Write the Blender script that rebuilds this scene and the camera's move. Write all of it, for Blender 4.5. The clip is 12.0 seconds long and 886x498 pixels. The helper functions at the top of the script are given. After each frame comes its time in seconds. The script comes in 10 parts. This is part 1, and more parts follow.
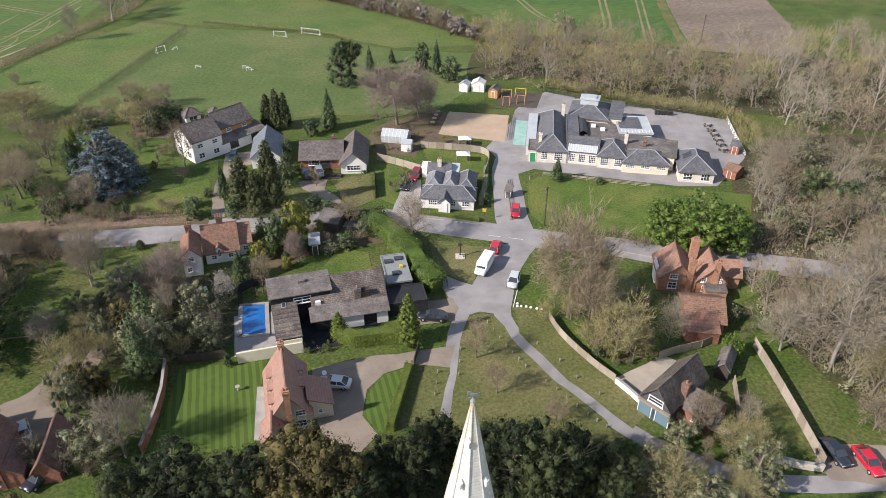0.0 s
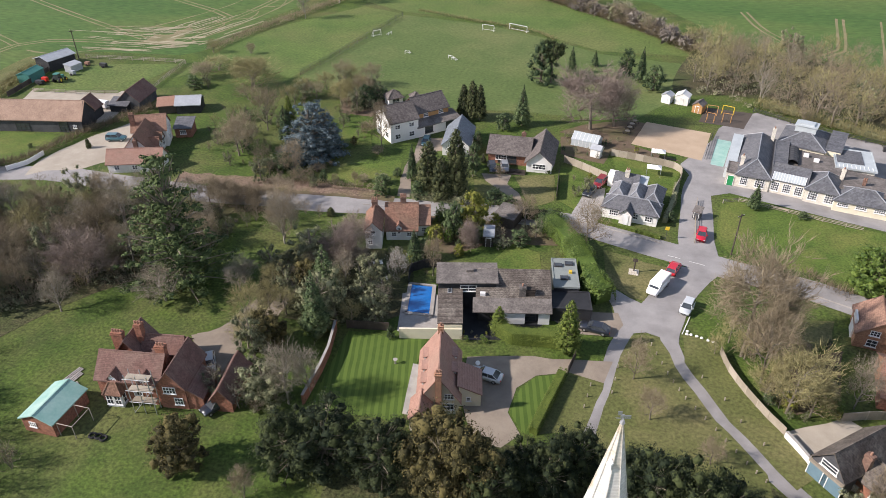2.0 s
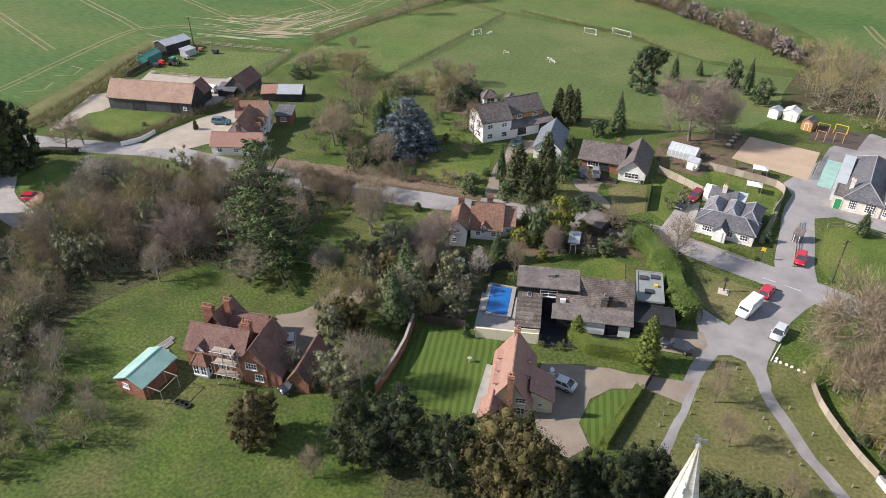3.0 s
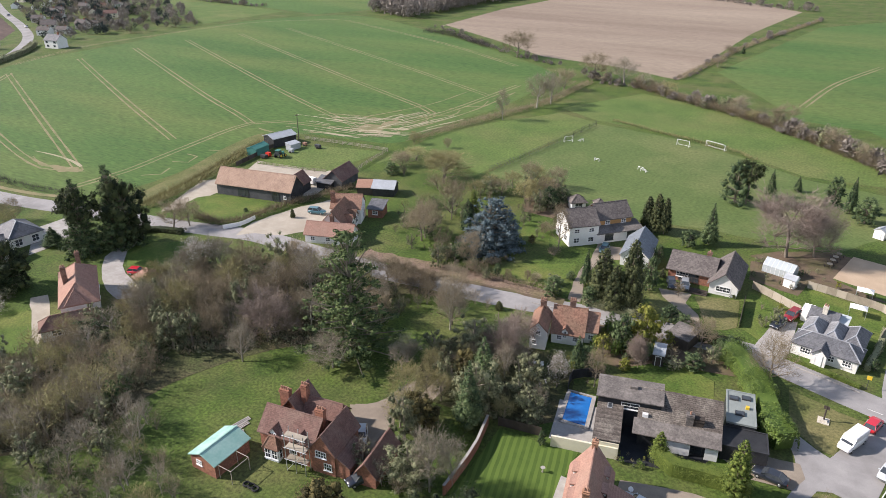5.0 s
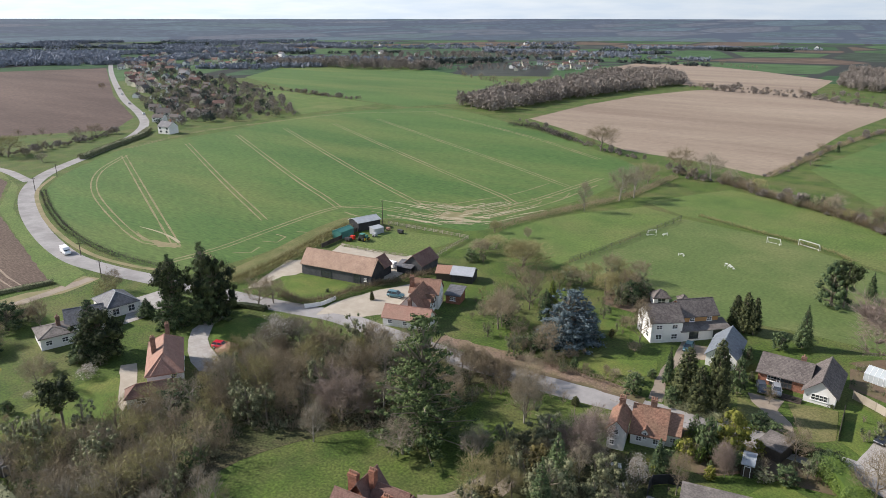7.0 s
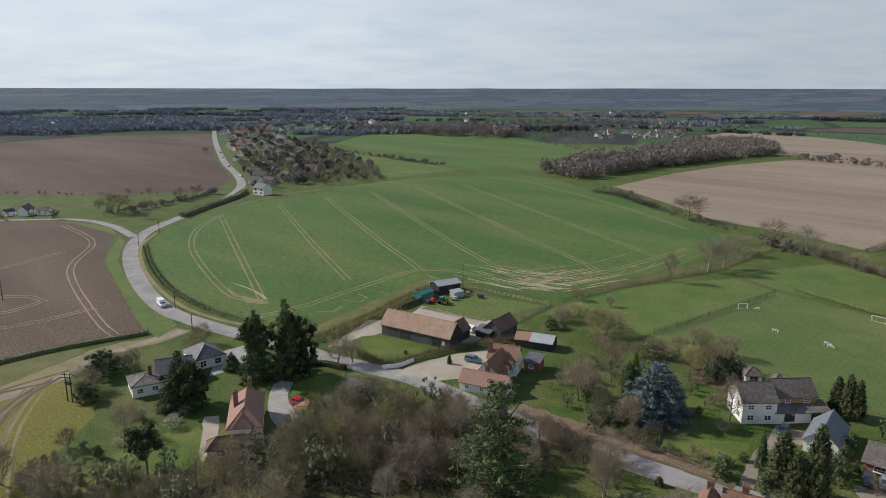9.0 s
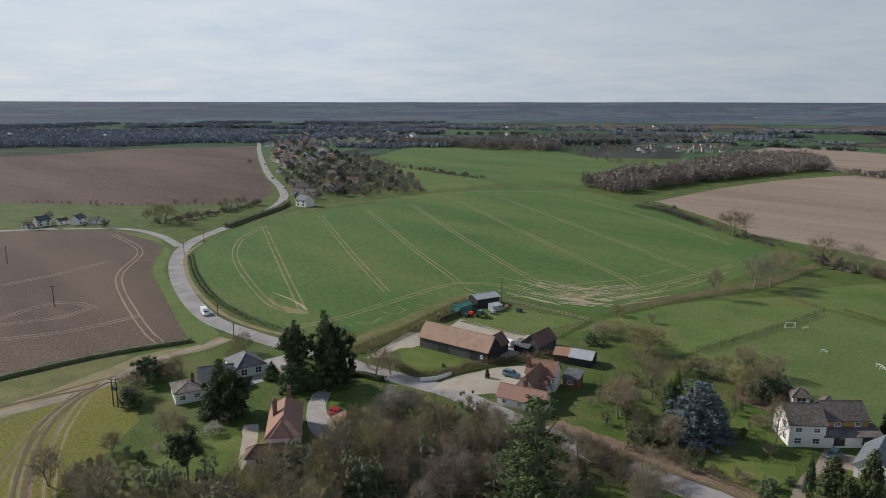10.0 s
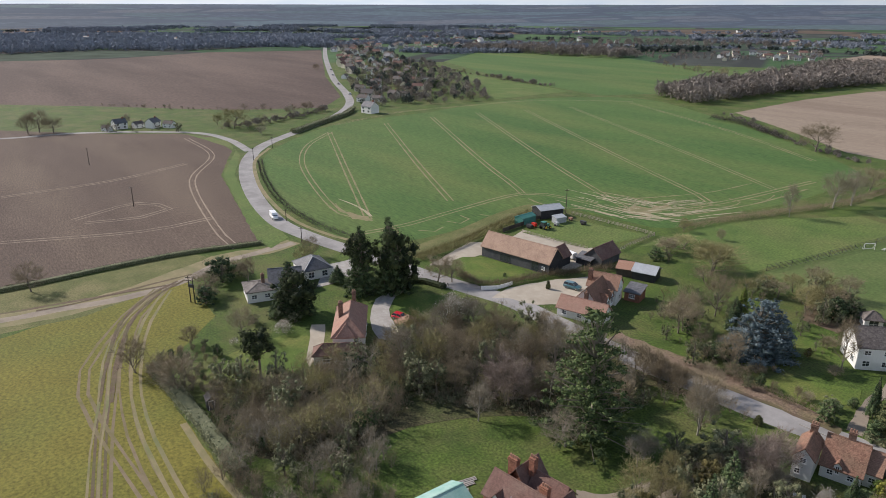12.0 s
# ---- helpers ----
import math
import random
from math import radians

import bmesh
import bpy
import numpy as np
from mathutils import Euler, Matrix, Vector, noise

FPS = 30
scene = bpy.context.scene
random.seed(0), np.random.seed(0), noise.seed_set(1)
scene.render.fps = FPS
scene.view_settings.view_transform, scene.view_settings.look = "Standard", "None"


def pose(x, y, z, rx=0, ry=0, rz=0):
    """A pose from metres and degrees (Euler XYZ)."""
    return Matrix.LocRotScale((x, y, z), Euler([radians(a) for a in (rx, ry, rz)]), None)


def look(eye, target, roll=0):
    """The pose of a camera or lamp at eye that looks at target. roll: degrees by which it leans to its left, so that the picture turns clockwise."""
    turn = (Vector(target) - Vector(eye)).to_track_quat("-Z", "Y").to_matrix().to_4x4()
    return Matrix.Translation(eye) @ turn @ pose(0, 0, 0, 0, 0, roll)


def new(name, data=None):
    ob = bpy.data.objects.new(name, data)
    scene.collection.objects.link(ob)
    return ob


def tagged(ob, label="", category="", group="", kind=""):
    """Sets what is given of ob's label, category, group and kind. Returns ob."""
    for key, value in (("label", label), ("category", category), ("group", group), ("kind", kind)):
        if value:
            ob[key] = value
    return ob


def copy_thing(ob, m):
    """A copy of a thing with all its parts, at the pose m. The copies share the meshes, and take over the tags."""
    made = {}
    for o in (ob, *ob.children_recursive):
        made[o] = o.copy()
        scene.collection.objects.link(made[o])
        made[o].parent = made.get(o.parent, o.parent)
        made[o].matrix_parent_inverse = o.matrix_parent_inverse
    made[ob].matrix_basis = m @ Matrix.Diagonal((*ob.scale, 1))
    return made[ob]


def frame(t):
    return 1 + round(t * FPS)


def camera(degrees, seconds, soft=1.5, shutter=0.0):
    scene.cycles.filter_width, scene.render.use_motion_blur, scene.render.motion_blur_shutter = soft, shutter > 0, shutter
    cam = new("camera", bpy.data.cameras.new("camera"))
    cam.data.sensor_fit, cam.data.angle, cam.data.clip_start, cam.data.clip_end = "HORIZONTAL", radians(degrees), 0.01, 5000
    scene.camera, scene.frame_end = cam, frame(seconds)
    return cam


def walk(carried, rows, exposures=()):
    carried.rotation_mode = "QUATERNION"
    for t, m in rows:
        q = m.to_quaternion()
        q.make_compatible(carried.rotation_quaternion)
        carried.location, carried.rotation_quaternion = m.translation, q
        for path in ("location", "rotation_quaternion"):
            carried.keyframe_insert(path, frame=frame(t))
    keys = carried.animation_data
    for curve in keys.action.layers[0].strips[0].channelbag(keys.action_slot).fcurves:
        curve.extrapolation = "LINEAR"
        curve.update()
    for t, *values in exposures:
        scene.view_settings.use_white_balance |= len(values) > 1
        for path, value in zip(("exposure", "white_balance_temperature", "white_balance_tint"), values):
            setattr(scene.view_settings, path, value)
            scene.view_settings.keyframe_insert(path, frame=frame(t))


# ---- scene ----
EYE = (0.0, 0.0, 68.0)
# seconds, tilt, lean, heading of the hovering camera
ROWS = [
    (0, 56.60, 0.02, -0.54), (0.5, 56.59, 0.08, 1.40), (1, 56.57, 0.12, 5.47), (1.5, 56.54, 0.04, 11.03),
    (2, 56.51, 0.10, 16.25), (2.5, 56.49, 0.05, 20.86), (3, 56.49, 0.06, 24.44), (3.2, 56.47, 0.03, 25.82),
    (4.8, 63.51, -0.12, 31.56), (5, 64.55, -0.07, 32.22), (5.5, 66.49, -0.06, 33.95), (6, 68.26, -0.05, 35.66),
    (6.5, 70.04, -0.03, 37.37), (7, 71.72, -0.05, 39.09), (7.2, 72.45, -0.06, 39.83), (8.8, 76.99, -0.07, 45.24),
    (9, 77.01, -0.06, 45.94), (9.5, 77.44, -0.09, 47.50), (10, 78.08, -0.08, 49.24), (10.5, 76.74, -0.05, 50.75),
    (11, 73.87, -0.03, 52.46), (11.5, 71.78, -0.08, 53.95), (12, 70.65, -0.09, 54.64),
]
cam = camera(64.9, 12.0, soft=0.8)
walk(cam, [(t, pose(*EYE, rx, ry, rz)) for t, rx, ry, rz in ROWS],
     exposures=[(0.0, 0.38, 6500, 19), (3.0, 0.44, 6500, 19), (5.0, 0.56, 6500, 18), (6.5, 0.48, 6500, 16), (7.0, 0.38, 6500, 15), (9.0, -0.21, 6500, 13), (9.5, -0.23, 6500, 13), (10.5, -0.43, 6500, 13), (12.0, 0.05, 6500, 16)])

# ---- daylight: broken cloud, low spring sun ----
SUN_AZ, SUN_EL = 206.0, 34.0   # where the light comes from: degrees from +x, and height
world = bpy.data.worlds.new("sky")
scene.world = world
world.use_nodes = True


def daylight():
    nt = world.node_tree
    nt.nodes.clear()
    out = nt.nodes.new("ShaderNodeOutputWorld")
    bg = nt.nodes.new("ShaderNodeBackground")
    sky = nt.nodes.new("ShaderNodeTexSky")
    sky.sky_type, sky.sun_disc = "NISHITA", False
    sky.sun_elevation = radians(SUN_EL)
    sky.sun_rotation = radians(90 - SUN_AZ)
    sky.dust_density, sky.air_density = 2.0, 1.0
    co = nt.nodes.new("ShaderNodeTexCoord")
    sep = nt.nodes.new("ShaderNodeSeparateXYZ")
    nt.links.new(co.outputs["Generated"], sep.inputs[0])
    # clouds lie on a flat layer overhead, so that they flatten towards the horizon
    zc = nt.nodes.new("ShaderNodeMath"); zc.operation = "MAXIMUM"; zc.inputs[1].default_value = 0.0
    nt.links.new(sep.outputs["Z"], zc.inputs[0])
    za = nt.nodes.new("ShaderNodeMath"); za.operation = "ADD"; za.inputs[1].default_value = 0.12
    nt.links.new(zc.outputs[0], za.inputs[0])
    dv = nt.nodes.new("ShaderNodeVectorMath"); dv.operation = "DIVIDE"
    cb = nt.nodes.new("ShaderNodeCombineXYZ")
    for k in range(3):
        nt.links.new(za.outputs[0], cb.inputs[k])
    nt.links.new(co.outputs["Generated"], dv.inputs[0])
    nt.links.new(cb.outputs[0], dv.inputs[1])
    n = nt.nodes.new("ShaderNodeTexNoise")
    n.inputs["Scale"].default_value, n.inputs["Detail"].default_value, n.inputs["Roughness"].default_value = 1.6, 7.0, 0.55
    nt.links.new(dv.outputs[0], n.inputs["Vector"])
    ramp = nt.nodes.new("ShaderNodeValToRGB")
    ramp.color_ramp.elements[0].position, ramp.color_ramp.elements[0].color = 0.34, (0.82, 0.88, 0.95, 1)
    ramp.color_ramp.elements[1].position, ramp.color_ramp.elements[1].color = 0.68, (1.0, 1.0, 1.0, 1)
    # thin bright cloud low down, deeper grey blue overhead
    up = nt.nodes.new("ShaderNodeValToRGB")
    up.color_ramp.elements[0].position, up.color_ramp.elements[0].color = 0.0, (8.6, 9.7, 10.4, 1)
    up.color_ramp.elements[1].position, up.color_ramp.elements[1].color = 0.75, (1.5, 2.25, 3.5, 1)
    e = up.color_ramp.elements.new(0.16)
    e.color = (8.6, 9.5, 10.1, 1)
    nt.links.new(zc.outputs[0], up.inputs["Fac"])
    cl = nt.nodes.new("ShaderNodeMixRGB")
    cl.blend_type = "MULTIPLY"
    cl.inputs["Fac"].default_value = 1.0
    nt.links.new(n.outputs["Fac"], ramp.inputs["Fac"])
    mix = nt.nodes.new("ShaderNodeMixRGB")
    mix.inputs["Fac"].default_value = 0.85
    nt.links.new(sky.outputs[0], mix.inputs["Color1"])
    nt.links.new(ramp.outputs[0], cl.inputs["Color1"])
    nt.links.new(up.outputs[0], cl.inputs["Color2"])
    dt = nt.nodes.new("ShaderNodeVectorMath"); dt.operation = "DOT_PRODUCT"
    dt.inputs[1].default_value = (math.cos(radians(85)), math.sin(radians(85)), 0)
    nt.links.new(co.outputs["Generated"], dt.inputs[0])
    mr = nt.nodes.new("ShaderNodeMapRange")
    mr.inputs["From Min"].default_value, mr.inputs["From Max"].default_value = 0.45, 1.0
    mr.inputs["To Min"].default_value, mr.inputs["To Max"].default_value = 1.0, 0.68
    nt.links.new(dt.outputs["Value"], mr.inputs["Value"])
    dim = nt.nodes.new("ShaderNodeVectorMath"); dim.operation = "SCALE"
    nt.links.new(cl.outputs[0], dim.inputs[0])
    nt.links.new(mr.outputs[0], dim.inputs["Scale"])
    nt.links.new(dim.outputs[0], mix.inputs["Color2"])
    nt.links.new(mix.outputs[0], bg.inputs["Color"])
    bg.inputs["Strength"].default_value = 0.10
    nt.links.new(bg.outputs[0], out.inputs["Surface"])


daylight()
sun = new("sun", bpy.data.lights.new("sun", "SUN"))
sun.data.energy, sun.data.angle, sun.data.color = 5.0, radians(1.0), (1.0, 0.95, 0.86)
sun.matrix_world = look((math.cos(radians(SUN_AZ)) * math.cos(radians(SUN_EL)) * 400,
                         math.sin(radians(SUN_AZ)) * math.cos(radians(SUN_EL)) * 400,
                         math.sin(radians(SUN_EL)) * 400), (0, 0, 0))


# ---- materials ----
def mat(name, low, high, rough=0.85, scale=1.0, fine=12.0, bump=0.3, dist=0.05, metal=0.0, island=0.0, rand=0.0,
        third=None, third_scale=0.05, third_fac=0.5, spec=0.3, stripe=None, cells=None, courses=None, stretch=None):
    """A surface whose colour drifts from low to high at two scales, with fine relief."""
    m = bpy.data.materials.new(name)
    m.use_nodes = True
    nt = m.node_tree
    b = nt.nodes["Principled BSDF"]
    b.inputs["Roughness"].default_value, b.inputs["Metallic"].default_value = rough, metal
    b.inputs["Specular IOR Level"].default_value = spec
    geo = nt.nodes.new("ShaderNodeNewGeometry")
    pos = geo.outputs["Position"]
    if stretch:
        mp = nt.nodes.new("ShaderNodeMapping")
        mp.inputs["Rotation"].default_value = (0, 0, radians(stretch[0]))
        mp.inputs["Scale"].default_value = (stretch[1], stretch[2], 1)
        nt.links.new(pos, mp.inputs["Vector"])
        pos = mp.outputs[0]

    def noi(sc, det):
        n = nt.nodes.new("ShaderNodeTexNoise")
        n.inputs["Scale"].default_value, n.inputs["Detail"].default_value = sc, det
        n.inputs["Roughness"].default_value = 0.6
        nt.links.new(pos, n.inputs["Vector"])
        return n.outputs["Fac"]

    def mth(op, a, v):
        n = nt.nodes.new("ShaderNodeMath")
        n.operation = op
        for k, s in enumerate((a, v)):
            if isinstance(s, (int, float)):
                n.inputs[k].default_value = s
            else:
                nt.links.new(s, n.inputs[k])
        return n.outputs[0]

    fac = mth("ADD", mth("MULTIPLY", noi(scale, 4), 0.62), mth("MULTIPLY", noi(fine, 3), 0.38))
    if island:
        fac = mth("ADD", fac, mth("MULTIPLY", mth("SUBTRACT", geo.outputs["Random Per Island"], 0.5), island))
    if rand:
        oi = nt.nodes.new("ShaderNodeObjectInfo")
        fac = mth("ADD", fac, mth("MULTIPLY", mth("SUBTRACT", oi.outputs["Random"], 0.5), rand))
    ramp = nt.nodes.new("ShaderNodeValToRGB")
    e = ramp.color_ramp.elements
    e[0].position, e[0].color = 0.30, (*low, 1)
    e[1].position, e[1].color = 0.70, (*high, 1)
    nt.links.new(fac, ramp.inputs["Fac"])
    col = ramp.outputs[0]
    if third:
        rr = nt.nodes.new("ShaderNodeValToRGB")
        rr.color_ramp.elements[0].position, rr.color_ramp.elements[1].position = 0.45, 0.65
        nt.links.new(noi(third_scale, 5), rr.inputs["Fac"])
        mx = nt.nodes.new("ShaderNodeMixRGB")
        nt.links.new(mth("MULTIPLY", rr.outputs[0], third_fac), mx.inputs["Fac"])
        nt.links.new(col, mx.inputs["Color1"])
        mx.inputs["Color2"].default_value = (*third, 1)
        col = mx.outputs[0]
    if stripe:
        ang, width, other, amount = stripe
        mp = nt.nodes.new("ShaderNodeMapping")
        mp.inputs["Rotation"].default_value = (0, 0, radians(ang))
        nt.links.new(geo.outputs["Position"], mp.inputs["Vector"])
        w = nt.nodes.new("ShaderNodeTexWave")
        w.inputs["Scale"].default_value = 0.314 / width
        w.inputs["Distortion"].default_value, w.inputs["Detail"].default_value = 0.6, 1.0
        nt.links.new(mp.outputs[0], w.inputs["Vector"])
        rr = nt.nodes.new("ShaderNodeValToRGB")
        rr.color_ramp.elements[0].position, rr.color_ramp.elements[1].position = 0.4, 0.6
        nt.links.new(w.outputs["Fac"], rr.inputs["Fac"])
        mx = nt.nodes.new("ShaderNodeMixRGB")
        nt.links.new(mth("MULTIPLY", rr.outputs[0], amount), mx.inputs["Fac"])
        nt.links.new(col, mx.inputs["Color1"])
        mx.inputs["Color2"].default_value = (*other, 1)
        col = mx.outputs[0]
    def shade(col, value, amount):
        mr = nt.nodes.new("ShaderNodeMapRange")
        mr.inputs["To Min"].default_value, mr.inputs["To Max"].default_value = 1 - amount, 1 + amount * .8
        nt.links.new(value, mr.inputs["Value"])
        mx = nt.nodes.new("ShaderNodeVectorMath")
        mx.operation = "SCALE"
        nt.links.new(col, mx.inputs[0])
        nt.links.new(mr.outputs[0], mx.inputs["Scale"])
        return mx.outputs[0]

    if cells:
        if courses or rand or island:
            # single tiles, bricks or crowns, each a little lighter or darker
            vo = nt.nodes.new("ShaderNodeTexVoronoi")
            vo.inputs["Scale"].default_value = cells[0]
            nt.links.new(geo.outputs["Position"], vo.inputs["Vector"])
            sr = nt.nodes.new("ShaderNodeSeparateColor")
            nt.links.new(vo.outputs["Color"], sr.inputs[0])
            col = shade(col, sr.outputs[0], cells[1])
        else:
            # tufts and clods
            tuft = nt.nodes.new("ShaderNodeMapRange")
            tuft.inputs["From Min"].default_value, tuft.inputs["From Max"].default_value = 0.32, 0.68
            nt.links.new(noi(cells[0] * 1.6, 6), tuft.inputs["Value"])
            col = shade(col, tuft.outputs[0], cells[1] * 1.5)
    if courses:
        # rows of tiles or boards, counted upwards
        wv = nt.nodes.new("ShaderNodeTexWave")
        wv.bands_direction, wv.wave_profile = "Z", "SAW"
        wv.inputs["Scale"].default_value = 0.314 / courses[0]
        wv.inputs["Distortion"].default_value, wv.inputs["Detail"].default_value = 0.25, 1.0
        nt.links.new(geo.outputs["Position"], wv.inputs["Vector"])
        col = shade(col, wv.outputs["Fac"], courses[1])
        fac = mth("ADD", fac, mth("MULTIPLY", wv.outputs["Fac"], 0.6))
    nt.links.new(col, b.inputs["Base Color"])
    if bump:
        bp = nt.nodes.new("ShaderNodeBump")
        bp.inputs["Strength"].default_value, bp.inputs["Distance"].default_value = bump, dist
        nt.links.new(fac, bp.inputs["Height"])
        nt.links.new(bp.outputs[0], b.inputs["Normal"])
    return m


GRASS = mat("rough grass", (0.030, 0.060, 0.010), (0.092, 0.138, 0.022), 0.9, 0.16, 2.2, 0.8, 0.2, third=(0.15, 0.13, 0.055), third_scale=0.07, third_fac=0.5, cells=(1.3, 0.34))
MOWN = mat("mown field grass", (0.070, 0.112, 0.030), (0.112, 0.152, 0.044), 0.9, 0.05, 1.2, 0.4, 0.06, third=(0.155, 0.162, 0.062), third_scale=0.025, third_fac=0.65, cells=(0.7, 0.18))
MEADOW = mat("meadow grass", (0.056, 0.106, 0.022), (0.120, 0.170, 0.040), 0.9, 0.09, 1.4, 0.6, 0.12, third=(0.155, 0.160, 0.055), third_scale=0.03, third_fac=0.6, cells=(0.9, 0.28))
LAWN = mat("garden lawn", (0.052, 0.096, 0.015), (0.112, 0.162, 0.028), 0.9, 0.22, 4.0, 0.5, 0.08, third=(0.18, 0.178, 0.05), third_scale=0.12, third_fac=0.6, cells=(1.6, 0.26))
STRIPED = mat("striped lawn", (0.046, 0.086, 0.013), (0.080, 0.130, 0.022), 0.9, 0.5, 6.0, 0.4, 0.04, stripe=(-14.8, 1.0, (0.118, 0.178, 0.032), 0.55), third=(0.05, 0.085, 0.014), third_scale=0.25, third_fac=0.4)
DRY = mat("dry verge grass", (0.082, 0.096, 0.028), (0.142, 0.148, 0.050), 0.9, 0.16, 2.4, 0.6, 0.1, third=(0.195, 0.165, 0.078), third_scale=0.08, third_fac=0.6, cells=(1.3, 0.24))
OLIVE = mat("stubble grass", (0.120, 0.112, 0.016), (0.205, 0.178, 0.034), 0.9, 0.12, 1.2, 0.7, 0.15, third=(0.10, 0.125, 0.022), third_scale=0.03, third_fac=0.6, cells=(1.0, 0.28))
CROP = mat("young wheat", (0.040, 0.098, 0.020), (0.086, 0.148, 0.034), 0.9, 0.018, 0.5, 0.4, 0.1, third=(0.140, 0.158, 0.045), third_scale=0.011, third_fac=0.6, cells=(0.5, 0.22), stretch=(-26, 0.35, 1.5))
PLOUGH = mat("ploughed earth", (0.076, 0.052, 0.040), (0.124, 0.088, 0.068), 0.95, 0.05, 1.0, 0.8, 0.15, third=(0.165, 0.122, 0.088), third_scale=0.02, third_fac=0.55, stretch=(12, 0.35, 1.6), cells=(0.9, 0.3))
PALEPLOUGH = mat("pale drilled earth", (0.205, 0.158, 0.118), (0.33, 0.262, 0.198), 0.95, 0.015, 0.6, 0.5, 0.1, third=(0.19, 0.14, 0.105), third_scale=0.007, third_fac=0.75, stretch=(-12, 0.3, 1.6), cells=(0.35, 0.12))
REDPLOUGH = mat("dark ploughed earth", (0.060, 0.040, 0.033), (0.112, 0.074, 0.060), 0.95, 0.012, 0.6, 0.6, 0.1, third=(0.15, 0.104, 0.082), third_scale=0.006, third_fac=0.55, stretch=(20, 0.3, 1.5), cells=(0.25, 0.16))
TARMAC = mat("worn asphalt", (0.248, 0.238, 0.232), (0.352, 0.336, 0.325), 0.85, 0.35, 9.0, 0.2, 0.02, third=(0.175, 0.166, 0.162), third_scale=0.12, third_fac=0.65)
DRIVE = mat("gravel drive", (0.22, 0.18, 0.14), (0.33, 0.28, 0.22), 0.9, 0.5, 12.0, 0.4, 0.03, third=(0.17, 0.14, 0.115), third_scale=0.12, third_fac=0.6)
PALEGRAVEL = mat("pale gravel", (0.33, 0.29, 0.23), (0.46, 0.41, 0.34), 0.9, 0.4, 12.0, 0.4, 0.03, third=(0.27, 0.23, 0.18), third_scale=0.12, third_fac=0.5)
BROWNFIELD = mat("dry brown plough", (0.150, 0.118, 0.088), (0.235, 0.190, 0.145), 0.95, 0.05, 1.0, 0.8, 0.15, third=(0.125, 0.105, 0.075), third_scale=0.03, third_fac=0.6, stretch=(70, 0.4, 1.6), cells=(0.9, 0.3))
SOIL = mat("bare soil and mulch", (0.09, 0.062, 0.042), (0.17, 0.125, 0.085), 0.95, 0.6, 6.0, 0.7, 0.1, third=(0.10, 0.11, 0.035), third_scale=0.2, third_fac=0.5)
# leaf litter, its base darkened to include the shade under the trees
LITTER = mat("leaf litter", (0.045, 0.042, 0.02), (0.11, 0.092, 0.05), 0.95, 0.4, 4.0, 0.8, 0.2, third=(0.05, 0.075, 0.018), third_scale=0.07, third_fac=0.75, cells=(1.6, 0.45))
DEADLEAF = mat("dead leaves on a bank", (0.135, 0.092, 0.066), (0.245, 0.175, 0.13), 0.95, 0.5, 5.0, 0.7, 0.1, third=(0.16, 0.15, 0.06), third_scale=0.2, third_fac=0.4, cells=(1.4, 0.3))
SAND = mat("sandy court", (0.40, 0.30, 0.205), (0.50, 0.385, 0.275), 0.9, 0.2, 8.0, 0.15, 0.02, third=(0.33, 0.245, 0.165), third_scale=0.15, third_fac=0.4)
PAVE = mat("paving", (0.30, 0.28, 0.26), (0.42, 0.40, 0.37), 0.85, 1.0, 10.0, 0.2, 0.02, third=(0.24, 0.22, 0.20), third_scale=0.4, third_fac=0.5)
TRACK = mat("bare wheel track", (0.185, 0.155, 0.082), (0.28, 0.235, 0.135), 0.95, 0.3, 3.0, 0.5, 0.06, third=(0.1, 0.14, 0.045), third_scale=0.12, third_fac=0.55)
MUD = mat("muddy wheel track", (0.15, 0.118, 0.075), (0.235, 0.185, 0.12), 0.95, 0.3, 3.0, 0.6, 0.08, third=(0.13, 0.125, 0.035), third_scale=0.2, third_fac=0.6)
WHITELINE = mat("worn white road paint", (0.5, 0.5, 0.48), (0.75, 0.75, 0.72), 0.8, 2.0, 14.0, 0.1)


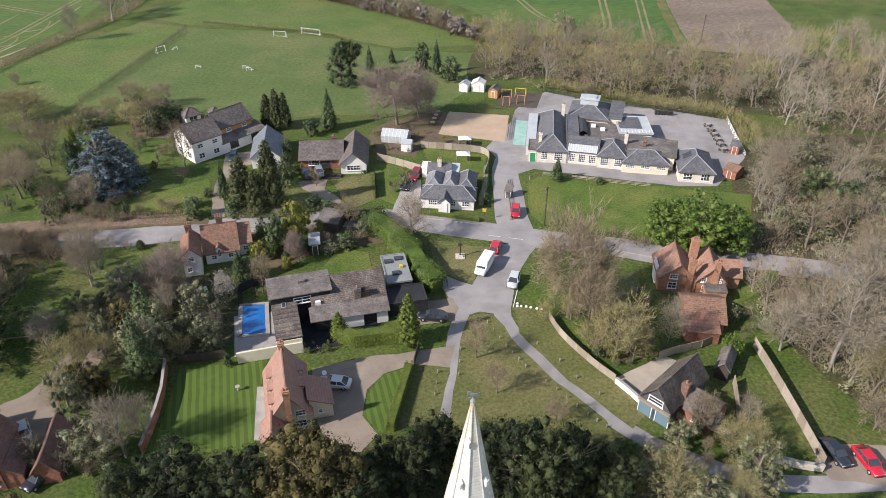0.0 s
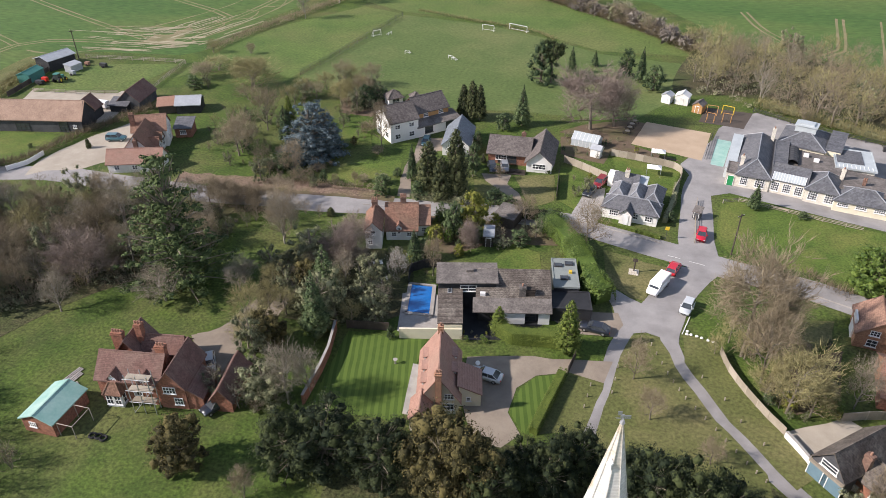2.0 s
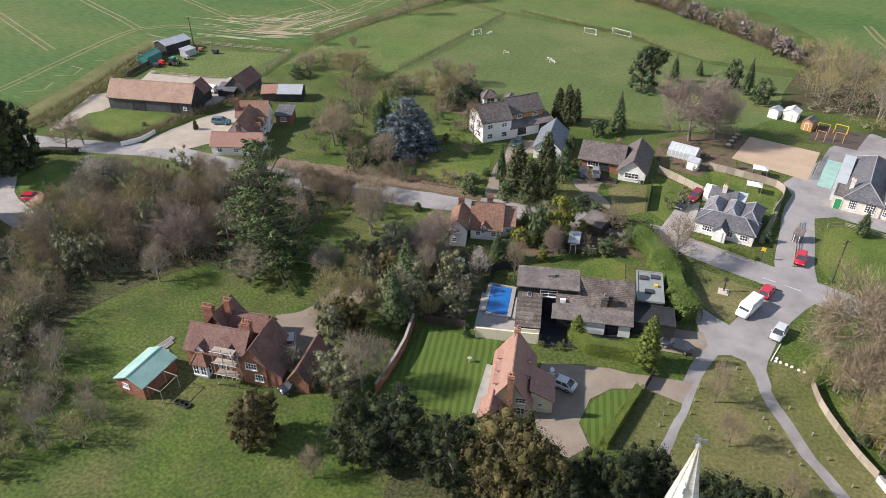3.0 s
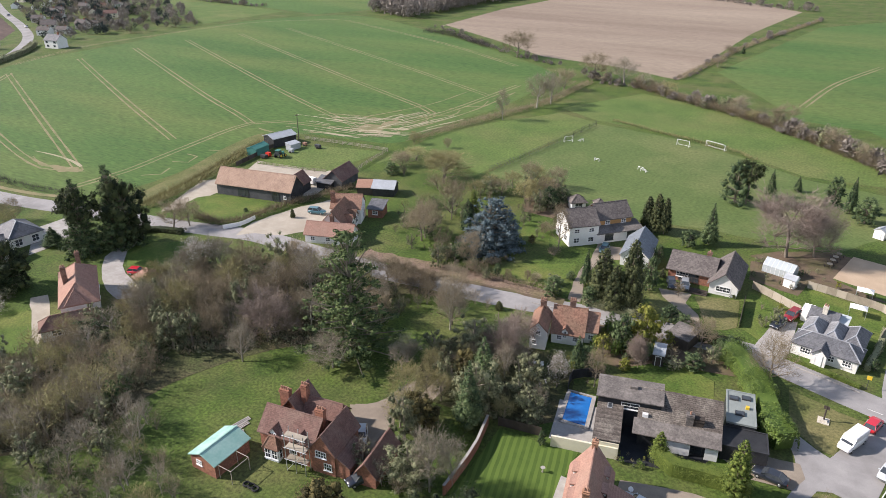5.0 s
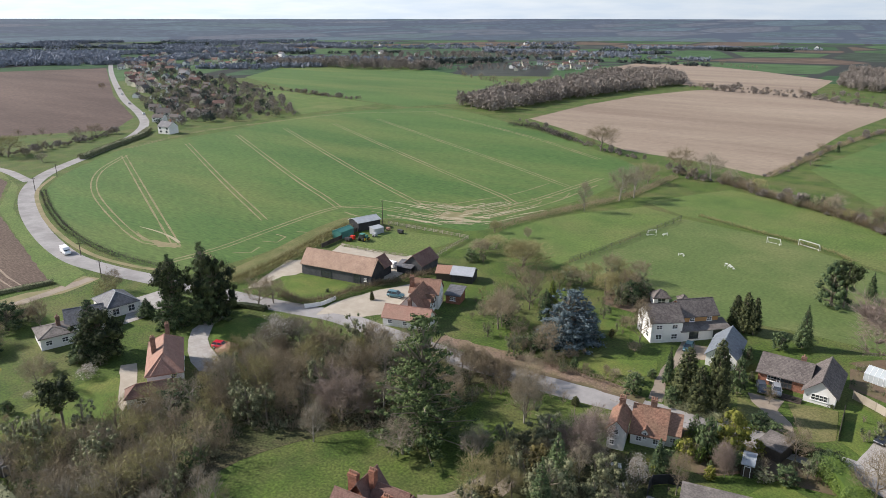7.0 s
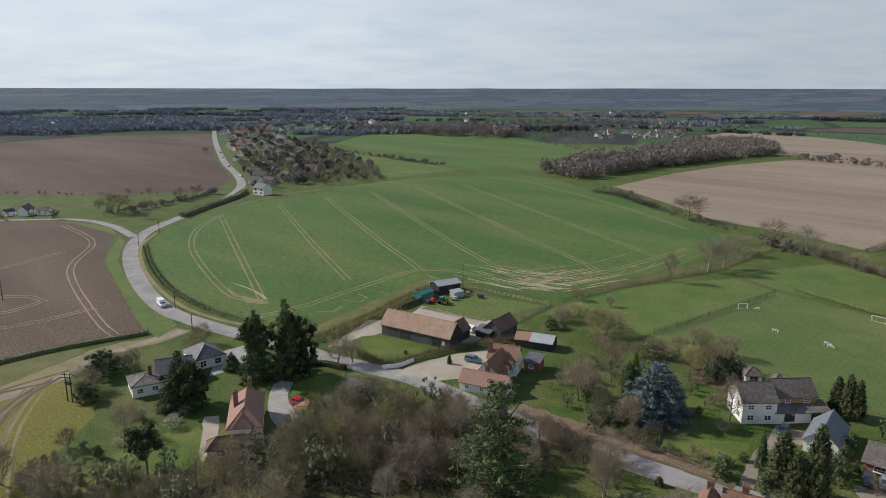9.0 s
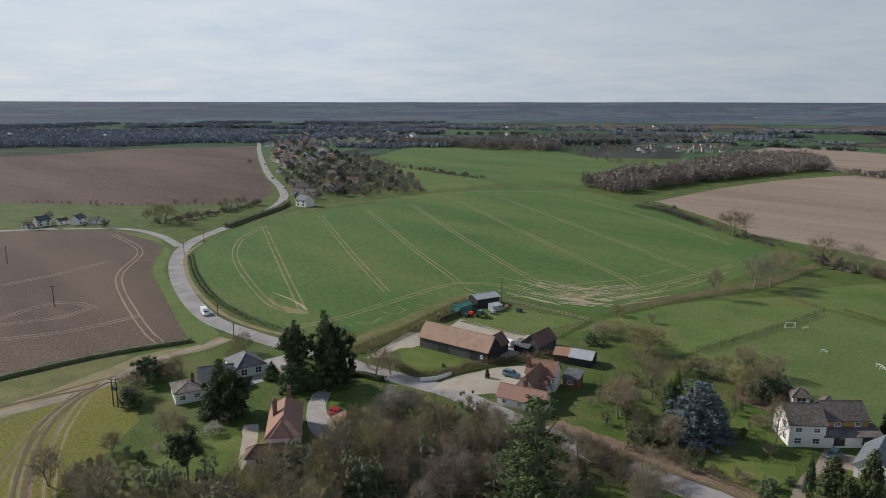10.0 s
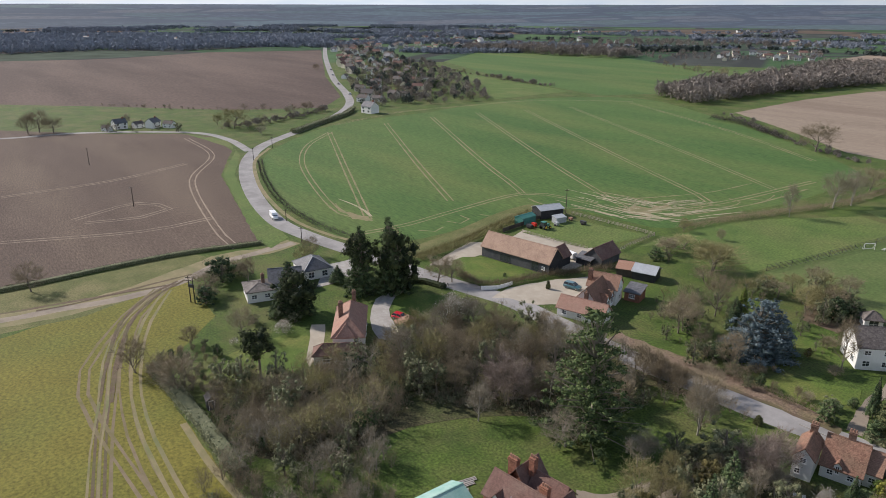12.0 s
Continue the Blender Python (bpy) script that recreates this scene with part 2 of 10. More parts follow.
def farmland(name, colours, hedge, size, width):
    """A far patchwork of fields, each of one colour, with dark hedges and woods between them."""
    m = bpy.data.materials.new(name)
    m.use_nodes = True
    nt = m.node_tree
    b = nt.nodes["Principled BSDF"]
    b.inputs["Roughness"].default_value, b.inputs["Specular IOR Level"].default_value = 0.95, 0.1
    geo = nt.nodes.new("ShaderNodeNewGeometry")
    mp = nt.nodes.new("ShaderNodeMapping")
    mp.inputs["Rotation"].default_value = (0, 0, 0.5)
    mp.inputs["Scale"].default_value = (1 / size, 0.6 / size, 0)
    nt.links.new(geo.outputs["Position"], mp.inputs["Vector"])
    v1, v2 = nt.nodes.new("ShaderNodeTexVoronoi"), nt.nodes.new("ShaderNodeTexVoronoi")
    v2.feature = "DISTANCE_TO_EDGE"
    for v in (v1, v2):
        v.inputs["Scale"].default_value = 1.0
        nt.links.new(mp.outputs[0], v.inputs["Vector"])
    sp = nt.nodes.new("ShaderNodeSeparateColor")
    nt.links.new(v1.outputs["Color"], sp.inputs[0])
    ramp = nt.nodes.new("ShaderNodeValToRGB")
    ramp.color_ramp.interpolation = "CONSTANT"
    e = ramp.color_ramp.elements
    while len(e) < len(colours):
        e.new(0.5)
    for i, c in enumerate(colours):
        e[i].position, e[i].color = i / len(colours), (*c, 1)
    nt.links.new(sp.outputs[0], ramp.inputs["Fac"])
    n = nt.nodes.new("ShaderNodeTexNoise")
    n.inputs["Scale"].default_value, n.inputs["Detail"].default_value = 0.03, 6.0
    nt.links.new(geo.outputs["Position"], n.inputs["Vector"])
    sc = nt.nodes.new("ShaderNodeMapRange")
    sc.inputs["From Min"].default_value, sc.inputs["From Max"].default_value = 0.3, 0.7
    sc.inputs["To Min"].default_value, sc.inputs["To Max"].default_value = 0.72, 1.28
    nt.links.new(n.outputs["Fac"], sc.inputs["Value"])
    mul = nt.nodes.new("ShaderNodeVectorMath")
    mul.operation = "SCALE"
    nt.links.new(ramp.outputs[0], mul.inputs[0])
    nt.links.new(sc.outputs[0], mul.inputs["Scale"])
    edge = nt.nodes.new("ShaderNodeMapRange")
    edge.inputs["From Min"].default_value, edge.inputs["From Max"].default_value = width * .6, width
    edge.inputs["To Min"].default_value, edge.inputs["To Max"].default_value = 1.0, 0.0
    nt.links.new(v2.outputs["Distance"], edge.inputs["Value"])
    mx = nt.nodes.new("ShaderNodeMixRGB")
    nt.links.new(edge.outputs[0], mx.inputs["Fac"])
    nt.links.new(mul.outputs[0], mx.inputs["Color1"])
    mx.inputs["Color2"].default_value = (*hedge, 1)
    nt.links.new(mx.outputs[0], b.inputs["Base Color"])
    return m


# field tones slightly blued and greyed, a little haze put into the colour
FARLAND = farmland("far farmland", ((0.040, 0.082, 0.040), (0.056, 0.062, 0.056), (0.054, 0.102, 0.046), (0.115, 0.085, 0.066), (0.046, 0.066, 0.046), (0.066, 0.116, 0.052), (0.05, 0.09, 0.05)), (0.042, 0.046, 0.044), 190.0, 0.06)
# backdrop fields, their paler bluer tones paint in the distance haze
HAZELAND = farmland("farmland with blue haze in its colours", ((0.076, 0.106, 0.126), (0.074, 0.092, 0.124), (0.086, 0.118, 0.130), (0.104, 0.116, 0.140), (0.074, 0.096, 0.124), (0.088, 0.122, 0.146), (0.074, 0.096, 0.126)), (0.066, 0.084, 0.114), 300.0, 0.09)


BARESOIL = mat("pale bare soil", (0.29, 0.25, 0.165), (0.42, 0.37, 0.26), 0.95, 0.3, 3.0, 0.4, 0.05, third=(0.12, 0.15, 0.05), third_scale=0.2, third_fac=0.55)
# paler and greyer than near twigs: haze is put into the colour
FARTWIG = mat("far bare twigs", (0.150, 0.130, 0.114), (0.280, 0.246, 0.214), 0.95, 0.03, 0.6, 0, island=0.3)

WHITEWALL = mat("white render", (0.70, 0.69, 0.66), (0.82, 0.81, 0.78), 0.85, 0.5, 9.0, 0.15, 0.02, third=(0.58, 0.57, 0.53), third_scale=0.5, third_fac=0.5)
CREAMWALL = mat("cream render", (0.66, 0.61, 0.46), (0.76, 0.71, 0.56), 0.85, 0.5, 9.0, 0.15, 0.02, third=(0.55, 0.50, 0.38), third_scale=0.5, third_fac=0.5)
STONEWALL = mat("pale stone and brick", (0.5, 0.46, 0.39), (0.64, 0.6, 0.52), 0.9, 0.8, 8.0, 0.3, 0.03, third=(0.42, 0.36, 0.29), third_scale=0.6, third_fac=0.5, cells=(4.0, 0.18))
SCHOOLSTONE = mat("pale cream stone", (0.6, 0.565, 0.48), (0.74, 0.7, 0.61), 0.9, 0.8, 8.0, 0.3, 0.03, third=(0.5, 0.45, 0.37), third_scale=0.6, third_fac=0.4, cells=(4.0, 0.12))
OLDBRICK = mat("sooty old brick", (0.16, 0.095, 0.072), (0.25, 0.15, 0.112), 0.9, 1.5, 14.0, 0.4, 0.03, third=(0.12, 0.085, 0.07), third_scale=0.5, third_fac=0.6, cells=(5.0, 0.25), courses=(0.15, 0.12))
WARMBRICK = mat("warm orange brick", (0.33, 0.175, 0.108), (0.44, 0.25, 0.155), 0.9, 1.5, 14.0, 0.4, 0.03, third=(0.28, 0.16, 0.11), third_scale=0.5, third_fac=0.5, cells=(5.0, 0.2), courses=(0.15, 0.1))
BRICK = mat("red brick", (0.24, 0.105, 0.068), (0.34, 0.155, 0.1), 0.9, 1.5, 14.0, 0.4, 0.03, third=(0.19, 0.095, 0.07), third_scale=0.5, third_fac=0.6, cells=(5.0, 0.25), courses=(0.15, 0.12))
BLACKWOOD = mat("black weatherboard", (0.018, 0.019, 0.022), (0.040, 0.042, 0.046), 0.7, 0.6, 8.0, 0.3, 0.03, third=(0.06, 0.06, 0.065), third_scale=0.4, third_fac=0.4, courses=(0.2, 0.3))
GREYWOOD = mat("weathered grey boarding", (0.05, 0.052, 0.058), (0.095, 0.097, 0.103), 0.85, 0.7, 8.0, 0.3, 0.03, third=(0.13, 0.13, 0.13), third_scale=0.4, third_fac=0.5, courses=(0.2, 0.25))
TIMBER = mat("weathered fence timber", (0.25, 0.215, 0.165), (0.38, 0.335, 0.27), 0.9, 0.8, 9.0, 0.3, 0.02, rand=0.5)
DARKTIMBER = mat("dark stained timber", (0.045, 0.036, 0.030), (0.090, 0.073, 0.060), 0.85, 0.8, 9.0, 0.3, 0.02, rand=0.4)
ORANGEWOOD = mat("orange timber cladding", (0.38, 0.20, 0.075), (0.50, 0.28, 0.12), 0.8, 0.8, 9.0, 0.2, 0.02)
REDTILE = mat("weathered red clay tiles", (0.207, 0.114, 0.0806), (0.314, 0.174, 0.123), 0.9, 0.7, 5.0, 0.8, 0.06, third=(0.17, 0.115, 0.08), third_scale=0.35, third_fac=0.7, cells=(5.0, 0.28), courses=(0.16, 0.16))
ORANGETILE = mat("orange red clay tiles", (0.27, 0.155, 0.112), (0.38, 0.225, 0.165), 0.9, 0.7, 5.0, 0.8, 0.06, third=(0.22, 0.14, 0.095), third_scale=0.35, third_fac=0.6, cells=(5.0, 0.22), courses=(0.16, 0.14))
PINKTILE = mat("faded red plain tiles", (0.275, 0.155, 0.118), (0.385, 0.228, 0.178), 0.9, 0.7, 6.0, 0.6, 0.05, third=(0.30, 0.20, 0.155), third_scale=0.3, third_fac=0.6, cells=(6.0, 0.14), courses=(0.16, 0.12))
BARNTILE = mat("pale weathered barn tiles", (0.31, 0.205, 0.15), (0.43, 0.30, 0.225), 0.9, 0.7, 6.0, 0.6, 0.05, third=(0.25, 0.17, 0.13), third_scale=0.3, third_fac=0.5, cells=(6.0, 0.16), courses=(0.16, 0.14))
MAROONTILE = mat("dull maroon tiles", (0.135, 0.076, 0.064), (0.21, 0.122, 0.1), 0.9, 0.7, 6.0, 0.6, 0.05, third=(0.22, 0.155, 0.125), third_scale=0.3, third_fac=0.5, cells=(5.0, 0.2), courses=(0.16, 0.14))
BROWNTILE = mat("lichened brown concrete tiles", (0.075, 0.062, 0.054), (0.14, 0.118, 0.1), 0.9, 0.7, 5.0, 0.8, 0.06, third=(0.22, 0.195, 0.165), third_scale=0.45, third_fac=0.65, cells=(5.5, 0.35), courses=(0.12, 0.3))
GREYTILE = mat("dark grey brown tiles", (0.1, 0.085, 0.0802), (0.159, 0.138, 0.127), 0.9, 0.7, 5.0, 0.6, 0.05, third=(0.17, 0.15, 0.135), third_scale=0.3, third_fac=0.5, cells=(3.2, 0.30), courses=(0.16, 0.22))
SLATE = mat("grey slate", (0.0784, 0.0806, 0.0896), (0.14, 0.143, 0.155), 0.65, 0.7, 5.0, 0.6, 0.04, third=(0.165, 0.165, 0.17), third_scale=0.3, third_fac=0.5, cells=(3.0, 0.25), courses=(0.16, 0.15))
PALESLATE = mat("pale weathered slate", (0.15, 0.153, 0.162), (0.235, 0.238, 0.248), 0.65, 0.7, 5.0, 0.6, 0.04, third=(0.32, 0.32, 0.325), third_scale=0.3, third_fac=0.5, cells=(3.0, 0.22), courses=(0.16, 0.15))
BLUESLATE = mat("blue grey slate", (0.13, 0.15, 0.175), (0.19, 0.215, 0.24), 0.6, 0.7, 5.0, 0.5, 0.04, cells=(3.0, 0.2), courses=(0.16, 0.15))
FELT = mat("mineral felt roofing", (0.105, 0.093, 0.085), (0.17, 0.152, 0.14), 0.9, 0.5, 6.0, 0.4, 0.03, third=(0.23, 0.205, 0.185), third_scale=0.5, third_fac=0.6, cells=(2.0, 0.2))
GREYFLAT = mat("grey green flat roofing", (0.19, 0.215, 0.205), (0.26, 0.285, 0.27), 0.85, 0.5, 6.0, 0.2, 0.02)
LEAD = mat("lead sheet", (0.30, 0.31, 0.33), (0.42, 0.43, 0.45), 0.5, 0.6, 6.0, 0.2, 0.02, metal=0.3)
GREENSHEET = mat("faded green sheet roofing", (0.20, 0.38, 0.33), (0.32, 0.50, 0.44), 0.6, 0.6, 3.0, 0.3, 0.05, third=(0.42, 0.55, 0.50), third_scale=0.4, third_fac=0.5)
DARKGREEN = mat("dark green cladding", (0.04, 0.16, 0.135), (0.07, 0.23, 0.20), 0.6, 0.6, 5.0, 0.2, 0.03)
GREYSHEET = mat("grey corrugated sheet", (0.33, 0.35, 0.37), (0.48, 0.50, 0.52), 0.5, 0.8, 6.0, 0.3, 0.03, metal=0.2)
SPIRE = mat("whitened spire shingles", (0.54, 0.52, 0.47), (0.72, 0.71, 0.67), 0.85, 0.9, 7.0, 0.5, 0.03, third=(0.46, 0.37, 0.22), third_scale=0.35, third_fac=0.75, cells=(4.0, 0.10), courses=(0.22, 0.10))
WHITEPAINT = mat("white paint", (0.74, 0.74, 0.73), (0.84, 0.84, 0.83), 0.5, 1.0, 12.0, 0.05)
GREENPAINT = mat("green door paint", (0.02, 0.22, 0.08), (0.03, 0.30, 0.11), 0.5, 1.0, 12.0, 0.05)
BLUEPAINT = mat("blue grey door paint", (0.10, 0.17, 0.21), (0.15, 0.23, 0.28), 0.6, 1.0, 12.0, 0.1)
GLASS = mat("window glass", (0.03, 0.035, 0.04), (0.06, 0.07, 0.08), 0.08, 0.5, 3.0, 0.0, spec=0.8)
CLEARSHEET = mat("polycarbonate roof sheet", (0.36, 0.4, 0.41), (0.5, 0.54, 0.55), 0.3, 0.5, 5.0, 0.1, spec=0.6)
METAL = mat("galvanised metal", (0.40, 0.41, 0.42), (0.52, 0.53, 0.54), 0.45, 2.0, 12.0, 0.1, metal=0.7)
DARKMETAL = mat("dark painted metal", (0.03, 0.03, 0.033), (0.06, 0.06, 0.063), 0.5, 2.0, 12.0, 0.1)
RUBBER = mat("black rubber", (0.018, 0.018, 0.018), (0.035, 0.035, 0.035), 0.8, 2.0, 12.0, 0.1)
POOLWATER = mat("blue pool water", (0.008, 0.115, 0.38), (0.014, 0.16, 0.47), 0.06, 0.8, 6.0, 0.25, 0.02, spec=0.6)
TERRACOTTA = mat("terracotta", (0.26, 0.145, 0.1), (0.36, 0.21, 0.15), 0.85, 2.0, 12.0, 0.2)
YELLOWPAINT = mat("yellow paint", (0.62, 0.42, 0.03), (0.72, 0.5, 0.05), 0.5, 1.0, 12.0, 0.05)
REDPAINT = mat("red paint", (0.5, 0.03, 0.02), (0.6, 0.05, 0.03), 0.5, 1.0, 12.0, 0.05)

BARK = mat("grey brown bark", (0.136, 0.116, 0.092), (0.232, 0.2, 0.16), 0.95, 1.5, 9.0, 0.6, 0.04, rand=0.3)
PALEBARK = mat("pale lichened bark", (0.216, 0.198, 0.166), (0.331, 0.302, 0.259), 0.95, 1.5, 9.0, 0.6, 0.04, rand=0.3)
TWIG = mat("bare brown twigs", (0.165, 0.132, 0.086), (0.300, 0.246, 0.165), 0.95, 0.5, 6.0, 0, island=0.5, rand=0.45)
GREYTWIG = mat("bare grey twigs", (0.178, 0.154, 0.112), (0.325, 0.284, 0.215), 0.95, 0.5, 6.0, 0, island=0.5, rand=0.4)
BUDTWIG = mat("twigs with olive green buds", (0.18, 0.162, 0.075), (0.33, 0.295, 0.14), 0.95, 0.5, 6.0, 0, island=0.6, rand=0.5)
PINKTWIG = mat("pinkish blossom twigs", (0.160, 0.126, 0.104), (0.280, 0.222, 0.186), 0.95, 0.5, 6.0, 0, island=0.6, rand=0.3)
BLOSSOM = mat("white blossom", (0.45, 0.42, 0.38), (0.72, 0.69, 0.64), 0.9, 0.5, 6.0, 0, island=0.6)
CONIFER = mat("dark conifer needles", (0.026, 0.048, 0.022), (0.114, 0.157, 0.064), 0.85, 0.4, 4.0, 0, island=0.7, rand=0.35)
YEW = mat("yew foliage", (0.011, 0.020, 0.008), (0.052, 0.066, 0.022), 0.85, 0.4, 4.0, 0, island=0.7, rand=0.35)
OLIVEYEW = mat("bronzed yew foliage", (0.034, 0.032, 0.011), (0.112, 0.094, 0.032), 0.85, 0.4, 4.0, 0, island=0.7)
BLUECEDAR = mat("blue grey cedar needles", (0.05775, 0.08925, 0.0966), (0.1418, 0.1837, 0.1992), 0.85, 0.4, 4.0, 0, island=0.7)
LAUREL = mat("bright laurel leaves", (0.048, 0.088, 0.014), (0.125, 0.180, 0.034), 0.6, 0.4, 4.0, 0, island=0.7, rand=0.2)
GOLDLEAF = mat("golden evergreen leaves", (0.1035, 0.115, 0.01851), (0.207, 0.207, 0.03703), 0.8, 0.4, 4.0, 0, island=0.7)
FIRGREEN = mat("fir needles", (0.0288, 0.0528, 0.01794), (0.1104, 0.1488, 0.05244), 0.85, 0.4, 4.0, 0, island=0.7, rand=0.3)
COLUMNGREEN = mat("cypress foliage", (0.024, 0.034, 0.013), (0.098, 0.108, 0.042), 0.85, 0.4, 4.0, 0, island=0.7, rand=0.5)
IVY = mat("ivy and mixed evergreen", (0.086, 0.096, 0.050), (0.226, 0.234, 0.130), 0.8, 0.4, 4.0, 0, island=0.7, rand=0.4)
HEDGELEAF = mat("clipped hedge leaves", (0.0605, 0.0935, 0.01518), (0.1485, 0.187, 0.03542), 0.8, 0.6, 5.0, 0, island=0.7, rand=0.3)
FARWOOD = mat("far bare woodland", (0.055, 0.05, 0.046), (0.105, 0.094, 0.08), 0.95, 0.03, 0.4, 0, island=0.35, cells=(0.4, 0.25))
# greens lifted towards blue grey, haze included in the base colour
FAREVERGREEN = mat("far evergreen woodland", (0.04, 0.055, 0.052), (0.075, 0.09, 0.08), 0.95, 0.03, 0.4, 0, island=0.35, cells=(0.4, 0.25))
# far bare woods; distance haze is mixed into this pale blue grey
HAZEWOOD = mat("woodland with blue haze in its colour", (0.160, 0.182, 0.220), (0.265, 0.288, 0.335), 0.95, 0.02, 0.3, 0, island=0.25)


# ---- building blocks ----
WHERE = {}


def thing(name, at, label, category, group="", kind=""):
    """An Empty at the base of a thing; its parts are given in world metres."""
    ob = new(name)
    ob.location = (at[0], at[1], at[2] if len(at) > 2 else 0.0)
    WHERE[ob] = Vector(ob.location)
    return tagged(ob, label, category, group, kind)


def mesh(name, verts, faces, material, smooth=False):
    me = bpy.data.meshes.new(name)
    me.from_pydata([tuple(v) for v in verts], [], [tuple(f) for f in faces])
    me.materials.append(material)
    if smooth:
        for p in me.polygons:
            p.use_smooth = True
    me.update()
    return me


def tri_mesh(name, verts, faces, material):
    """Fast mesh out of numpy arrays: verts n x 3, faces m x k."""
    me = bpy.data.meshes.new(name)
    v, f = np.asarray(verts, dtype=np.float32), np.asarray(faces, dtype=np.int32)
    k = f.shape[1]
    me.vertices.add(len(v))
    me.vertices.foreach_set("co", v.ravel())
    me.loops.add(f.size)
    me.loops.foreach_set("vertex_index", f.ravel())
    me.polygons.add(len(f))
    me.polygons.foreach_set("loop_start", np.arange(0, f.size, k, dtype=np.int32))
    me.polygons.foreach_set("loop_total", np.full(len(f), k, dtype=np.int32))
    me.materials.append(material)
    me.update(calc_edges=True)
    return me


def part(name, verts, faces, material, parent, label="", smooth=False):
    """One mesh object, its vertices in world metres, under a thing or a part."""
    o = WHERE[parent]
    ob = new(name, mesh(name, [(v[0] - o[0], v[1] - o[1], v[2] - o[2]) for v in verts], faces, material, smooth))
    ob.parent = parent
    WHERE[ob] = o
    return tagged(ob, label)


def box_vf(c, ax, ay, size):
    """Corners of a box: base centre c, plan axes ax, ay, size (x, y, z)."""
    v = []
    for z in (0, size[2]):
        for sx, sy in ((-.5, -.5), (.5, -.5), (.5, .5), (-.5, .5)):
            v.append((c[0] + ax[0] * sx * size[0] + ay[0] * sy * size[1], c[1] + ax[1] * sx * size[0] + ay[1] * sy * size[1], c[2] + z))
    return v, [(3, 2, 1, 0), (4, 5, 6, 7), (0, 1, 5, 4), (1, 2, 6, 5), (2, 3, 7, 6), (3, 0, 4, 7)]


def lattice_vf(c, u, n, xs, zs, depth):
    """One frame with bars at every second gap of xs and zs, open between them."""
    nx, nz = len(xs), len(zs)
    v = [c + u * x + Vector((0, 0, z)) + n * d for d in (0, depth) for z in zs for x in xs]
    at = lambda d, j, i: d * nx * nz + j * nx + i
    solid = lambda j, i: 0 <= i < nx - 1 and 0 <= j < nz - 1 and (i % 2 == 0 or j % 2 == 0)
    f = []
    for j in range(nz - 1):
        for i in range(nx - 1):
            if not solid(j, i):
                continue
            f.append((at(1, j, i), at(1, j, i + 1), at(1, j + 1, i + 1), at(1, j + 1, i)))
            f.append((at(0, j + 1, i), at(0, j + 1, i + 1), at(0, j, i + 1), at(0, j, i)))
            for dj, di, p, q in ((-1, 0, (j, i), (j, i + 1)), (1, 0, (j + 1, i + 1), (j + 1, i)), (0, -1, (j + 1, i), (j, i)), (0, 1, (j, i + 1), (j + 1, i + 1))):
                if not solid(j + dj, i + di):
                    f.append((at(0, *p), at(0, *q), at(1, *q), at(1, *p)))
    return v, f


def merge(*vfs):
    v, f = [], []
    for a, b in vfs:
        n = len(v)
        v += list(a)
        f += [tuple(i + n for i in q) for q in b]
    return v, f


def tube_vf(p, q, r0, r1, n=6, cap=True):
    p, q = Vector(p), Vector(q)
    d = (q - p).normalized()
    a = d.orthogonal().normalized()
    b = d.cross(a)
    v = [p + (a * math.cos(2 * math.pi * i / n) + b * math.sin(2 * math.pi * i / n)) * r0 for i in range(n)]
    v += [q + (a * math.cos(2 * math.pi * i / n) + b * math.sin(2 * math.pi * i / n)) * r1 for i in range(n)]
    f = [(i, (i + 1) % n, n + (i + 1) % n, n + i) for i in range(n)]
    if cap:
        f += [tuple(range(n - 1, -1, -1)), tuple(range(n, 2 * n))]
    return v, f


def spline(pts, step=4.0, closed=False):
    """Points along a smooth curve through pts."""
    P = [Vector((*p[:2], 0)) for p in pts]
    n, out = len(P), []
    for i in range(n if closed else n - 1):
        if closed:
            a, b, c, d = P[i - 1], P[i], P[(i + 1) % n], P[(i + 2) % n]
        else:
            b, c = P[i], P[i + 1]
            a = P[i - 1] if i else b * 2 - c
            d = P[i + 2] if i + 2 < n else c * 2 - b
        m = max(1, min(24, int((c - b).length / step)))
        for k in range(m):
            t = k / m
            out.append((b * 2 + (c - a) * t + (a * 2 - b * 5 + c * 4 - d) * t * t + (b * 3 - a - c * 3 + d) * t ** 3) * 0.5)
    if not closed:
        out.append(P[-1])
    return out


LAYER = [0]


def lay(z):
    """Every piece of ground gets a height of its own."""
    LAYER[0] += 1
    return z * 0.1 + LAYER[0] * 0.0004


def ragged(pts, wob):
    """The outline's straight edges, cut up and made slightly uneven."""
    out = []
    for i, p in enumerate(pts):
        a, b = Vector((*p[:2], 0)), Vector((*pts[(i + 1) % len(pts)][:2], 0))
        m = max(1, min(30, int((b - a).length / 2.5)))
        for k in range(m):
            q = a + (b - a) * (k / m)
            out.append(q + Vector((noise.noise((q.x * .25, q.y * .25, 3)), noise.noise((q.x * .25, q.y * .25, 9)), 0)) * (wob if k else wob * .5))
    return out


def patch(name, pts, z, material, label, category, smooth=False, step=4.0, wob=0.6):
    """A level piece of ground inside an outline."""
    z = lay(z)
    hard = material in (TARMAC, PAVE, SAND, DARKTIMBER, GREENSHEET)
    pl = spline(pts, step, True) if smooth else ragged(pts, 0.12 if hard else wob)
    from mathutils.geometry import tessellate_polygon
    tris = tessellate_polygon([pl])
    v = [(p.x, p.y, z) for p in pl]
    f = []
    for t in tris:
        a, b, c = (v[i] for i in t)
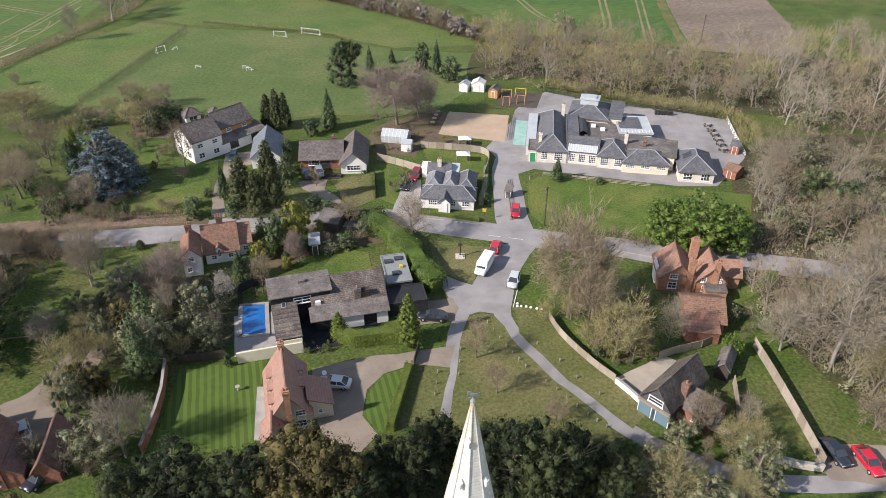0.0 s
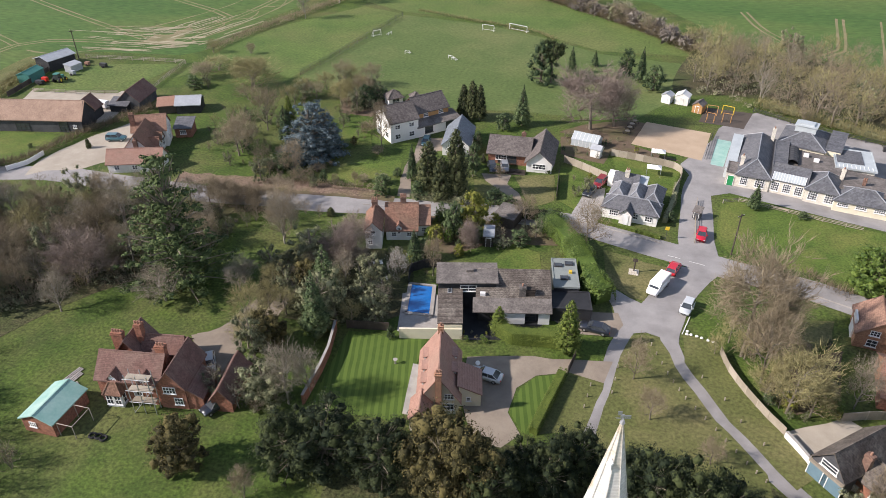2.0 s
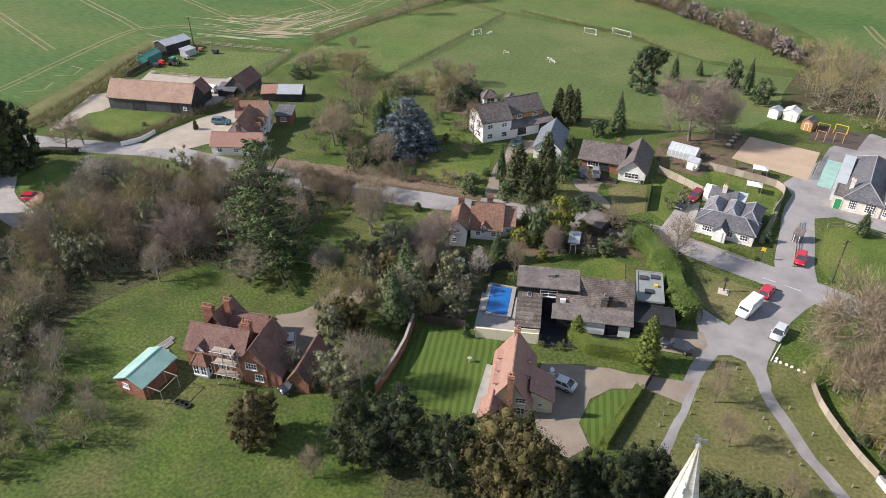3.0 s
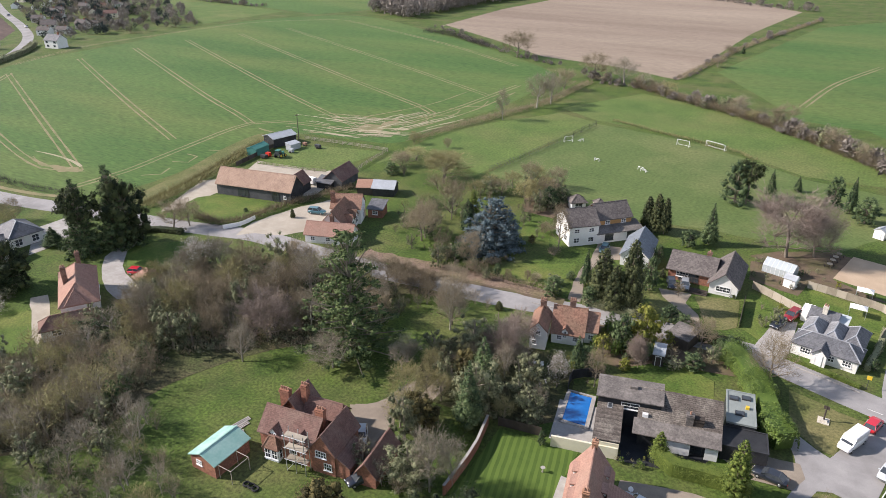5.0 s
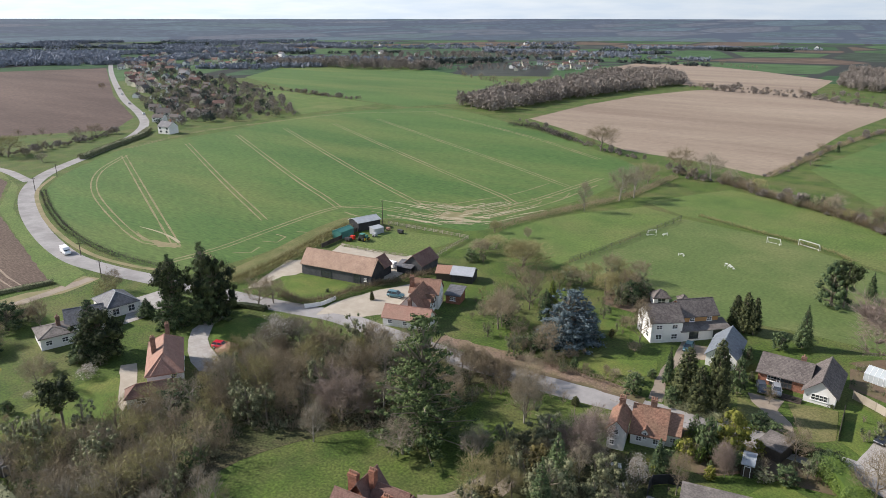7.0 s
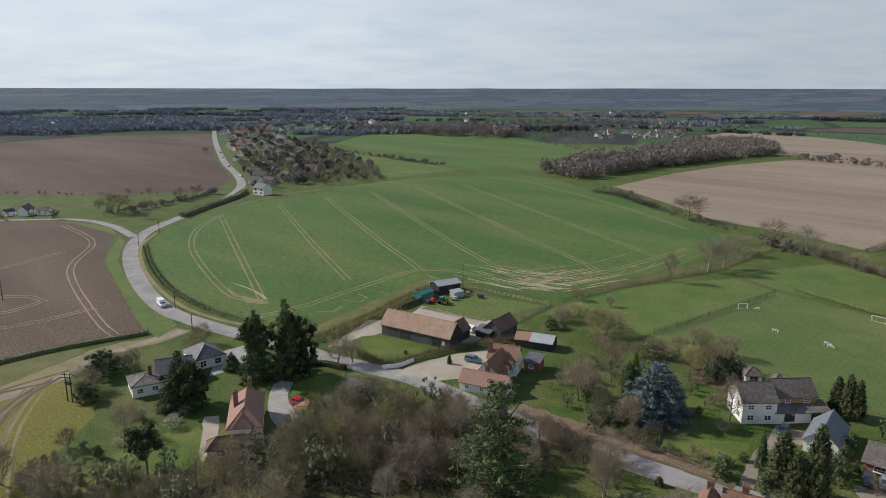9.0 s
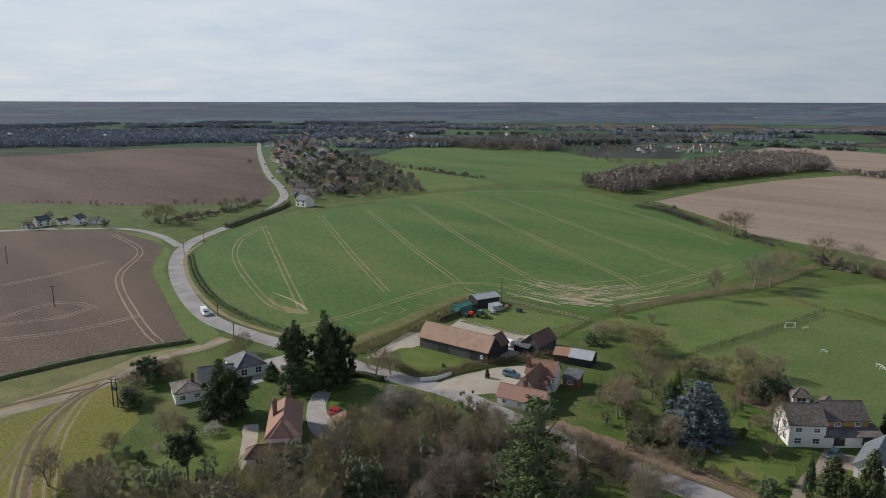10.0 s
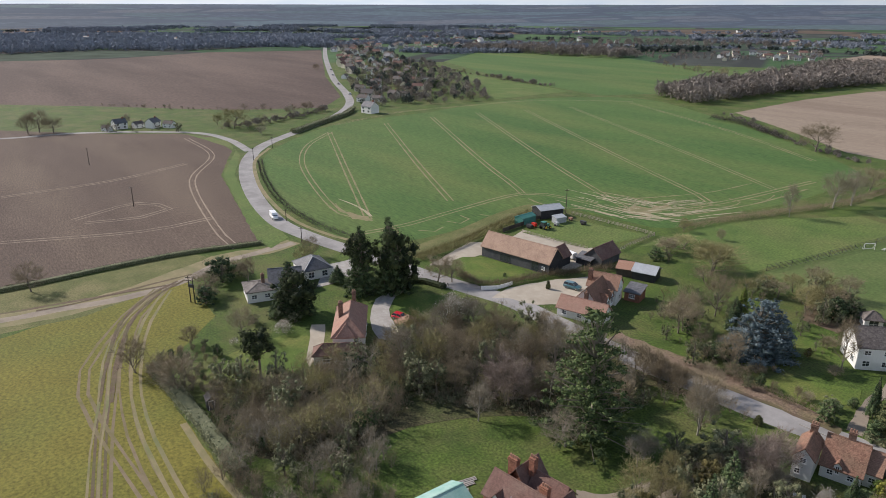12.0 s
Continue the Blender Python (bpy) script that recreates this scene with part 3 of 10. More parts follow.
        up = (b[0] - a[0]) * (c[1] - a[1]) - (b[1] - a[1]) * (c[0] - a[0])
        f.append(t if up > 0 else (t[0], t[2], t[1]))
    ob = new(name, mesh(name, v, f, material))
    return tagged(ob, label, category, "", "structure")


def ribbon_vf(pl, w0, w1, z, h=0.0, wob=0.0):
    v, f = [], []
    rng = random.Random(len(pl))
    for i, p in enumerate(pl):
        d = (pl[min(i + 1, len(pl) - 1)] - pl[max(i - 1, 0)])
        d = Vector((-d.y, d.x, 0)).normalized()
        w = (w0 + (w1 - w0) * i / max(1, len(pl) - 1)) / 2 * (1 + wob * rng.uniform(-1, 1))
        a, b = p + d * w, p - d * w
        v += [(a.x, a.y, z + h), (b.x, b.y, z + h)]
        if i:
            k = 2 * i
            f.append((k - 2, k - 1, k + 1, k))
    return v, f


def strip(name, pts, w, z, material, label, category, w1=None, step=3.0, wob=0.0):
    v, f = ribbon_vf(spline(pts, step), w, w if w1 is None else w1, lay(z), 0.0, wob)
    return tagged(new(name, mesh(name, v, f, material)), label, category, "", "structure")


def band_vf(pl, w, z0, z1):
    """A wall or kerb that follows a line."""
    v, f = [], []
    for i, p in enumerate(pl):
        d = (pl[min(i + 1, len(pl) - 1)] - pl[max(i - 1, 0)])
        d = Vector((-d.y, d.x, 0)).normalized() * (w / 2)
        a, b = p + d, p - d
        v += [(a.x, a.y, z0), (b.x, b.y, z0), (b.x, b.y, z1), (a.x, a.y, z1)]
        if i:
            k = 4 * i
            for s in range(4):
                e = (s + 1) % 4
                f.append((k - 4 + s, k - 4 + e, k + e, k + s))
    f += [(0, 1, 2, 3), tuple(4 * (len(pl) - 1) + i for i in (3, 2, 1, 0))]
    return v, f


# ---- the ground, fields and roads ----
def ground():
    n, R = 60, 4900.0
    v, f = [(0, 0, 0)], []
    rings = (300, 900, 2200, R)
    for r in rings:
        v += [(r * math.cos(2 * math.pi * i / n), r * math.sin(2 * math.pi * i / n), 0) for i in range(n)]
    f += [(0, 1 + i, 1 + (i + 1) % n) for i in range(n)]
    for k in range(len(rings) - 1):
        a, b = 1 + k * n, 1 + (k + 1) * n
        f += [(a + i, b + i, b + (i + 1) % n, a + (i + 1) % n) for i in range(n)]
    ob = new("ground", mesh("ground", v, f, GRASS))
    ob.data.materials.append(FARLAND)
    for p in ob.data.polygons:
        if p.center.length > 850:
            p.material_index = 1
    tagged(ob, "rough green grassland reaching to the horizon", "ground", "", "structure")
    # backdrop ring raised to meet the horizon; distance haze is in its colours
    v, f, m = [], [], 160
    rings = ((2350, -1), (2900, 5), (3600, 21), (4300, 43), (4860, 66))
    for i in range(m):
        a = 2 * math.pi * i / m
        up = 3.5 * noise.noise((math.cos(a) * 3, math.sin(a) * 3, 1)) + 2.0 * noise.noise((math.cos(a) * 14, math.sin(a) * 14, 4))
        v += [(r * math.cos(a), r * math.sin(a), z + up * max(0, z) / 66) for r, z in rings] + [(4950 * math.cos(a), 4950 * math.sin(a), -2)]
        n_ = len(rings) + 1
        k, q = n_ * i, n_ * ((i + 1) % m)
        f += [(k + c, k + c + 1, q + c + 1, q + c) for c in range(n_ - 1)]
    tagged(new("backdrop", mesh("backdrop", v, f, HAZELAND, True)), "backdrop of fields and woods in haze-toned blue grey", "hills", "", "structure")


ground()
patch("field_crop", [(-320.6, 124.0), (-285.9, 107.8), (-243.5, 95.5), (-207.6, 91.7), (-179.7, 93.7), (-170.9, 105.6), (-169.7, 121.3), (-174.3, 143.3), (-174.2, 164.2), (-164.8, 174.6), (-146.6, 177.9), (-132.3, 183.9), (-131.2, 216.1), (-126.8, 242.4), (-128.0, 279.5), (-132.3, 310.4), (-167.2, 342.3), (-251.9, 394.6), (-346.8, 437.0), (-390.8, 398.8), (-403.1, 332.6), (-388.3, 261.5), (-379.5, 194.9), (-351.8, 154.1)], 0.03, CROP, "large field of young green wheat", "field", True)
patch("field_far_crop", [(-856.0, 673.3), (-870.8, 792.9), (-717.1, 791.5), (-562.2, 729.1), (-472.6, 698.8), (-423.1, 804.8), (-386.9, 749.8), (-422.1, 667.3), (-402.8, 577.3), (-368.2, 471.3), (-386.0, 427.1), (-451.0, 438.2), (-559.9, 462.3), (-740.0, 526.6)], 0.03, CROP, "distant green wheat field beside the village", "field")
patch("field_far_pale", [(-680.0, 463.7), (-545.9, 450.7), (-418.8, 427.2), (-416.1, 343.4), (-506.3, 397.7)], 0.04, MEADOW, "strip of paler pasture behind the village gardens", "field")
patch("field_plough_near", [(-529.4, -38.1), (-421.9, 71.5), (-401.5, 101.4), (-382.4, 115.4), (-336.8, 111.8), (-288.6, 90.2), (-242.6, 80.2), (-196.1, 70.4), (-195.6, 55.8), (-197.8, 29.2), (-197.3, 3.0), (-197.0, -30.0)], 0.03, PLOUGH, "brown ploughed field with faint tyre marks", "field")
patch("field_plough_far", [(-1078.7, -22.4), (-1016.7, 183.6), (-1079.3, 337.6), (-1028.1, 496.9), (-649.1, 316.8), (-495.6, 254.4), (-447.4, 215.6), (-473.6, 158.7), (-538.9, 93.6), (-638.5, -17.4)], 0.03, REDPLOUGH, "reddish brown ploughed field beyond the lane", "field")
patch("field_pale", [(-269.3, 422.7), (-279.3, 535.0), (-275.0, 628.9), (-256.5, 709.3), (-213.4, 790.6), (-68.3, 646.5), (-80.3, 503.7), (-81.2, 333.6), (-116.8, 349.5), (-160.2, 355.6), (-206.4, 389.9), (-267.9, 429.8)], 0.03, PALEPLOUGH, "pale bare drilled field", "field")
patch("field_pale_far", [(-464.3, 885.2), (-491.4, 1100.2), (-419.9, 1134.7), (-278.3, 1035.4), (-171.1, 929.4), (-153.7, 727.9), (-245.4, 752.3), (-403.2, 821.6)], 0.03, PALEPLOUGH, "distant strip of bare pale earth", "field")
patch("field_right_crop", [(-70.0, 362.5), (-46.2, 556.1), (-9.0, 613.8), (98.7, 339.6), (99.2, 260.9), (83.0, 225.2), (51.4, 228.0), (24.9, 243.4), (-0.5, 283.0), (-22.4, 285.2)], 0.03, CROP, "green wheat field with pale tramlines behind the hedge", "field")
patch("field_right_plough", [(100.0, 330.0), (88.9, 279.0), (82.3, 234.2), (80.5, 213.3), (94.2, 197.0), (108.7, 196.0), (120.8, 234.4), (128.2, 279.3), (140.0, 330.0)], 0.03, BROWNFIELD, "bare brown field above the wood", "field")
strip("field_margin", [(97.0, 325.0), (87.0, 279.0), (80.6, 236.0), (78.8, 214.0)], 4.0, .035, DRY, "pale grass strip between wheat and plough", "verge", 2.5, 4.0, .2)
patch("playing_field", [(-92.6, 172.1), (-85.4, 241.2), (-55.8, 237.5), (-31.8, 227.7), (-12.8, 215.7), (15.2, 212.6), (10.5, 185.5), (-0.5, 165.5), (-30.1, 164.0), (-47.6, 160.6), (-67.4, 166.2)], 0.04, MOWN, "mown school playing field", "field")
patch("field_paddock", [(-128.4, 198.6), (-117.7, 222.6), (-103.3, 248.3), (-85.8, 242.5), (-92.6, 186.6), (-94.7, 170.2), (-118.4, 182.5), (-126.5, 160.8), (-126.4, 185.3)], 0.035, MEADOW, "bright green paddock", "field")
patch("field_meadow_back", [(-86.6, 245.3), (-105.9, 255.6), (-86.1, 297.9), (-47.1, 283.5), (-2.4, 247.2), (14.0, 221.2), (-12.9, 218.5), (-52.8, 242.2)], 0.03, MEADOW, "rough meadow behind the playing field", "field")
patch("field_olive", [(-165.1, 0.5), (-169.7, 16.7), (-174.0, 34.1), (-176.8, 43.3), (-150.0, 42.0), (-133.8, 27.5), (-131.0, 23.5), (-101.2, 24.1), (-85.2, 24.8), (-71.4, 12.7), (-96.3, -22.4), (-186.1, -46.7)], 0.03, OLIVE, "yellow green stubble field crossed by tyre tracks", "field")
patch("verge_track", [(-169.8, -23.6), (-167.6, 0.7), (-167.2, 17.5), (-174.0, 34.1), (-187.4, 54.3), (-199.3, 49.9), (-195.3, 29.2), (-194.0, 10.2), (-197.2, -25.0)], 0.04, DRY, "dry olive grass along the farm track", "verge")
strip("track_farm", [(-180.8, -19.4), (-175.6, 1.3), (-174.2, 18.6), (-177.9, 35.1), (-187.9, 57.6), (-186.0, 68.7), (-189.4, 79.0)], 9.0, 0.05, TRACK, "worn grassy verge of the farm track", "track", 6.0, 3.0, .12)
strip("track_earth", [(-180.1, -19.3), (-175.6, 1.3), (-174.8, 12.7), (-173.2, 24.7), (-174.0, 34.1), (-176.4, 43.2), (-183.8, 54.6), (-185.6, 63.4), (-188.4, 78.6)], 3.0, 0.05, DRIVE, "tan earth farm track beside the stubble field", "track", 3.4, 2.5, .15)
strip("track_rut", [(-184.9, -19.5), (-179.9, 1.6), (-178.5, 13.2), (-177.4, 25.6), (-178.7, 35.3), (-179.7, 45.6)], 1.2, 0.05, SOIL, "dark wet rut along the track", "track", 1.0, 2.5, .3)
WHEELS = "pair of worn wheel ruts in the field"


def tramline(pts, mt, w=0.75, gap=2.0, z=0.06):
    pl = spline(pts, 8.0)
    for s in (-1, 1):
        off = []
        for i, p in enumerate(pl):
            d = pl[min(i + 1, len(pl) - 1)] - pl[max(i - 1, 0)]
            off.append(p + Vector((-d.y, d.x, 0)).normalized() * (s * gap / 2))
        v, f = ribbon_vf(off, w, w, lay(z), 0.0, 0.35)
        tagged(new("wheel_track", mesh("wheel_track", v, f, mt)), WHEELS, "wheel track", "tramlines", "structure")


for pts in ((((-357.1, 175.0)), ((-267.9, 138.2)), ((-197.0, 109.3))), (((-364.4, 216.4)), ((-265.2, 172.7)), ((-199.7, 145.2))),
            (((-368.6, 253.3)), ((-250.0, 198.8)), ((-207.1, 180.8)), ((-192.4, 173.9))), (((-367.7, 289.2)), ((-230.1, 222.9)), ((-157.4, 191.0))),
            (((-359.4, 324.3)), ((-220.9, 258.4)), ((-153.0, 227.3)), ((-144.2, 221.7))), (((-351.7, 359.8)), ((-212.5, 294.5)), ((-141.1, 259.2))),
            (((-343.9, 413.0)), ((-230.2, 364.0)), ((-159.7, 323.7))),
            (((-356.7, 175.5)), ((-327.2, 147.9)), ((-289.4, 127.5)), ((-239.1, 111.6)), ((-208.1, 105.1)), ((-195.6, 109.1))),
            (((-138.5, 283.8)), ((-141.7, 219.9)), ((-154.4, 189.0)), ((-176.6, 183.6)), ((-192.4, 173.9)), ((-188.6, 140.3)), ((-184.3, 116.4)), ((-184.9, 97.9))),
            (((-376.8, 187.5)), ((-398.7, 244.4)), ((-399.3, 301.2)), ((-390.1, 368.7)), ((-347.0, 419.7)))):
    tramline(pts, TRACK, 0.62, 2.2)
for pts, mt, w_, g_ in (((((-174.3, 37.0)), ((-160.9, 26.5)), ((-145.4, 19.5)), ((-129.4, 14.8)), ((-116.0, 11.5)), ((-97.4, 7.6)), ((-83.6, 4.8))), SOIL, .42, 1.6),
                        ((((-173.8, 36.3)), ((-160.7, 25.6)), ((-145.2, 19.8)), ((-128.8, 15.7)), ((-115.4, 12.3)), ((-96.9, 8.3)), ((-83.1, 5.5))), MUD, .5, 1.7),
                        ((((-174.3, 35.6)), ((-161.8, 25.1)), ((-149.7, 17.8)), ((-139.8, 12.9)), ((-129.7, 10.9)), ((-118.2, 11.2)), ((-105.9, 12.3)), ((-93.2, 13.5))), MUD, .62, 1.7),
                        ((((-173.3, 37.0)), ((-159.5, 27.3)), ((-143.8, 21.7)), ((-127.4, 17.6)), ((-111.1, 15.5)), ((-100.3, 15.2)), ((-89.1, 15.5))), MUD, .45, 1.8),
                        ((((-172.2, 37.3)), ((-155.8, 28.4)), ((-140.0, 22.8)), ((-124.0, 18.9)), ((-107.9, 17.3)), ((-95.6, 17.2)), ((-84.9, 17.4))), TRACK, .6, 1.7),
                        ((((-173.2, 35.9)), ((-157.2, 23.9)), ((-141.0, 17.2)), ((-123.4, 13.1)), ((-109.8, 9.4)), ((-88.4, 5.0))), TRACK, .4, 1.5)):
    tramline(pts, mt, w_, g_)
strip("track_edge", [(-109.7, 23.3), (-95.3, 23.5), (-82.6, 24.7)], 1.2, 0.06, TRACK, "narrow worn footpath along the wood", "path")
for pts in ((((-252.3, 28.3)), ((-262.5, 50.2)), ((-247.9, 58.1)), ((-242.8, 47.5)), ((-246.7, 30.7))), (((-383.4, 103.4)), ((-331.3, 100.2)), ((-285.4, 77.2)), ((-219.1, 64.6)), ((-193.2, 62.8))), (((-299.6, 10.9)), ((-303.9, 50.8)), ((-319.3, 84.7))), (((-239.3, 6.2)), ((-226.5, 43.7)), ((-228.6, 67.8)))):
    tramline(pts, PALEPLOUGH, 0.5, 2.2)
for pts in ((((32.4, 278.2)), ((38.0, 254.0)), ((52.1, 231.8)), ((58.4, 239.6)), ((64.1, 277.8))), (((78.3, 277.7)), ((68.8, 223.5))), (((-25.3, 308.6)), ((-18.2, 362.4)), ((-2.9, 418.8)))):
    tramline(pts, TRACK, 0.8, 2.2)
patch("bare_corner", [(-154.6, 186.3), (-156.6, 196.1), (-151.7, 197.8), (-151.1, 206.5), (-146.0, 203.5), (-146.9, 194.8), (-144.0, 188.3), (-149.0, 187.0)], 0.062, TRACK, "bare trampled corner of the wheat field", "field", False, 4.0, 2.5)
patch("bare_corner_west", [(-222.9, 109.4), (-209.2, 107.2), (-199.6, 110.3), (-193.9, 109.2), (-200.0, 105.1), (-212.4, 106.2)], 0.062, TRACK, "bare worn patch in the wheat field", "field", False, 4.0, 2.0)
for pts in (((-146.5, 205.2), (-140.7, 208.5), (-141.7, 214.8), (-146.8, 215.3)), ((-142.3, 219.0), (-136.4, 222.2), (-137.6, 231.0), (-142.8, 231.8)), ((-139.2, 237.0), (-133.6, 240.8), (-135.8, 250.3)), ((-163.3, 202.5), (-158.2, 215.5), (-152.4, 235.4), (-151.4, 260.3)), ((-177.5, 199.7), (-164.4, 203.8), (-154.5, 204.3)), ((-140.7, 193.0), (-136.0, 211.6), (-132.9, 237.8), (-133.5, 270.1)), ((-185.6, 170.7), (-176.9, 169.7), (-169.0, 173.2), (-160.1, 180.9)), ((-179.9, 129.2), (-175.2, 131.5), (-177.6, 136.9), (-182.5, 136.9)), ((-177.1, 116.1), (-173.0, 119.8), (-175.4, 124.8)), ((-179.7, 143.3), (-174.2, 146.4), (-177.8, 153.1)), ((-186.4, 111.2), (-179.7, 110.3), (-176.3, 107.2))):
    strip("turning_mark", pts, .7, .065, TRACK, "thin curved tyre mark in the wheat", "wheel track", None, 3.0, .5)
patch("litter_wood", [(-111.0, 42.5), (-107.6, 56.7), (-116.4, 82.5), (-99.9, 97.7), (-76.8, 101.5), (-62.3, 102.3), (-52.3, 91.8), (-68.5, 81.5), (-79.5, 70.3), (-86.3, 54.4), (-85.6, 41.9), (-89.3, 33.9), (-97.4, 28.8), (-110.9, 35.4)], 0.04, LITTER, "leaf litter below the thicket", "woodland floor", True)
# darker rough grass instead of lawn stands in for tree shade here
patch("clearing", [(-68.1, 73.4), (-68.5, 81.5), (-72.1, 91.0), (-71.1, 99.4), (-62.1, 102.0), (-54.4, 99.7), (-50.4, 95.2), (-51.1, 84.2), (-50.9, 76.8), (-52.9, 68.8), (-60.7, 68.9)], 0.045, GRASS, "grass clearing behind the brick house, toned darker for tree shade", "grass", True)
patch("sandy_patch", [(28.4, 130.7), (31.2, 130.5), (30.9, 127.4), (28.0, 127.7)], 0.05, SAND, "small sandy play patch", "play area")
strip("drive_track", [(-56.9, 65.0), (-53.8, 67.6), (-52.0, 74.6), (-50.5, 81.0), (-49.7, 84.9)], 3.4, 0.05, DRIVE, "pale dirt drive through the garden", "track", None, 2.0, .12)
patch("litter_right", [(64.7, 136.2), (87.3, 150.8), (115.6, 138.5), (92.9, 66.5), (64.2, 57.2), (55.0, 66.8), (51.1, 83.7), (55.0, 101.0)], 0.04, LITTER, "leaf litter and grass below bare trees", "woodland floor", True)
patch("litter_back", [(9.1, 190.0), (29.8, 189.8), (61.8, 168.6), (77.8, 164.7), (123.2, 150.4), (150.3, 193.2), (82.4, 214.7), (41.9, 226.9), (18.4, 233.4)], 0.045, LITTER, "leaf litter below the tree belt", "woodland floor", True)
patch("litter_pool", [(-53.7, 93.7), (-42.0, 95.1), (-33.2, 93.5), (-29.8, 79.2), (-38.3, 74.4), (-52.0, 74.5), (-56.7, 87.6)], 0.045, LITTER, "leaf litter below garden trees", "woodland floor", True)
patch("litter_churchyard", [(-30.5, 53.9), (-21.7, 56.7), (-6.8, 58.8), (1.7, 60.5), (21.8, 61.2), (31.8, 54.1), (26.1, 36.6), (-25.4, 37.1)], 0.035, LITTER, "shaded leaf litter round the churchyard yews", "woodland floor")
patch("soil_gardens", [(-34.7, 110.9), (-22.6, 110.8), (-8.9, 111.9), (-7.1, 106.2), (-13.6, 104.2), (-21.4, 102.6), (-26.4, 97.5), (-30.8, 97.5)], 0.05, SOIL, "bare soil beds behind the roadside hedge", "ground")
patch("soil_vegetable", [(-15.8, 151.9), (-4.5, 154.4), (11.4, 146.0), (-3.7, 146.8), (-4.8, 140.3), (-14.4, 142.7)], 0.05, SOIL, "brown vegetable garden soil", "ground")
patch("soil_west", [(-75.4, 160.9), (-63.7, 168.0), (-59.4, 160.7), (-62.5, 150.8), (-70.4, 150.9)], 0.05, SOIL, "leafy soil behind the white house", "ground")
patch("soil_brick", [(24.9, 84.0), (34.0, 88.9), (31.9, 77.3), (26.1, 73.8), (21.9, 77.4)], 0.05, SOIL, "mulched garden beds", "ground")
MAIN = [(-1353.2, 667.8), (-961.1, 470.4), (-648.6, 324.2), (-514.9, 268.8), (-453.1, 238.9), (-404.6, 201.6), (-370.2, 162.7), (-342.4, 131.4), (-314.9, 112.4), (-282.4, 98.9), (-245.2, 88.5), (-212.2, 83.1), (-192.0, 84.9), (-175.0, 88.7), (-159.2, 92.9), (-141.8, 96.5), (-126.6, 100.8), (-116.2, 103.6), (-99.0, 104.0), (-79.2, 104.8), (-67.6, 106.5), (-55.1, 107.7), (-34.4, 112.1), (-22.9, 113.3), (-9.1, 114.0), (-1.5, 111.8), (5.8, 109.7), (13.0, 107.9), (19.0, 106.1), (32.7, 103.2), (39.1, 100.8), (51.3, 98.9), (64.7, 96.0), (85.4, 90.7)]
strip("road_main", MAIN, 6.2, 0.07, TARMAC, "grey asphalt village road", "road")
strip("road_branch", [(-330.3, 118.2), (-365.6, 120.3), (-395.7, 113.1), (-419.2, 85.7), (-434.9, 53.6), (-438.4, 21.6), (-464.5, -27.3)], 4.5, 0.075, TARMAC, "narrow side lane joining the road", "road")
strip("verge_track", [(-332.6, 129.8), (-307.3, 112.4), (-270.1, 99.0), (-238.3, 91.4), (-210.2, 88.3), (-190.0, 90.7), (-176.7, 95.3)], 1.6, 0.065, TRACK, "worn bare verge beside the bend", "verge")
patch("verge_bend", [(-395.6, 106.9), (-366.4, 119.1), (-323.6, 111.2), (-285.3, 94.8), (-242.8, 85.0), (-211.5, 80.9), (-194.5, 79.4), (-187.4, 71.0), (-197.4, 70.5), (-226.3, 76.8), (-288.0, 90.9), (-338.1, 114.4)], 0.045, MEADOW, "bright grass verge inside the bend", "verge")
patch("junction", [(9.5, 104.7), (18.3, 104.6), (16.2, 101.3), (14.2, 97.0), (12.5, 91.4), (11.5, 86.2), (11.3, 83.4), (9.2, 84.6), (6.6, 85.3), (4.1, 84.2), (2.3, 78.9), (2.2, 87.0), (1.4, 90.0), (0.0, 93.1), (1.3, 95.0), (3.5, 93.4), (5.6, 92.3), (7.2, 96.3), (8.7, 101.4)], 0.08, TARMAC, "wide asphalt junction in front of the green", "road")
strip("lane_church", [(9.4, 87.0), (11.0, 80.8), (14.1, 74.8), (18.1, 68.9), (22.2, 63.1), (26.3, 58.9), (30.2, 56.5), (36.9, 53.4), (44.6, 52.5), (56.2, 53.1)], 2.5, 0.085, TARMAC, "narrow asphalt lane to the church", "lane")
strip("path_church", [(4.0, 85.9), (2.6, 80.2), (2.0, 74.0), (1.1, 67.4), (0.4, 61.4)], 2.3, 0.075, TARMAC, "tarmac footpath across the grass", "path")
strip("drive_school", [(14.6, 108.8), (14.1, 113.9), (14.3, 122.8), (14.5, 134.0), (16.6, 141.8), (20.7, 144.7)], 6.5, 0.085, TARMAC, "school entrance drive", "drive", 5.0)
patch("yard_school", [(16.3, 131.4), (11.1, 144.8), (18.3, 159.9), (19.9, 167.1), (23.2, 172.9), (29.2, 179.7), (42.3, 172.6), (58.4, 166.7), (71.3, 160.4), (68.0, 139.0), (63.8, 133.5), (57.5, 125.9), (49.4, 126.0), (37.9, 129.1), (20.8, 134.0)], 0.06, TARMAC, "school asphalt yard and car park", "yard")
patch("lawn_school", [(19.0, 128.8), (20.6, 132.4), (37.1, 128.1), (48.0, 125.1), (63.1, 122.3), (57.1, 106.5), (43.8, 106.6), (32.3, 108.3), (19.6, 111.2), (17.6, 116.7)], 0.075, LAWN, "school front lawn", "lawn")
patch("court_sand", [(3.1, 166.2), (18.0, 163.5), (15.6, 147.8), (0.3, 152.4)], 0.07, SAND, "sandy school games court", "court")
patch("playground", [(17.1, 179.8), (28.4, 178.9), (25.5, 168.2), (15.3, 169.8)], 0.08, DARKTIMBER, "dark soft play surface", "playground")
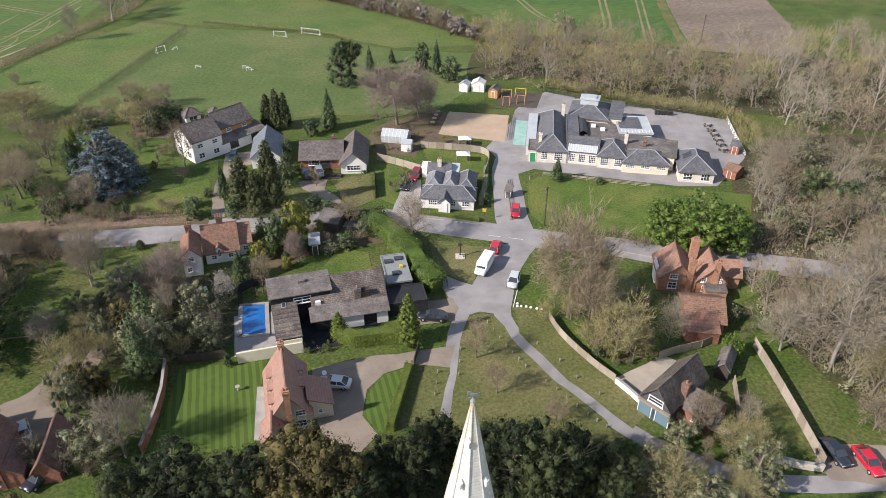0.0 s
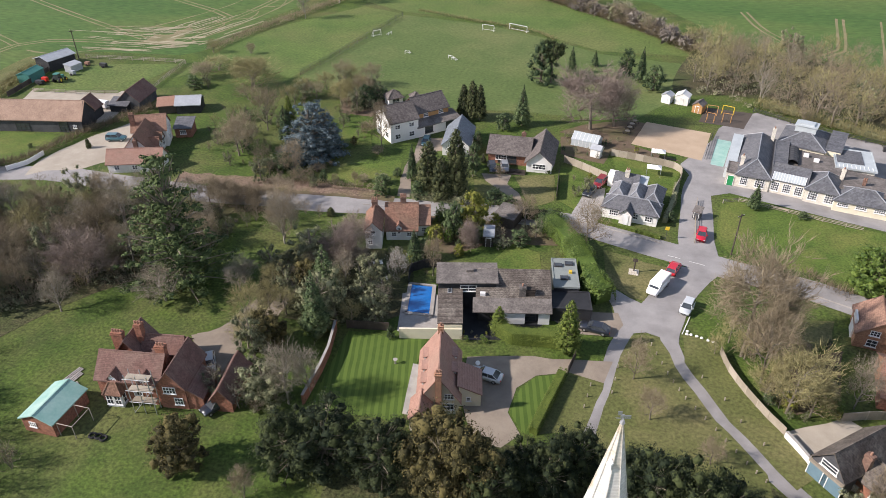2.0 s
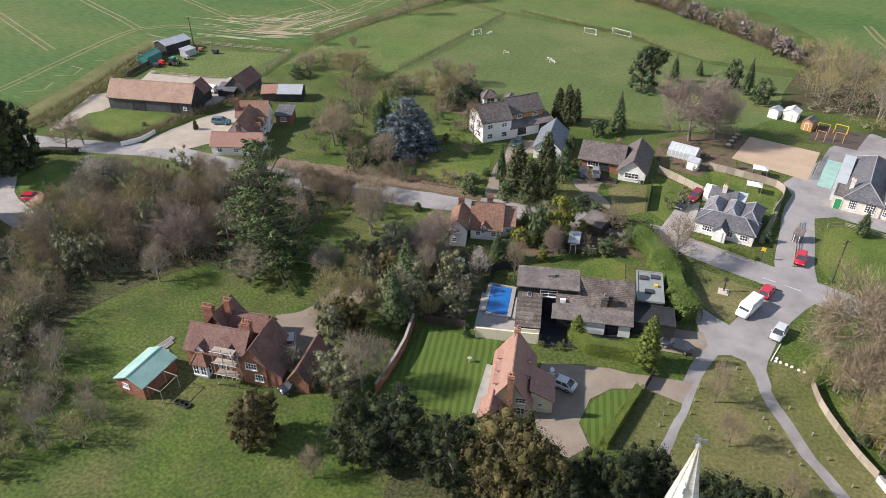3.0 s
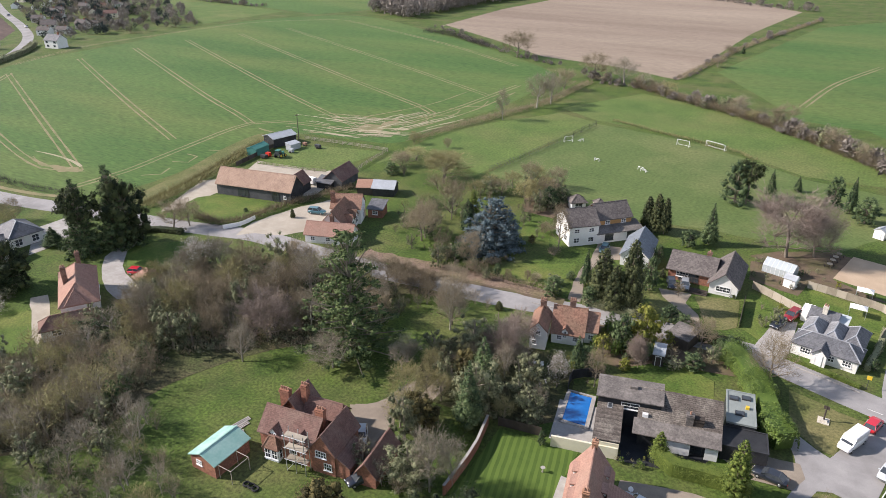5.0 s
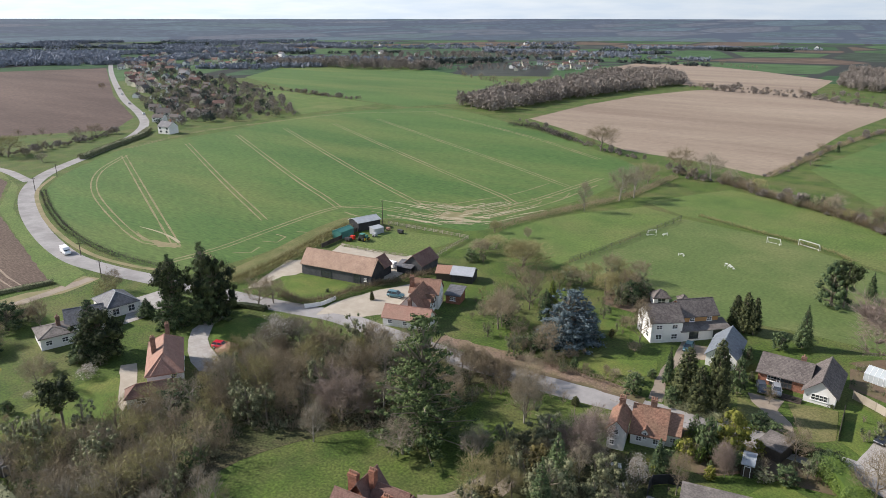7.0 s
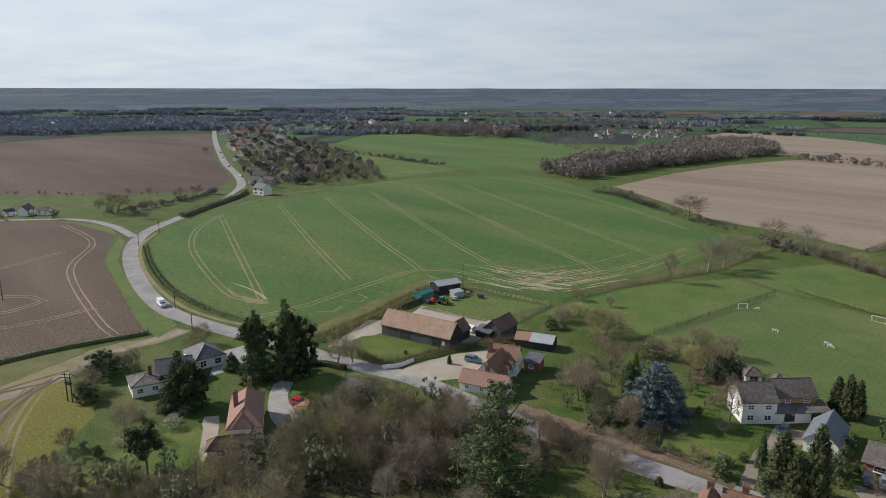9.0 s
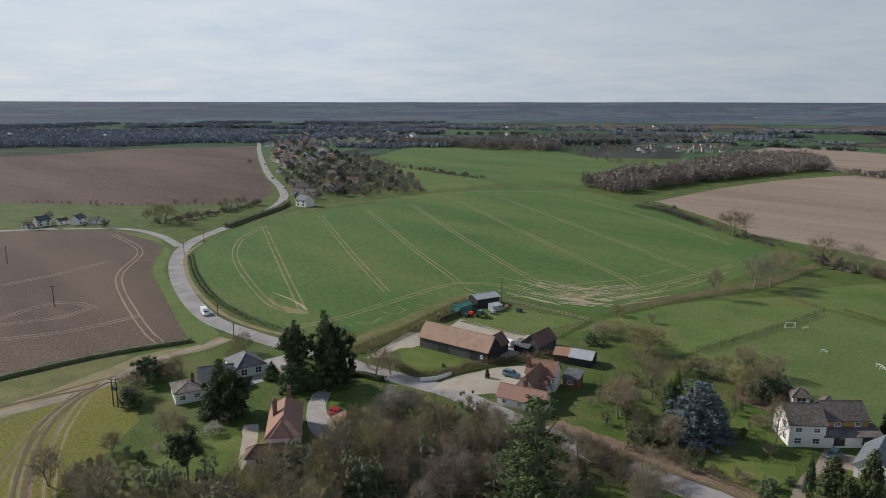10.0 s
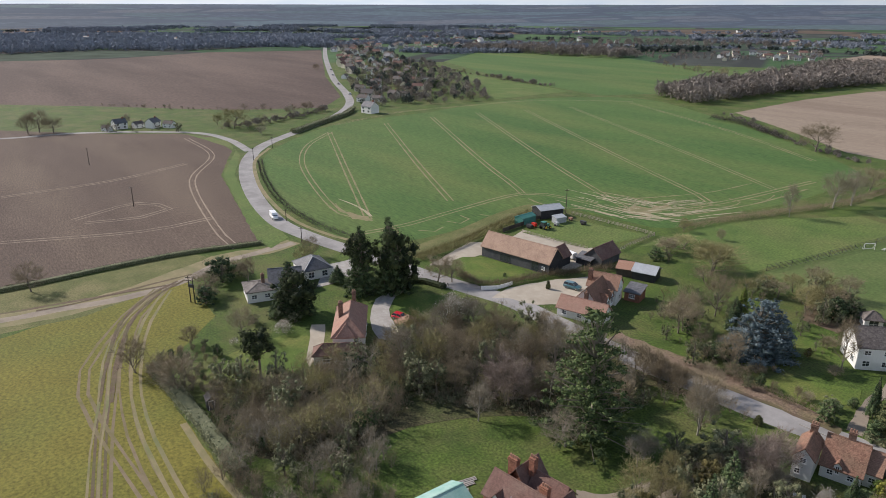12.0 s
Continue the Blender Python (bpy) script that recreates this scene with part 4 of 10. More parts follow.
patch("soil_trees", [(-11.6, 160.2), (-1.9, 165.5), (3.5, 165.4), (0.2, 151.7), (-7.1, 151.8), (-16.6, 154.5)], 0.06, SOIL, "bare brown soil below the big tree", "ground")
patch("green_court", [(19.3, 160.6), (22.4, 159.9), (20.0, 145.9), (17.4, 146.5)], 0.075, GREENSHEET, "pale green play surface", "court")
patch("green_triangle", [(-1.5, 106.1), (2.6, 105.1), (9.4, 103.6), (7.5, 98.0), (5.9, 93.1), (3.8, 93.4), (1.0, 95.7), (-0.9, 100.6)], 0.06, DRY, "small village green with a post", "green")
patch("verge_churchyard", [(6.1, 84.7), (8.5, 84.7), (10.9, 78.8), (14.6, 72.2), (19.1, 66.2), (21.8, 62.6), (22.5, 57.6), (1.6, 57.8), (1.4, 62.8), (3.3, 78.9), (4.6, 83.9)], 0.05, DRY, "dry mossy grass between path and lane", "verge")
patch("verge_lane", [(12.0, 86.7), (16.8, 85.5), (18.8, 78.7), (22.7, 72.6), (26.6, 66.1), (26.8, 63.6), (24.7, 61.2), (21.3, 65.6), (16.3, 72.7), (12.2, 80.1)], 0.05, DRY, "grass verge beside the lane", "verge")
patch("verge_left", [(-2.7, 76.2), (1.6, 76.2), (1.5, 71.7), (-0.1, 62.9), (-6.2, 61.0)], 0.05, DRY, "rough grass beside the hedge", "verge")
patch("drive_cream", [(-17.6, 72.8), (-11.0, 74.9), (-3.3, 76.2), (2.4, 77.4), (1.5, 72.9), (-3.3, 73.5), (-7.5, 71.6), (-9.7, 68.5), (-10.0, 63.9), (-7.7, 60.6), (-9.5, 57.9), (-13.3, 57.9), (-15.8, 63.0)], 0.06, DRIVE, "brown gravel driveway", "drive")
patch("lawn_striped", [(-36.2, 73.2), (-30.1, 73.7), (-24.5, 74.5), (-24.2, 68.7), (-22.6, 58.0), (-26.5, 58.1), (-35.8, 56.9), (-35.9, 64.7)], 0.06, STRIPED, "lawn mown in stripes", "lawn")
patch("lawn_cream", [(-3.8, 73.1), (-7.5, 71.4), (-9.2, 68.5), (-9.7, 63.9), (-7.6, 61.0), (-6.3, 60.7)], 0.065, STRIPED, "small mown lawn in the drive's bend", "lawn")
patch("patio_cream", [(-24.7, 69.2), (-23.2, 69.2), (-21.7, 59.8), (-23.1, 59.8)], 0.07, PAVE, "pale paved patio", "patio")
patch("lawn_pool", [(-20.1, 96.6), (-17.5, 103.5), (-12.2, 102.0), (-10.9, 95.6), (-14.6, 94.5)], 0.06, LAWN, "back garden lawn", "lawn")
patch("yard_pool_house", [(-7.4, 84.3), (-2.7, 87.8), (2.3, 88.8), (3.3, 86.3), (2.1, 82.8), (-3.0, 82.2)], 0.06, DRIVE, "dirt parking yard", "yard")
patch("patio_pool_house", [(-22.0, 84.0), (-16.5, 85.0), (-8.5, 83.0), (-9.0, 79.0), (-14.0, 77.6), (-19.3, 76.0)], 0.065, BLACKWOOD, "dark slate paved courtyard", "patio")
patch("drive_bungalow", [(-29.2, 128.8), (-22.9, 129.7), (-22.9, 125.5), (-19.6, 122.0), (-17.0, 115.7), (-19.4, 115.3), (-22.3, 120.9), (-27.5, 125.6)], 0.07, DRIVE, "curved asphalt drive", "drive")
patch("lawn_bungalow", [(-22.2, 129.2), (-14.2, 132.2), (-12.6, 121.4), (-16.4, 117.9), (-19.1, 122.4)], 0.06, DRY, "front lawn beside the curved drive", "lawn")
patch("lawn_bungalow_small", [(-29.8, 125.6), (-25.1, 124.4), (-22.1, 119.3), (-27.8, 117.1)], 0.06, DRY, "small front lawn", "lawn")
patch("lawn_side", [(-13.4, 137.0), (-5.3, 134.2), (-6.5, 117.4), (-12.0, 121.9)], 0.06, LAWN, "narrow side lawn", "lawn")
patch("lawn_hall", [(-3.7, 144.9), (11.1, 141.0), (9.6, 130.2), (7.9, 131.0), (-1.7, 136.9)], 0.06, LAWN, "fenced back lawn", "lawn")
patch("drive_white", [(-43.0, 114.5), (-45.9, 127.0), (-45.9, 134.7), (-47.3, 142.4), (-40.6, 143.5), (-39.8, 137.3), (-43.5, 134.6), (-43.7, 125.8), (-40.3, 114.5)], 0.07, DRIVE, "gravel drive between hedges", "drive")
patch("lawn_white", [(-60.6, 115.7), (-60.3, 122.4), (-47.7, 130.0), (-46.0, 124.6), (-49.3, 116.1)], 0.06, LAWN, "sunny garden lawn", "lawn")
patch("lawn_white_back", [(-69.2, 145.6), (-60.9, 145.5), (-56.2, 134.8), (-63.5, 134.8)], 0.06, LAWN, "sunny strip of lawn", "lawn")
patch("drive_hall", [(-7.2, 126.6), (-3.4, 129.5), (-3.2, 115.6), (-9.1, 114.2)], 0.07, PAVE, "parking bay beside the bungalow", "drive")
patch("bank_road", [(-81.7, 110.2), (-68.4, 112.3), (-55.8, 114.0), (-43.4, 114.3), (-43.0, 111.9), (-55.5, 111.0), (-68.0, 109.4), (-80.6, 107.7)], 0.08, SOIL, "bare brown roadside bank", "bank")
strip("bank_leaves", [(-90.0, 109.6), (-84.0, 110.4), (-69.5, 112.6), (-55.0, 113.6), (-46.0, 114.2)], 4.4, .08, DEADLEAF, "leafy brown bank above the road", "bank", 3.2, 2.0, .2)
patch("yard_barn", [(-148.9, 101.2), (-158.8, 122.5), (-155.1, 126.1), (-147.2, 128.3), (-133.9, 142.9), (-125.3, 138.6), (-123.4, 130.0), (-147.3, 117.8), (-145.3, 106.3)], 0.06, PALEGRAVEL, "pale gravel yard round the barn", "yard")
patch("yard_barn_back", [(-154.8, 135.9), (-157.9, 143.4), (-146.7, 147.4), (-132.8, 148.8), (-126.3, 139.6), (-139.5, 139.3)], 0.062, PALEGRAVEL, "pale gravel yard behind the barn", "yard")
patch("yard_farmhouse", [(-121.3, 100.9), (-123.9, 108.5), (-121.8, 120.2), (-117.8, 130.7), (-113.3, 130.2), (-109.7, 122.2), (-108.0, 112.7), (-111.9, 107.1), (-118.9, 104.3)], 0.062, PALEGRAVEL, "pale gravel forecourt", "yard")
patch("verge_barn", [(-155.7, 101.0), (-156.0, 114.1), (-165.4, 139.0), (-168.7, 154.2), (-170.5, 163.6), (-179.3, 166.3), (-177.4, 148.9), (-169.0, 123.6), (-163.7, 104.8)], 0.05, DRY, "rough tussocky verge behind the barn drive", "verge", True)
patch("lawn_barn", [(-148.2, 108.4), (-146.2, 116.9), (-128.7, 119.5), (-126.2, 110.5), (-129.5, 103.8), (-137.2, 103.2)], 0.065, LAWN, "bright lawn in front of the barn", "lawn", True)
patch("lawn_paddock", [(-156.2, 141.8), (-158.5, 164.1), (-130.3, 172.7), (-133.7, 147.5)], 0.06, MEADOW, "fenced paddock behind the barn", "paddock")
patch("drive_loop", [(-128.0, 70.5), (-137.1, 77.3), (-139.7, 82.9), (-137.7, 87.5), (-135.8, 82.1), (-130.1, 76.8), (-122.1, 73.7), (-115.6, 75.5), (-112.5, 70.6), (-118.2, 67.0)], 0.07, PAVE, "curved pale drive", "drive", True)
patch("lawn_loop", [(-134.3, 81.2), (-134.7, 88.1), (-128.6, 92.4), (-119.6, 85.1), (-123.5, 76.8), (-129.1, 77.1)], 0.06, LAWN, "shaded lawn inside the curved drive", "lawn", True)
patch("lawn_hip", [(-126.9, 33.2), (-131.1, 44.2), (-129.9, 55.3), (-117.5, 50.5), (-114.0, 36.5), (-116.3, 29.8)], 0.06, LAWN, "bright garden lawn below the pine", "lawn", True)
patch("patio_hip", [(-132.9, 58.3), (-131.2, 60.7), (-122.7, 56.1), (-115.4, 49.5), (-117.9, 50.0)], 0.07, PALEGRAVEL, "white paved terrace", "patio")
patch("patio_white_bungalow", [(-165.5, 77.6), (-165.5, 85.5), (-155.9, 83.8), (-152.1, 75.0), (-152.0, 68.6)], 0.06, PAVE, "pale paved forecourt", "patio")
patch("drive_manor", [(-58.5, 65.9), (-55.3, 67.6), (-50.6, 67.1), (-47.6, 61.6), (-46.9, 56.1), (-47.9, 53.6), (-52.6, 59.9)], 0.06, DRIVE, "pale drive beside the brick house", "drive")
strip("path_wood", [(-49.5, 68.5), (-49.3, 76.1), (-49.3, 83.0), (-49.2, 90.5)], 2.4, 0.055, DRIVE, "earth drive through the trees", "path")
patch("yard_cars", [(45.5, 56.1), (49.5, 58.6), (55.5, 58.1), (55.3, 51.5), (46.2, 53.2)], 0.06, DRIVE, "dirt parking place beside the wall", "yard")
patch("garden_black_cottage", [(24.5, 70.1), (32.1, 75.1), (34.8, 73.1), (28.7, 68.2), (26.5, 67.1)], 0.06, PALEGRAVEL, "gravel kitchen garden", "garden")
patch("lawn_brick", [(27.9, 94.4), (34.0, 96.0), (32.9, 89.7), (27.1, 88.3)], 0.06, DRY, "mossy side lawn", "lawn")
patch("lawn_brick_east", [(49.2, 95.9), (57.8, 95.8), (55.3, 91.8), (46.9, 86.6)], 0.06, LAWN, "lawn beside the brick house", "lawn")

for pts in ([(-48.4, 109.5), (-34.1, 110.7), (-22.7, 111.8), (-9.0, 112.3)], [(-9.1, 115.2), (-1.5, 113.5), (8.0, 111.3)], [(18.8, 105.0), (32.4, 101.9), (38.7, 99.5)]):
    v, f = band_vf(spline(pts, 4.0), 0.15, 0.0, 0.19)
    tagged(new("kerb", mesh("kerb", v, f, PAVE)), "low concrete kerb along the road", "kerb", "", "structure")
v, f = merge(*[ribbon_vf([Vector((*p, 0)), Vector((*q, 0))], 0.14, 0.14, 0.145) for p, q in (((11.8, 86.2), (13.0, 91.1)), ((9.3, 107.3), (11.4, 106.9)), ((12.9, 106.5), (15.4, 105.9)))])
tagged(new("road_line", mesh("road_line", v, f, WHITELINE)), "worn white line on the asphalt", "road marking", "", "structure")


for pts, w0, w1 in (([(-226.0, 112.8), (-216.0, 113.6), (-206.0, 113.0), (-199.0, 111.4)], .4, 1.2), ([(-153.0, 186.6), (-147.5, 190.5), (-141.5, 190.0)], 1.0, 2.6), ([(-150.0, 183.6), (-144.0, 187.4), (-139.0, 192.6)], .6, 1.6), ([(-149.0, 192.5), (-144.0, 195.5), (-139.0, 198.0)], .6, 1.8)):
    strip("bare_smear", pts, w0, .05, BARESOIL, "bare trampled smear in the young wheat", "bare soil", w1, 2.5, .18)
for pts in ([(-177.0, 41.1), (-170.3, 31.9), (-158.1, 23.2), (-138.5, 16.5), (-125.3, 13.0)], [(-176.7, 42.9), (-169.9, 34.0), (-156.8, 24.9), (-137.2, 18.3), (-123.9, 14.7)], [(-175.1, 40.6), (-177.0, 26.4), (-176.4, 15.4), (-176.9, 8.7)]):
    strip("dark_rut", pts, .8, .06, SOIL, "dark wet wheel rut curving across the stubble", "wheel track", .6, 2.0, .5)
# bare streaks on the headland where the crop failed
rs = random.Random(14)
HEAD = [Vector((*p, 0)) for p in ((-177.8, 184.8), (-155.5, 187.4), (-142.0, 194.7), (-136.1, 215.0))]
for k in range(64):
    t = rs.uniform(0, 2.99)
    p = HEAD[int(t)].lerp(HEAD[int(t) + 1], t % 1)
    u = (HEAD[int(t) + 1] - HEAD[int(t)]).normalized()
    n = Vector((-u.y, u.x, 0))
    p = p + n * rs.uniform(-9, 16)
    ln_ = rs.uniform(4, 22)
    strip("bare_streak", [(p + u * (ln_ * f_ - ln_ / 2) + n * rs.uniform(-.4, .4))[:2] for f_ in (0, .33, .66, 1)], rs.uniform(.2, .7), .04, BARESOIL, "pale bare streak in the young wheat", "bare soil", rs.uniform(.3, 1.0), 2.0, .4)


# ---- houses ----
class Wing:
    """A block of a house: front from a to b, depth behind it."""

    def __init__(self, house, a, b, depth, eave, ridge, roof, wall_mat, roof_mat, over=0.35, base=0.0, thick=0.16):
        self.h, self.a = house, Vector((*a, 0))
        d = Vector((*b, 0)) - self.a
        self.L = d.length
        self.u = d.normalized()
        self.n = Vector((-self.u.y, self.u.x, 0))
        self.D = depth if isinstance(depth, (int, float)) else (Vector((*depth, 0)) - self.a).dot(self.n)
        self.e, self.r, self.kind = eave, ridge, roof
        L, D, e, r = self.L, self.D, eave, ridge
        P = self.p
        w = [P(0, 0, base), P(L, 0, base), P(L, D, base), P(0, D, base), P(0, 0, e), P(L, 0, e), P(L, D, e), P(0, D, e)]
        f = [(0, 1, 5, 4), (1, 2, 6, 5), (2, 3, 7, 6), (3, 0, 4, 7), (4, 5, 6, 7), (3, 2, 1, 0)]
        g = r - 0.05
        if roof == "x":
            w += [P(0, D / 2, g), P(L, D / 2, g)]
            f += [(4, 8, 7), (5, 6, 9)]
        elif roof == "y":
            w += [P(L / 2, 0, g), P(L / 2, D, g)]
            f += [(4, 5, 8), (6, 7, 9)]
        elif roof == "mono":
            w += [P(0, D, g), P(L, D, g)]
            f += [(4, 8, 7), (5, 6, 9), (7, 8, 9, 6)]
        part("wall", w, f, wall_mat, house)
        o, t = over, thick
        if roof == "flat":
            v, q = box_vf(P(L / 2, D / 2, e), self.u, self.n, (L + 2 * o, D + 2 * o, r - e))
            q2 = []
            for (c, s) in (((L / 2, -o + .1), (L + 2 * o, .2)), ((L / 2, D + o - .1), (L + 2 * o, .2)), ((-o + .1, D / 2), (.2, D + 2 * o - .4)), ((L + o - .1, D / 2), (.2, D + 2 * o - .4))):
                q2.append(box_vf(P(c[0], c[1], r - .02), self.u, self.n, (s[0], s[1], .12)))
            v, q = merge((v, q), *q2)
        elif roof == "x":
            k = (r - e) / (D / 2)
            v, q = merge(self.slab([(-o, -o, e - k * o), (L + o, -o, e - k * o), (L + o, D / 2, r), (-o, D / 2, r)], t),
                         self.slab([(L + o, D + o, e - k * o), (-o, D + o, e - k * o), (-o, D / 2, r), (L + o, D / 2, r)], t),
                         tube_vf(P(-o, D / 2, r + t * .75), P(L + o, D / 2, r + t * .75), .13, .13, 5))
        elif roof == "y":
            k = (r - e) / (L / 2)
            v, q = merge(self.slab([(-o, D + o, e - k * o), (-o, -o, e - k * o), (L / 2, -o, r), (L / 2, D + o, r)], t),
                         self.slab([(L + o, -o, e - k * o), (L + o, D + o, e - k * o), (L / 2, D + o, r), (L / 2, -o, r)], t),
                         tube_vf(P(L / 2, -o, r + t * .75), P(L / 2, D + o, r + t * .75), .13, .13, 5))
        elif roof == "mono":
            k = (r - e) / D
            v, q = self.slab([(-o, -o, e - k * o), (L + o, -o, e - k * o), (L + o, D + o, r + k * o), (-o, D + o, r + k * o)], t)
        else:
            m = min(L, D) / 2
            if L >= D:
                r0, r1 = (m, D / 2), (L - m, D / 2)
            else:
                r0, r1 = (L / 2, m), (L / 2, D - m)
            k = (r - e) / m
            z = e - k * o
            c = [(-o, -o), (L + o, -o), (L + o, D + o), (-o, D + o)]
            v = [P(x, y, z) for x, y in c] + [P(x, y, z + t) for x, y in c] + [P(*r0, r + t), P(*r1, r + t)]
            q = [(3, 2, 1, 0), (0, 1, 5, 4), (1, 2, 6, 5), (2, 3, 7, 6), (3, 0, 4, 7)]
            q += [(4, 5, 9, 8), (5, 6, 9), (6, 7, 8, 9), (7, 4, 8)] if L >= D else [(4, 5, 8), (5, 6, 9, 8), (6, 7, 9), (7, 4, 8, 9)]
            caps = [tube_vf(P(x, y, z + t * .9), P(*rr, r + t * .9), .13, .13, 4) for (x, y), rr in zip(c, (r0, r1, r1, r0) if L >= D else (r0, r0, r1, r1))]
            if L != D:
                caps.append(tube_vf(P(*r0, r + t * .9), P(*r1, r + t * .9), .12, .12, 4))
            if roof_mat in (SLATE, PALESLATE):
                part("ridge_cap", *merge(*caps), LEAD, house)
            else:
                v, q = merge((v, q), *caps)
        self.roof = part("roof", v, q, roof_mat, house)

    def p(self, x, y, z):
        return self.a + self.u * x + self.n * y + Vector((0, 0, z))

    def slab(self, c, t):
        v = [self.p(*q) for q in c] + [self.p(q[0], q[1], q[2] + t) for q in c]
        return v, [(3, 2, 1, 0), (4, 5, 6, 7), (0, 1, 5, 4), (1, 2, 6, 5), (2, 3, 7, 6), (3, 0, 4, 7)]

    def side(self, s):
        return {"f": (self.p(0, 0, 0), self.u, -self.n, self.L), "b": (self.p(self.L, self.D, 0), -self.u, self.n, self.L),
                "r": (self.p(self.L, 0, 0), self.n, self.u, self.D), "l": (self.p(0, self.D, 0), -self.n, -self.u, self.D)}[s]

    def window(self, s, x, z, w, h, frame_mat=None, bars=2, rows=1):
        o, u, n, _ = self.side(s)
        c = o + u * x + Vector((0, 0, z))
        fm = frame_mat or WHITEPAINT
        b = 0.09
        bars_x = [-w / 2 + b / 2 + (w - b) * i / bars for i in range(bars + 1)]
        xs = [q for i, x0 in enumerate(bars_x) for q in ((x0 - b / 2, x0 + b / 2) if i in (0, bars) else (x0 - .032, x0 + .032))]
        zs = [0, b] + [q for k in range(1, rows + 1) for q in (h * k / (rows + 1) - .03, h * k / (rows + 1) + .03)] + [h - b, h]
        fr = part("window", *lattice_vf(c - n * .02, u, n, xs, zs, .1), fm, self.h)
        part("pane", *box_vf(c + n * 0.015 + Vector((0, 0, .03)), u, n, (w - .06, 0.04, h - .06)), GLASS, fr)
        part("sill", *box_vf(c + n * 0.06 + Vector((0, 0, -.09)), u, n, (w + .2, 0.2, .085)), fm, fr)
        return self

    def windows(self, s, count, z, w, h, **k):
        _, _, _, L = self.side(s)
        for i in range(count):
            self.window(s, L * (i + .5) / count, z, w, h, **k)
        return self

    def door(self, s, x, w=0.95, h=2.05, material=None, label=""):
        o, u, n, _ = self.side(s)
        c = o + u * x
        d = part("door", *box_vf(c + n * 0.02, u, n, (w, 0.09, h)), material or WHITEPAINT, self.h, label)
        part("door_frame", *merge(*[box_vf(c + u * q + n * 0.035, u, n, (.09, .13, h + .09)) for q in (-w / 2 - .05, w / 2 + .05)], box_vf(c + n * .035 + Vector((0, 0, h)), u, n, (w, .13, .09))), WHITEPAINT, d)
        return self

    def chimney(self, x, y, z0, z1, w=0.9, d=0.6, pots=2, material=None):
        m = material or OLDBRICK
        st = part("chimney", *merge(box_vf(self.p(x, y, z0), self.u, self.n, (w, d, z1 - z0)), box_vf(self.p(x, y, z1 - .35), self.u, self.n, (w + .16, d + .16, .2)), box_vf(self.p(x, y, z1), self.u, self.n, (w + .06, d + .06, .08))), m, self.h)
        for i in range(pots):
            q = self.p(x + (i - (pots - 1) / 2) * .38, y, z1 + .06)
            part("chimney_pot", *tube_vf(q, q + Vector((0, 0, .45)), .15, .12, 8), TERRACOTTA, st)
        return self

    def dormer(self, s, x, out, z, w=1.5, h=1.1, roof_mat=None):
        """A small dormer whose face stands out metres in from the eave of side s."""
        o, u, n, _ = self.side(s)
        c = o + u * x - n * out
        part("dormer", *box_vf(c - n * 1.0 + Vector((0, 0, z)), u, n, (w, 2.0, h)), WHITEWALL, self.h)
        q = [c + u * (-w / 2 - .2) + n * .25, c + u * (w / 2 + .2) + n * .25, c + u * (w / 2 + .2) - n * 2.6, c + u * (-w / 2 - .2) - n * 2.6]
        zz = [z + h, z + h, z + h + .55, z + h + .55]
        v = [p + Vector((0, 0, a)) for p, a in zip(q, zz)] + [p + Vector((0, 0, a + .12)) for p, a in zip(q, zz)]
        part("dormer_roof", v, [(3, 2, 1, 0), (4, 5, 6, 7), (0, 1, 5, 4), (1, 2, 6, 5), (2, 3, 7, 6), (3, 0, 4, 7)], roof_mat, self.h)
        fr = part("window", *box_vf(c + n * .03 + Vector((0, 0, z + .2)), u, n, (w - .3, .08, h - .3)), WHITEPAINT, self.h)
        part("pane", *box_vf(c + n * .06 + Vector((0, 0, z + .28)), u, n, (w - .46, .06, h - .46)), GLASS, fr)
        return self

    def gablet(self, s, x, z, eave, ridge, w=1.7, out=0.12, depth=2.6, wall_mat=None, roof_mat=None):
        """A gabled wall dormer that rises through the eave of side s."""
        o, u, n, _ = self.side(s)
        a, b = o + u * (x - w / 2) + n * out, o + u * (x + w / 2) + n * out
        g = Wing(self.h, a[:2], b[:2], depth, eave, ridge, "y", wall_mat or WHITEWALL, roof_mat, 0.22, z, 0.12)
        g.window("f", w / 2, z + .25, w - .5, eave - z - .3, bars=2)
        return self

    def rooflight(self, x, y, k0, w=0.8, d=1.0):
        """A roof window on the front slope at y metres from the front."""
        k = (self.r - self.e) / (self.D / 2 if self.kind == "x" else self.D)
        z = self.e + k * y + .17
        c = [(x - w / 2, y - d / 2), (x + w / 2, y - d / 2), (x + w / 2, y + d / 2), (x - w / 2, y + d / 2)]
        v = [self.p(a, b, self.e + k * b + .14) for a, b in c] + [self.p(a, b, self.e + k * b + .26) for a, b in c]
        q = [(3, 2, 1, 0), (4, 5, 6, 7), (0, 1, 5, 4), (1, 2, 6, 5), (2, 3, 7, 6), (3, 0, 4, 7)]
        rl = part("rooflight", v, q, LEAD, self.h)
        c = [(x - w / 2 + .1, y - d / 2 + .1), (x + w / 2 - .1, y - d / 2 + .1), (x + w / 2 - .1, y + d / 2 - .1), (x - w / 2 + .1, y + d / 2 - .1)]
        part("pane", [self.p(a, b, self.e + k * b + .2) for a, b in c] + [self.p(a, b, self.e + k * b + .275) for a, b in c], q, GLASS, rl)
        return self


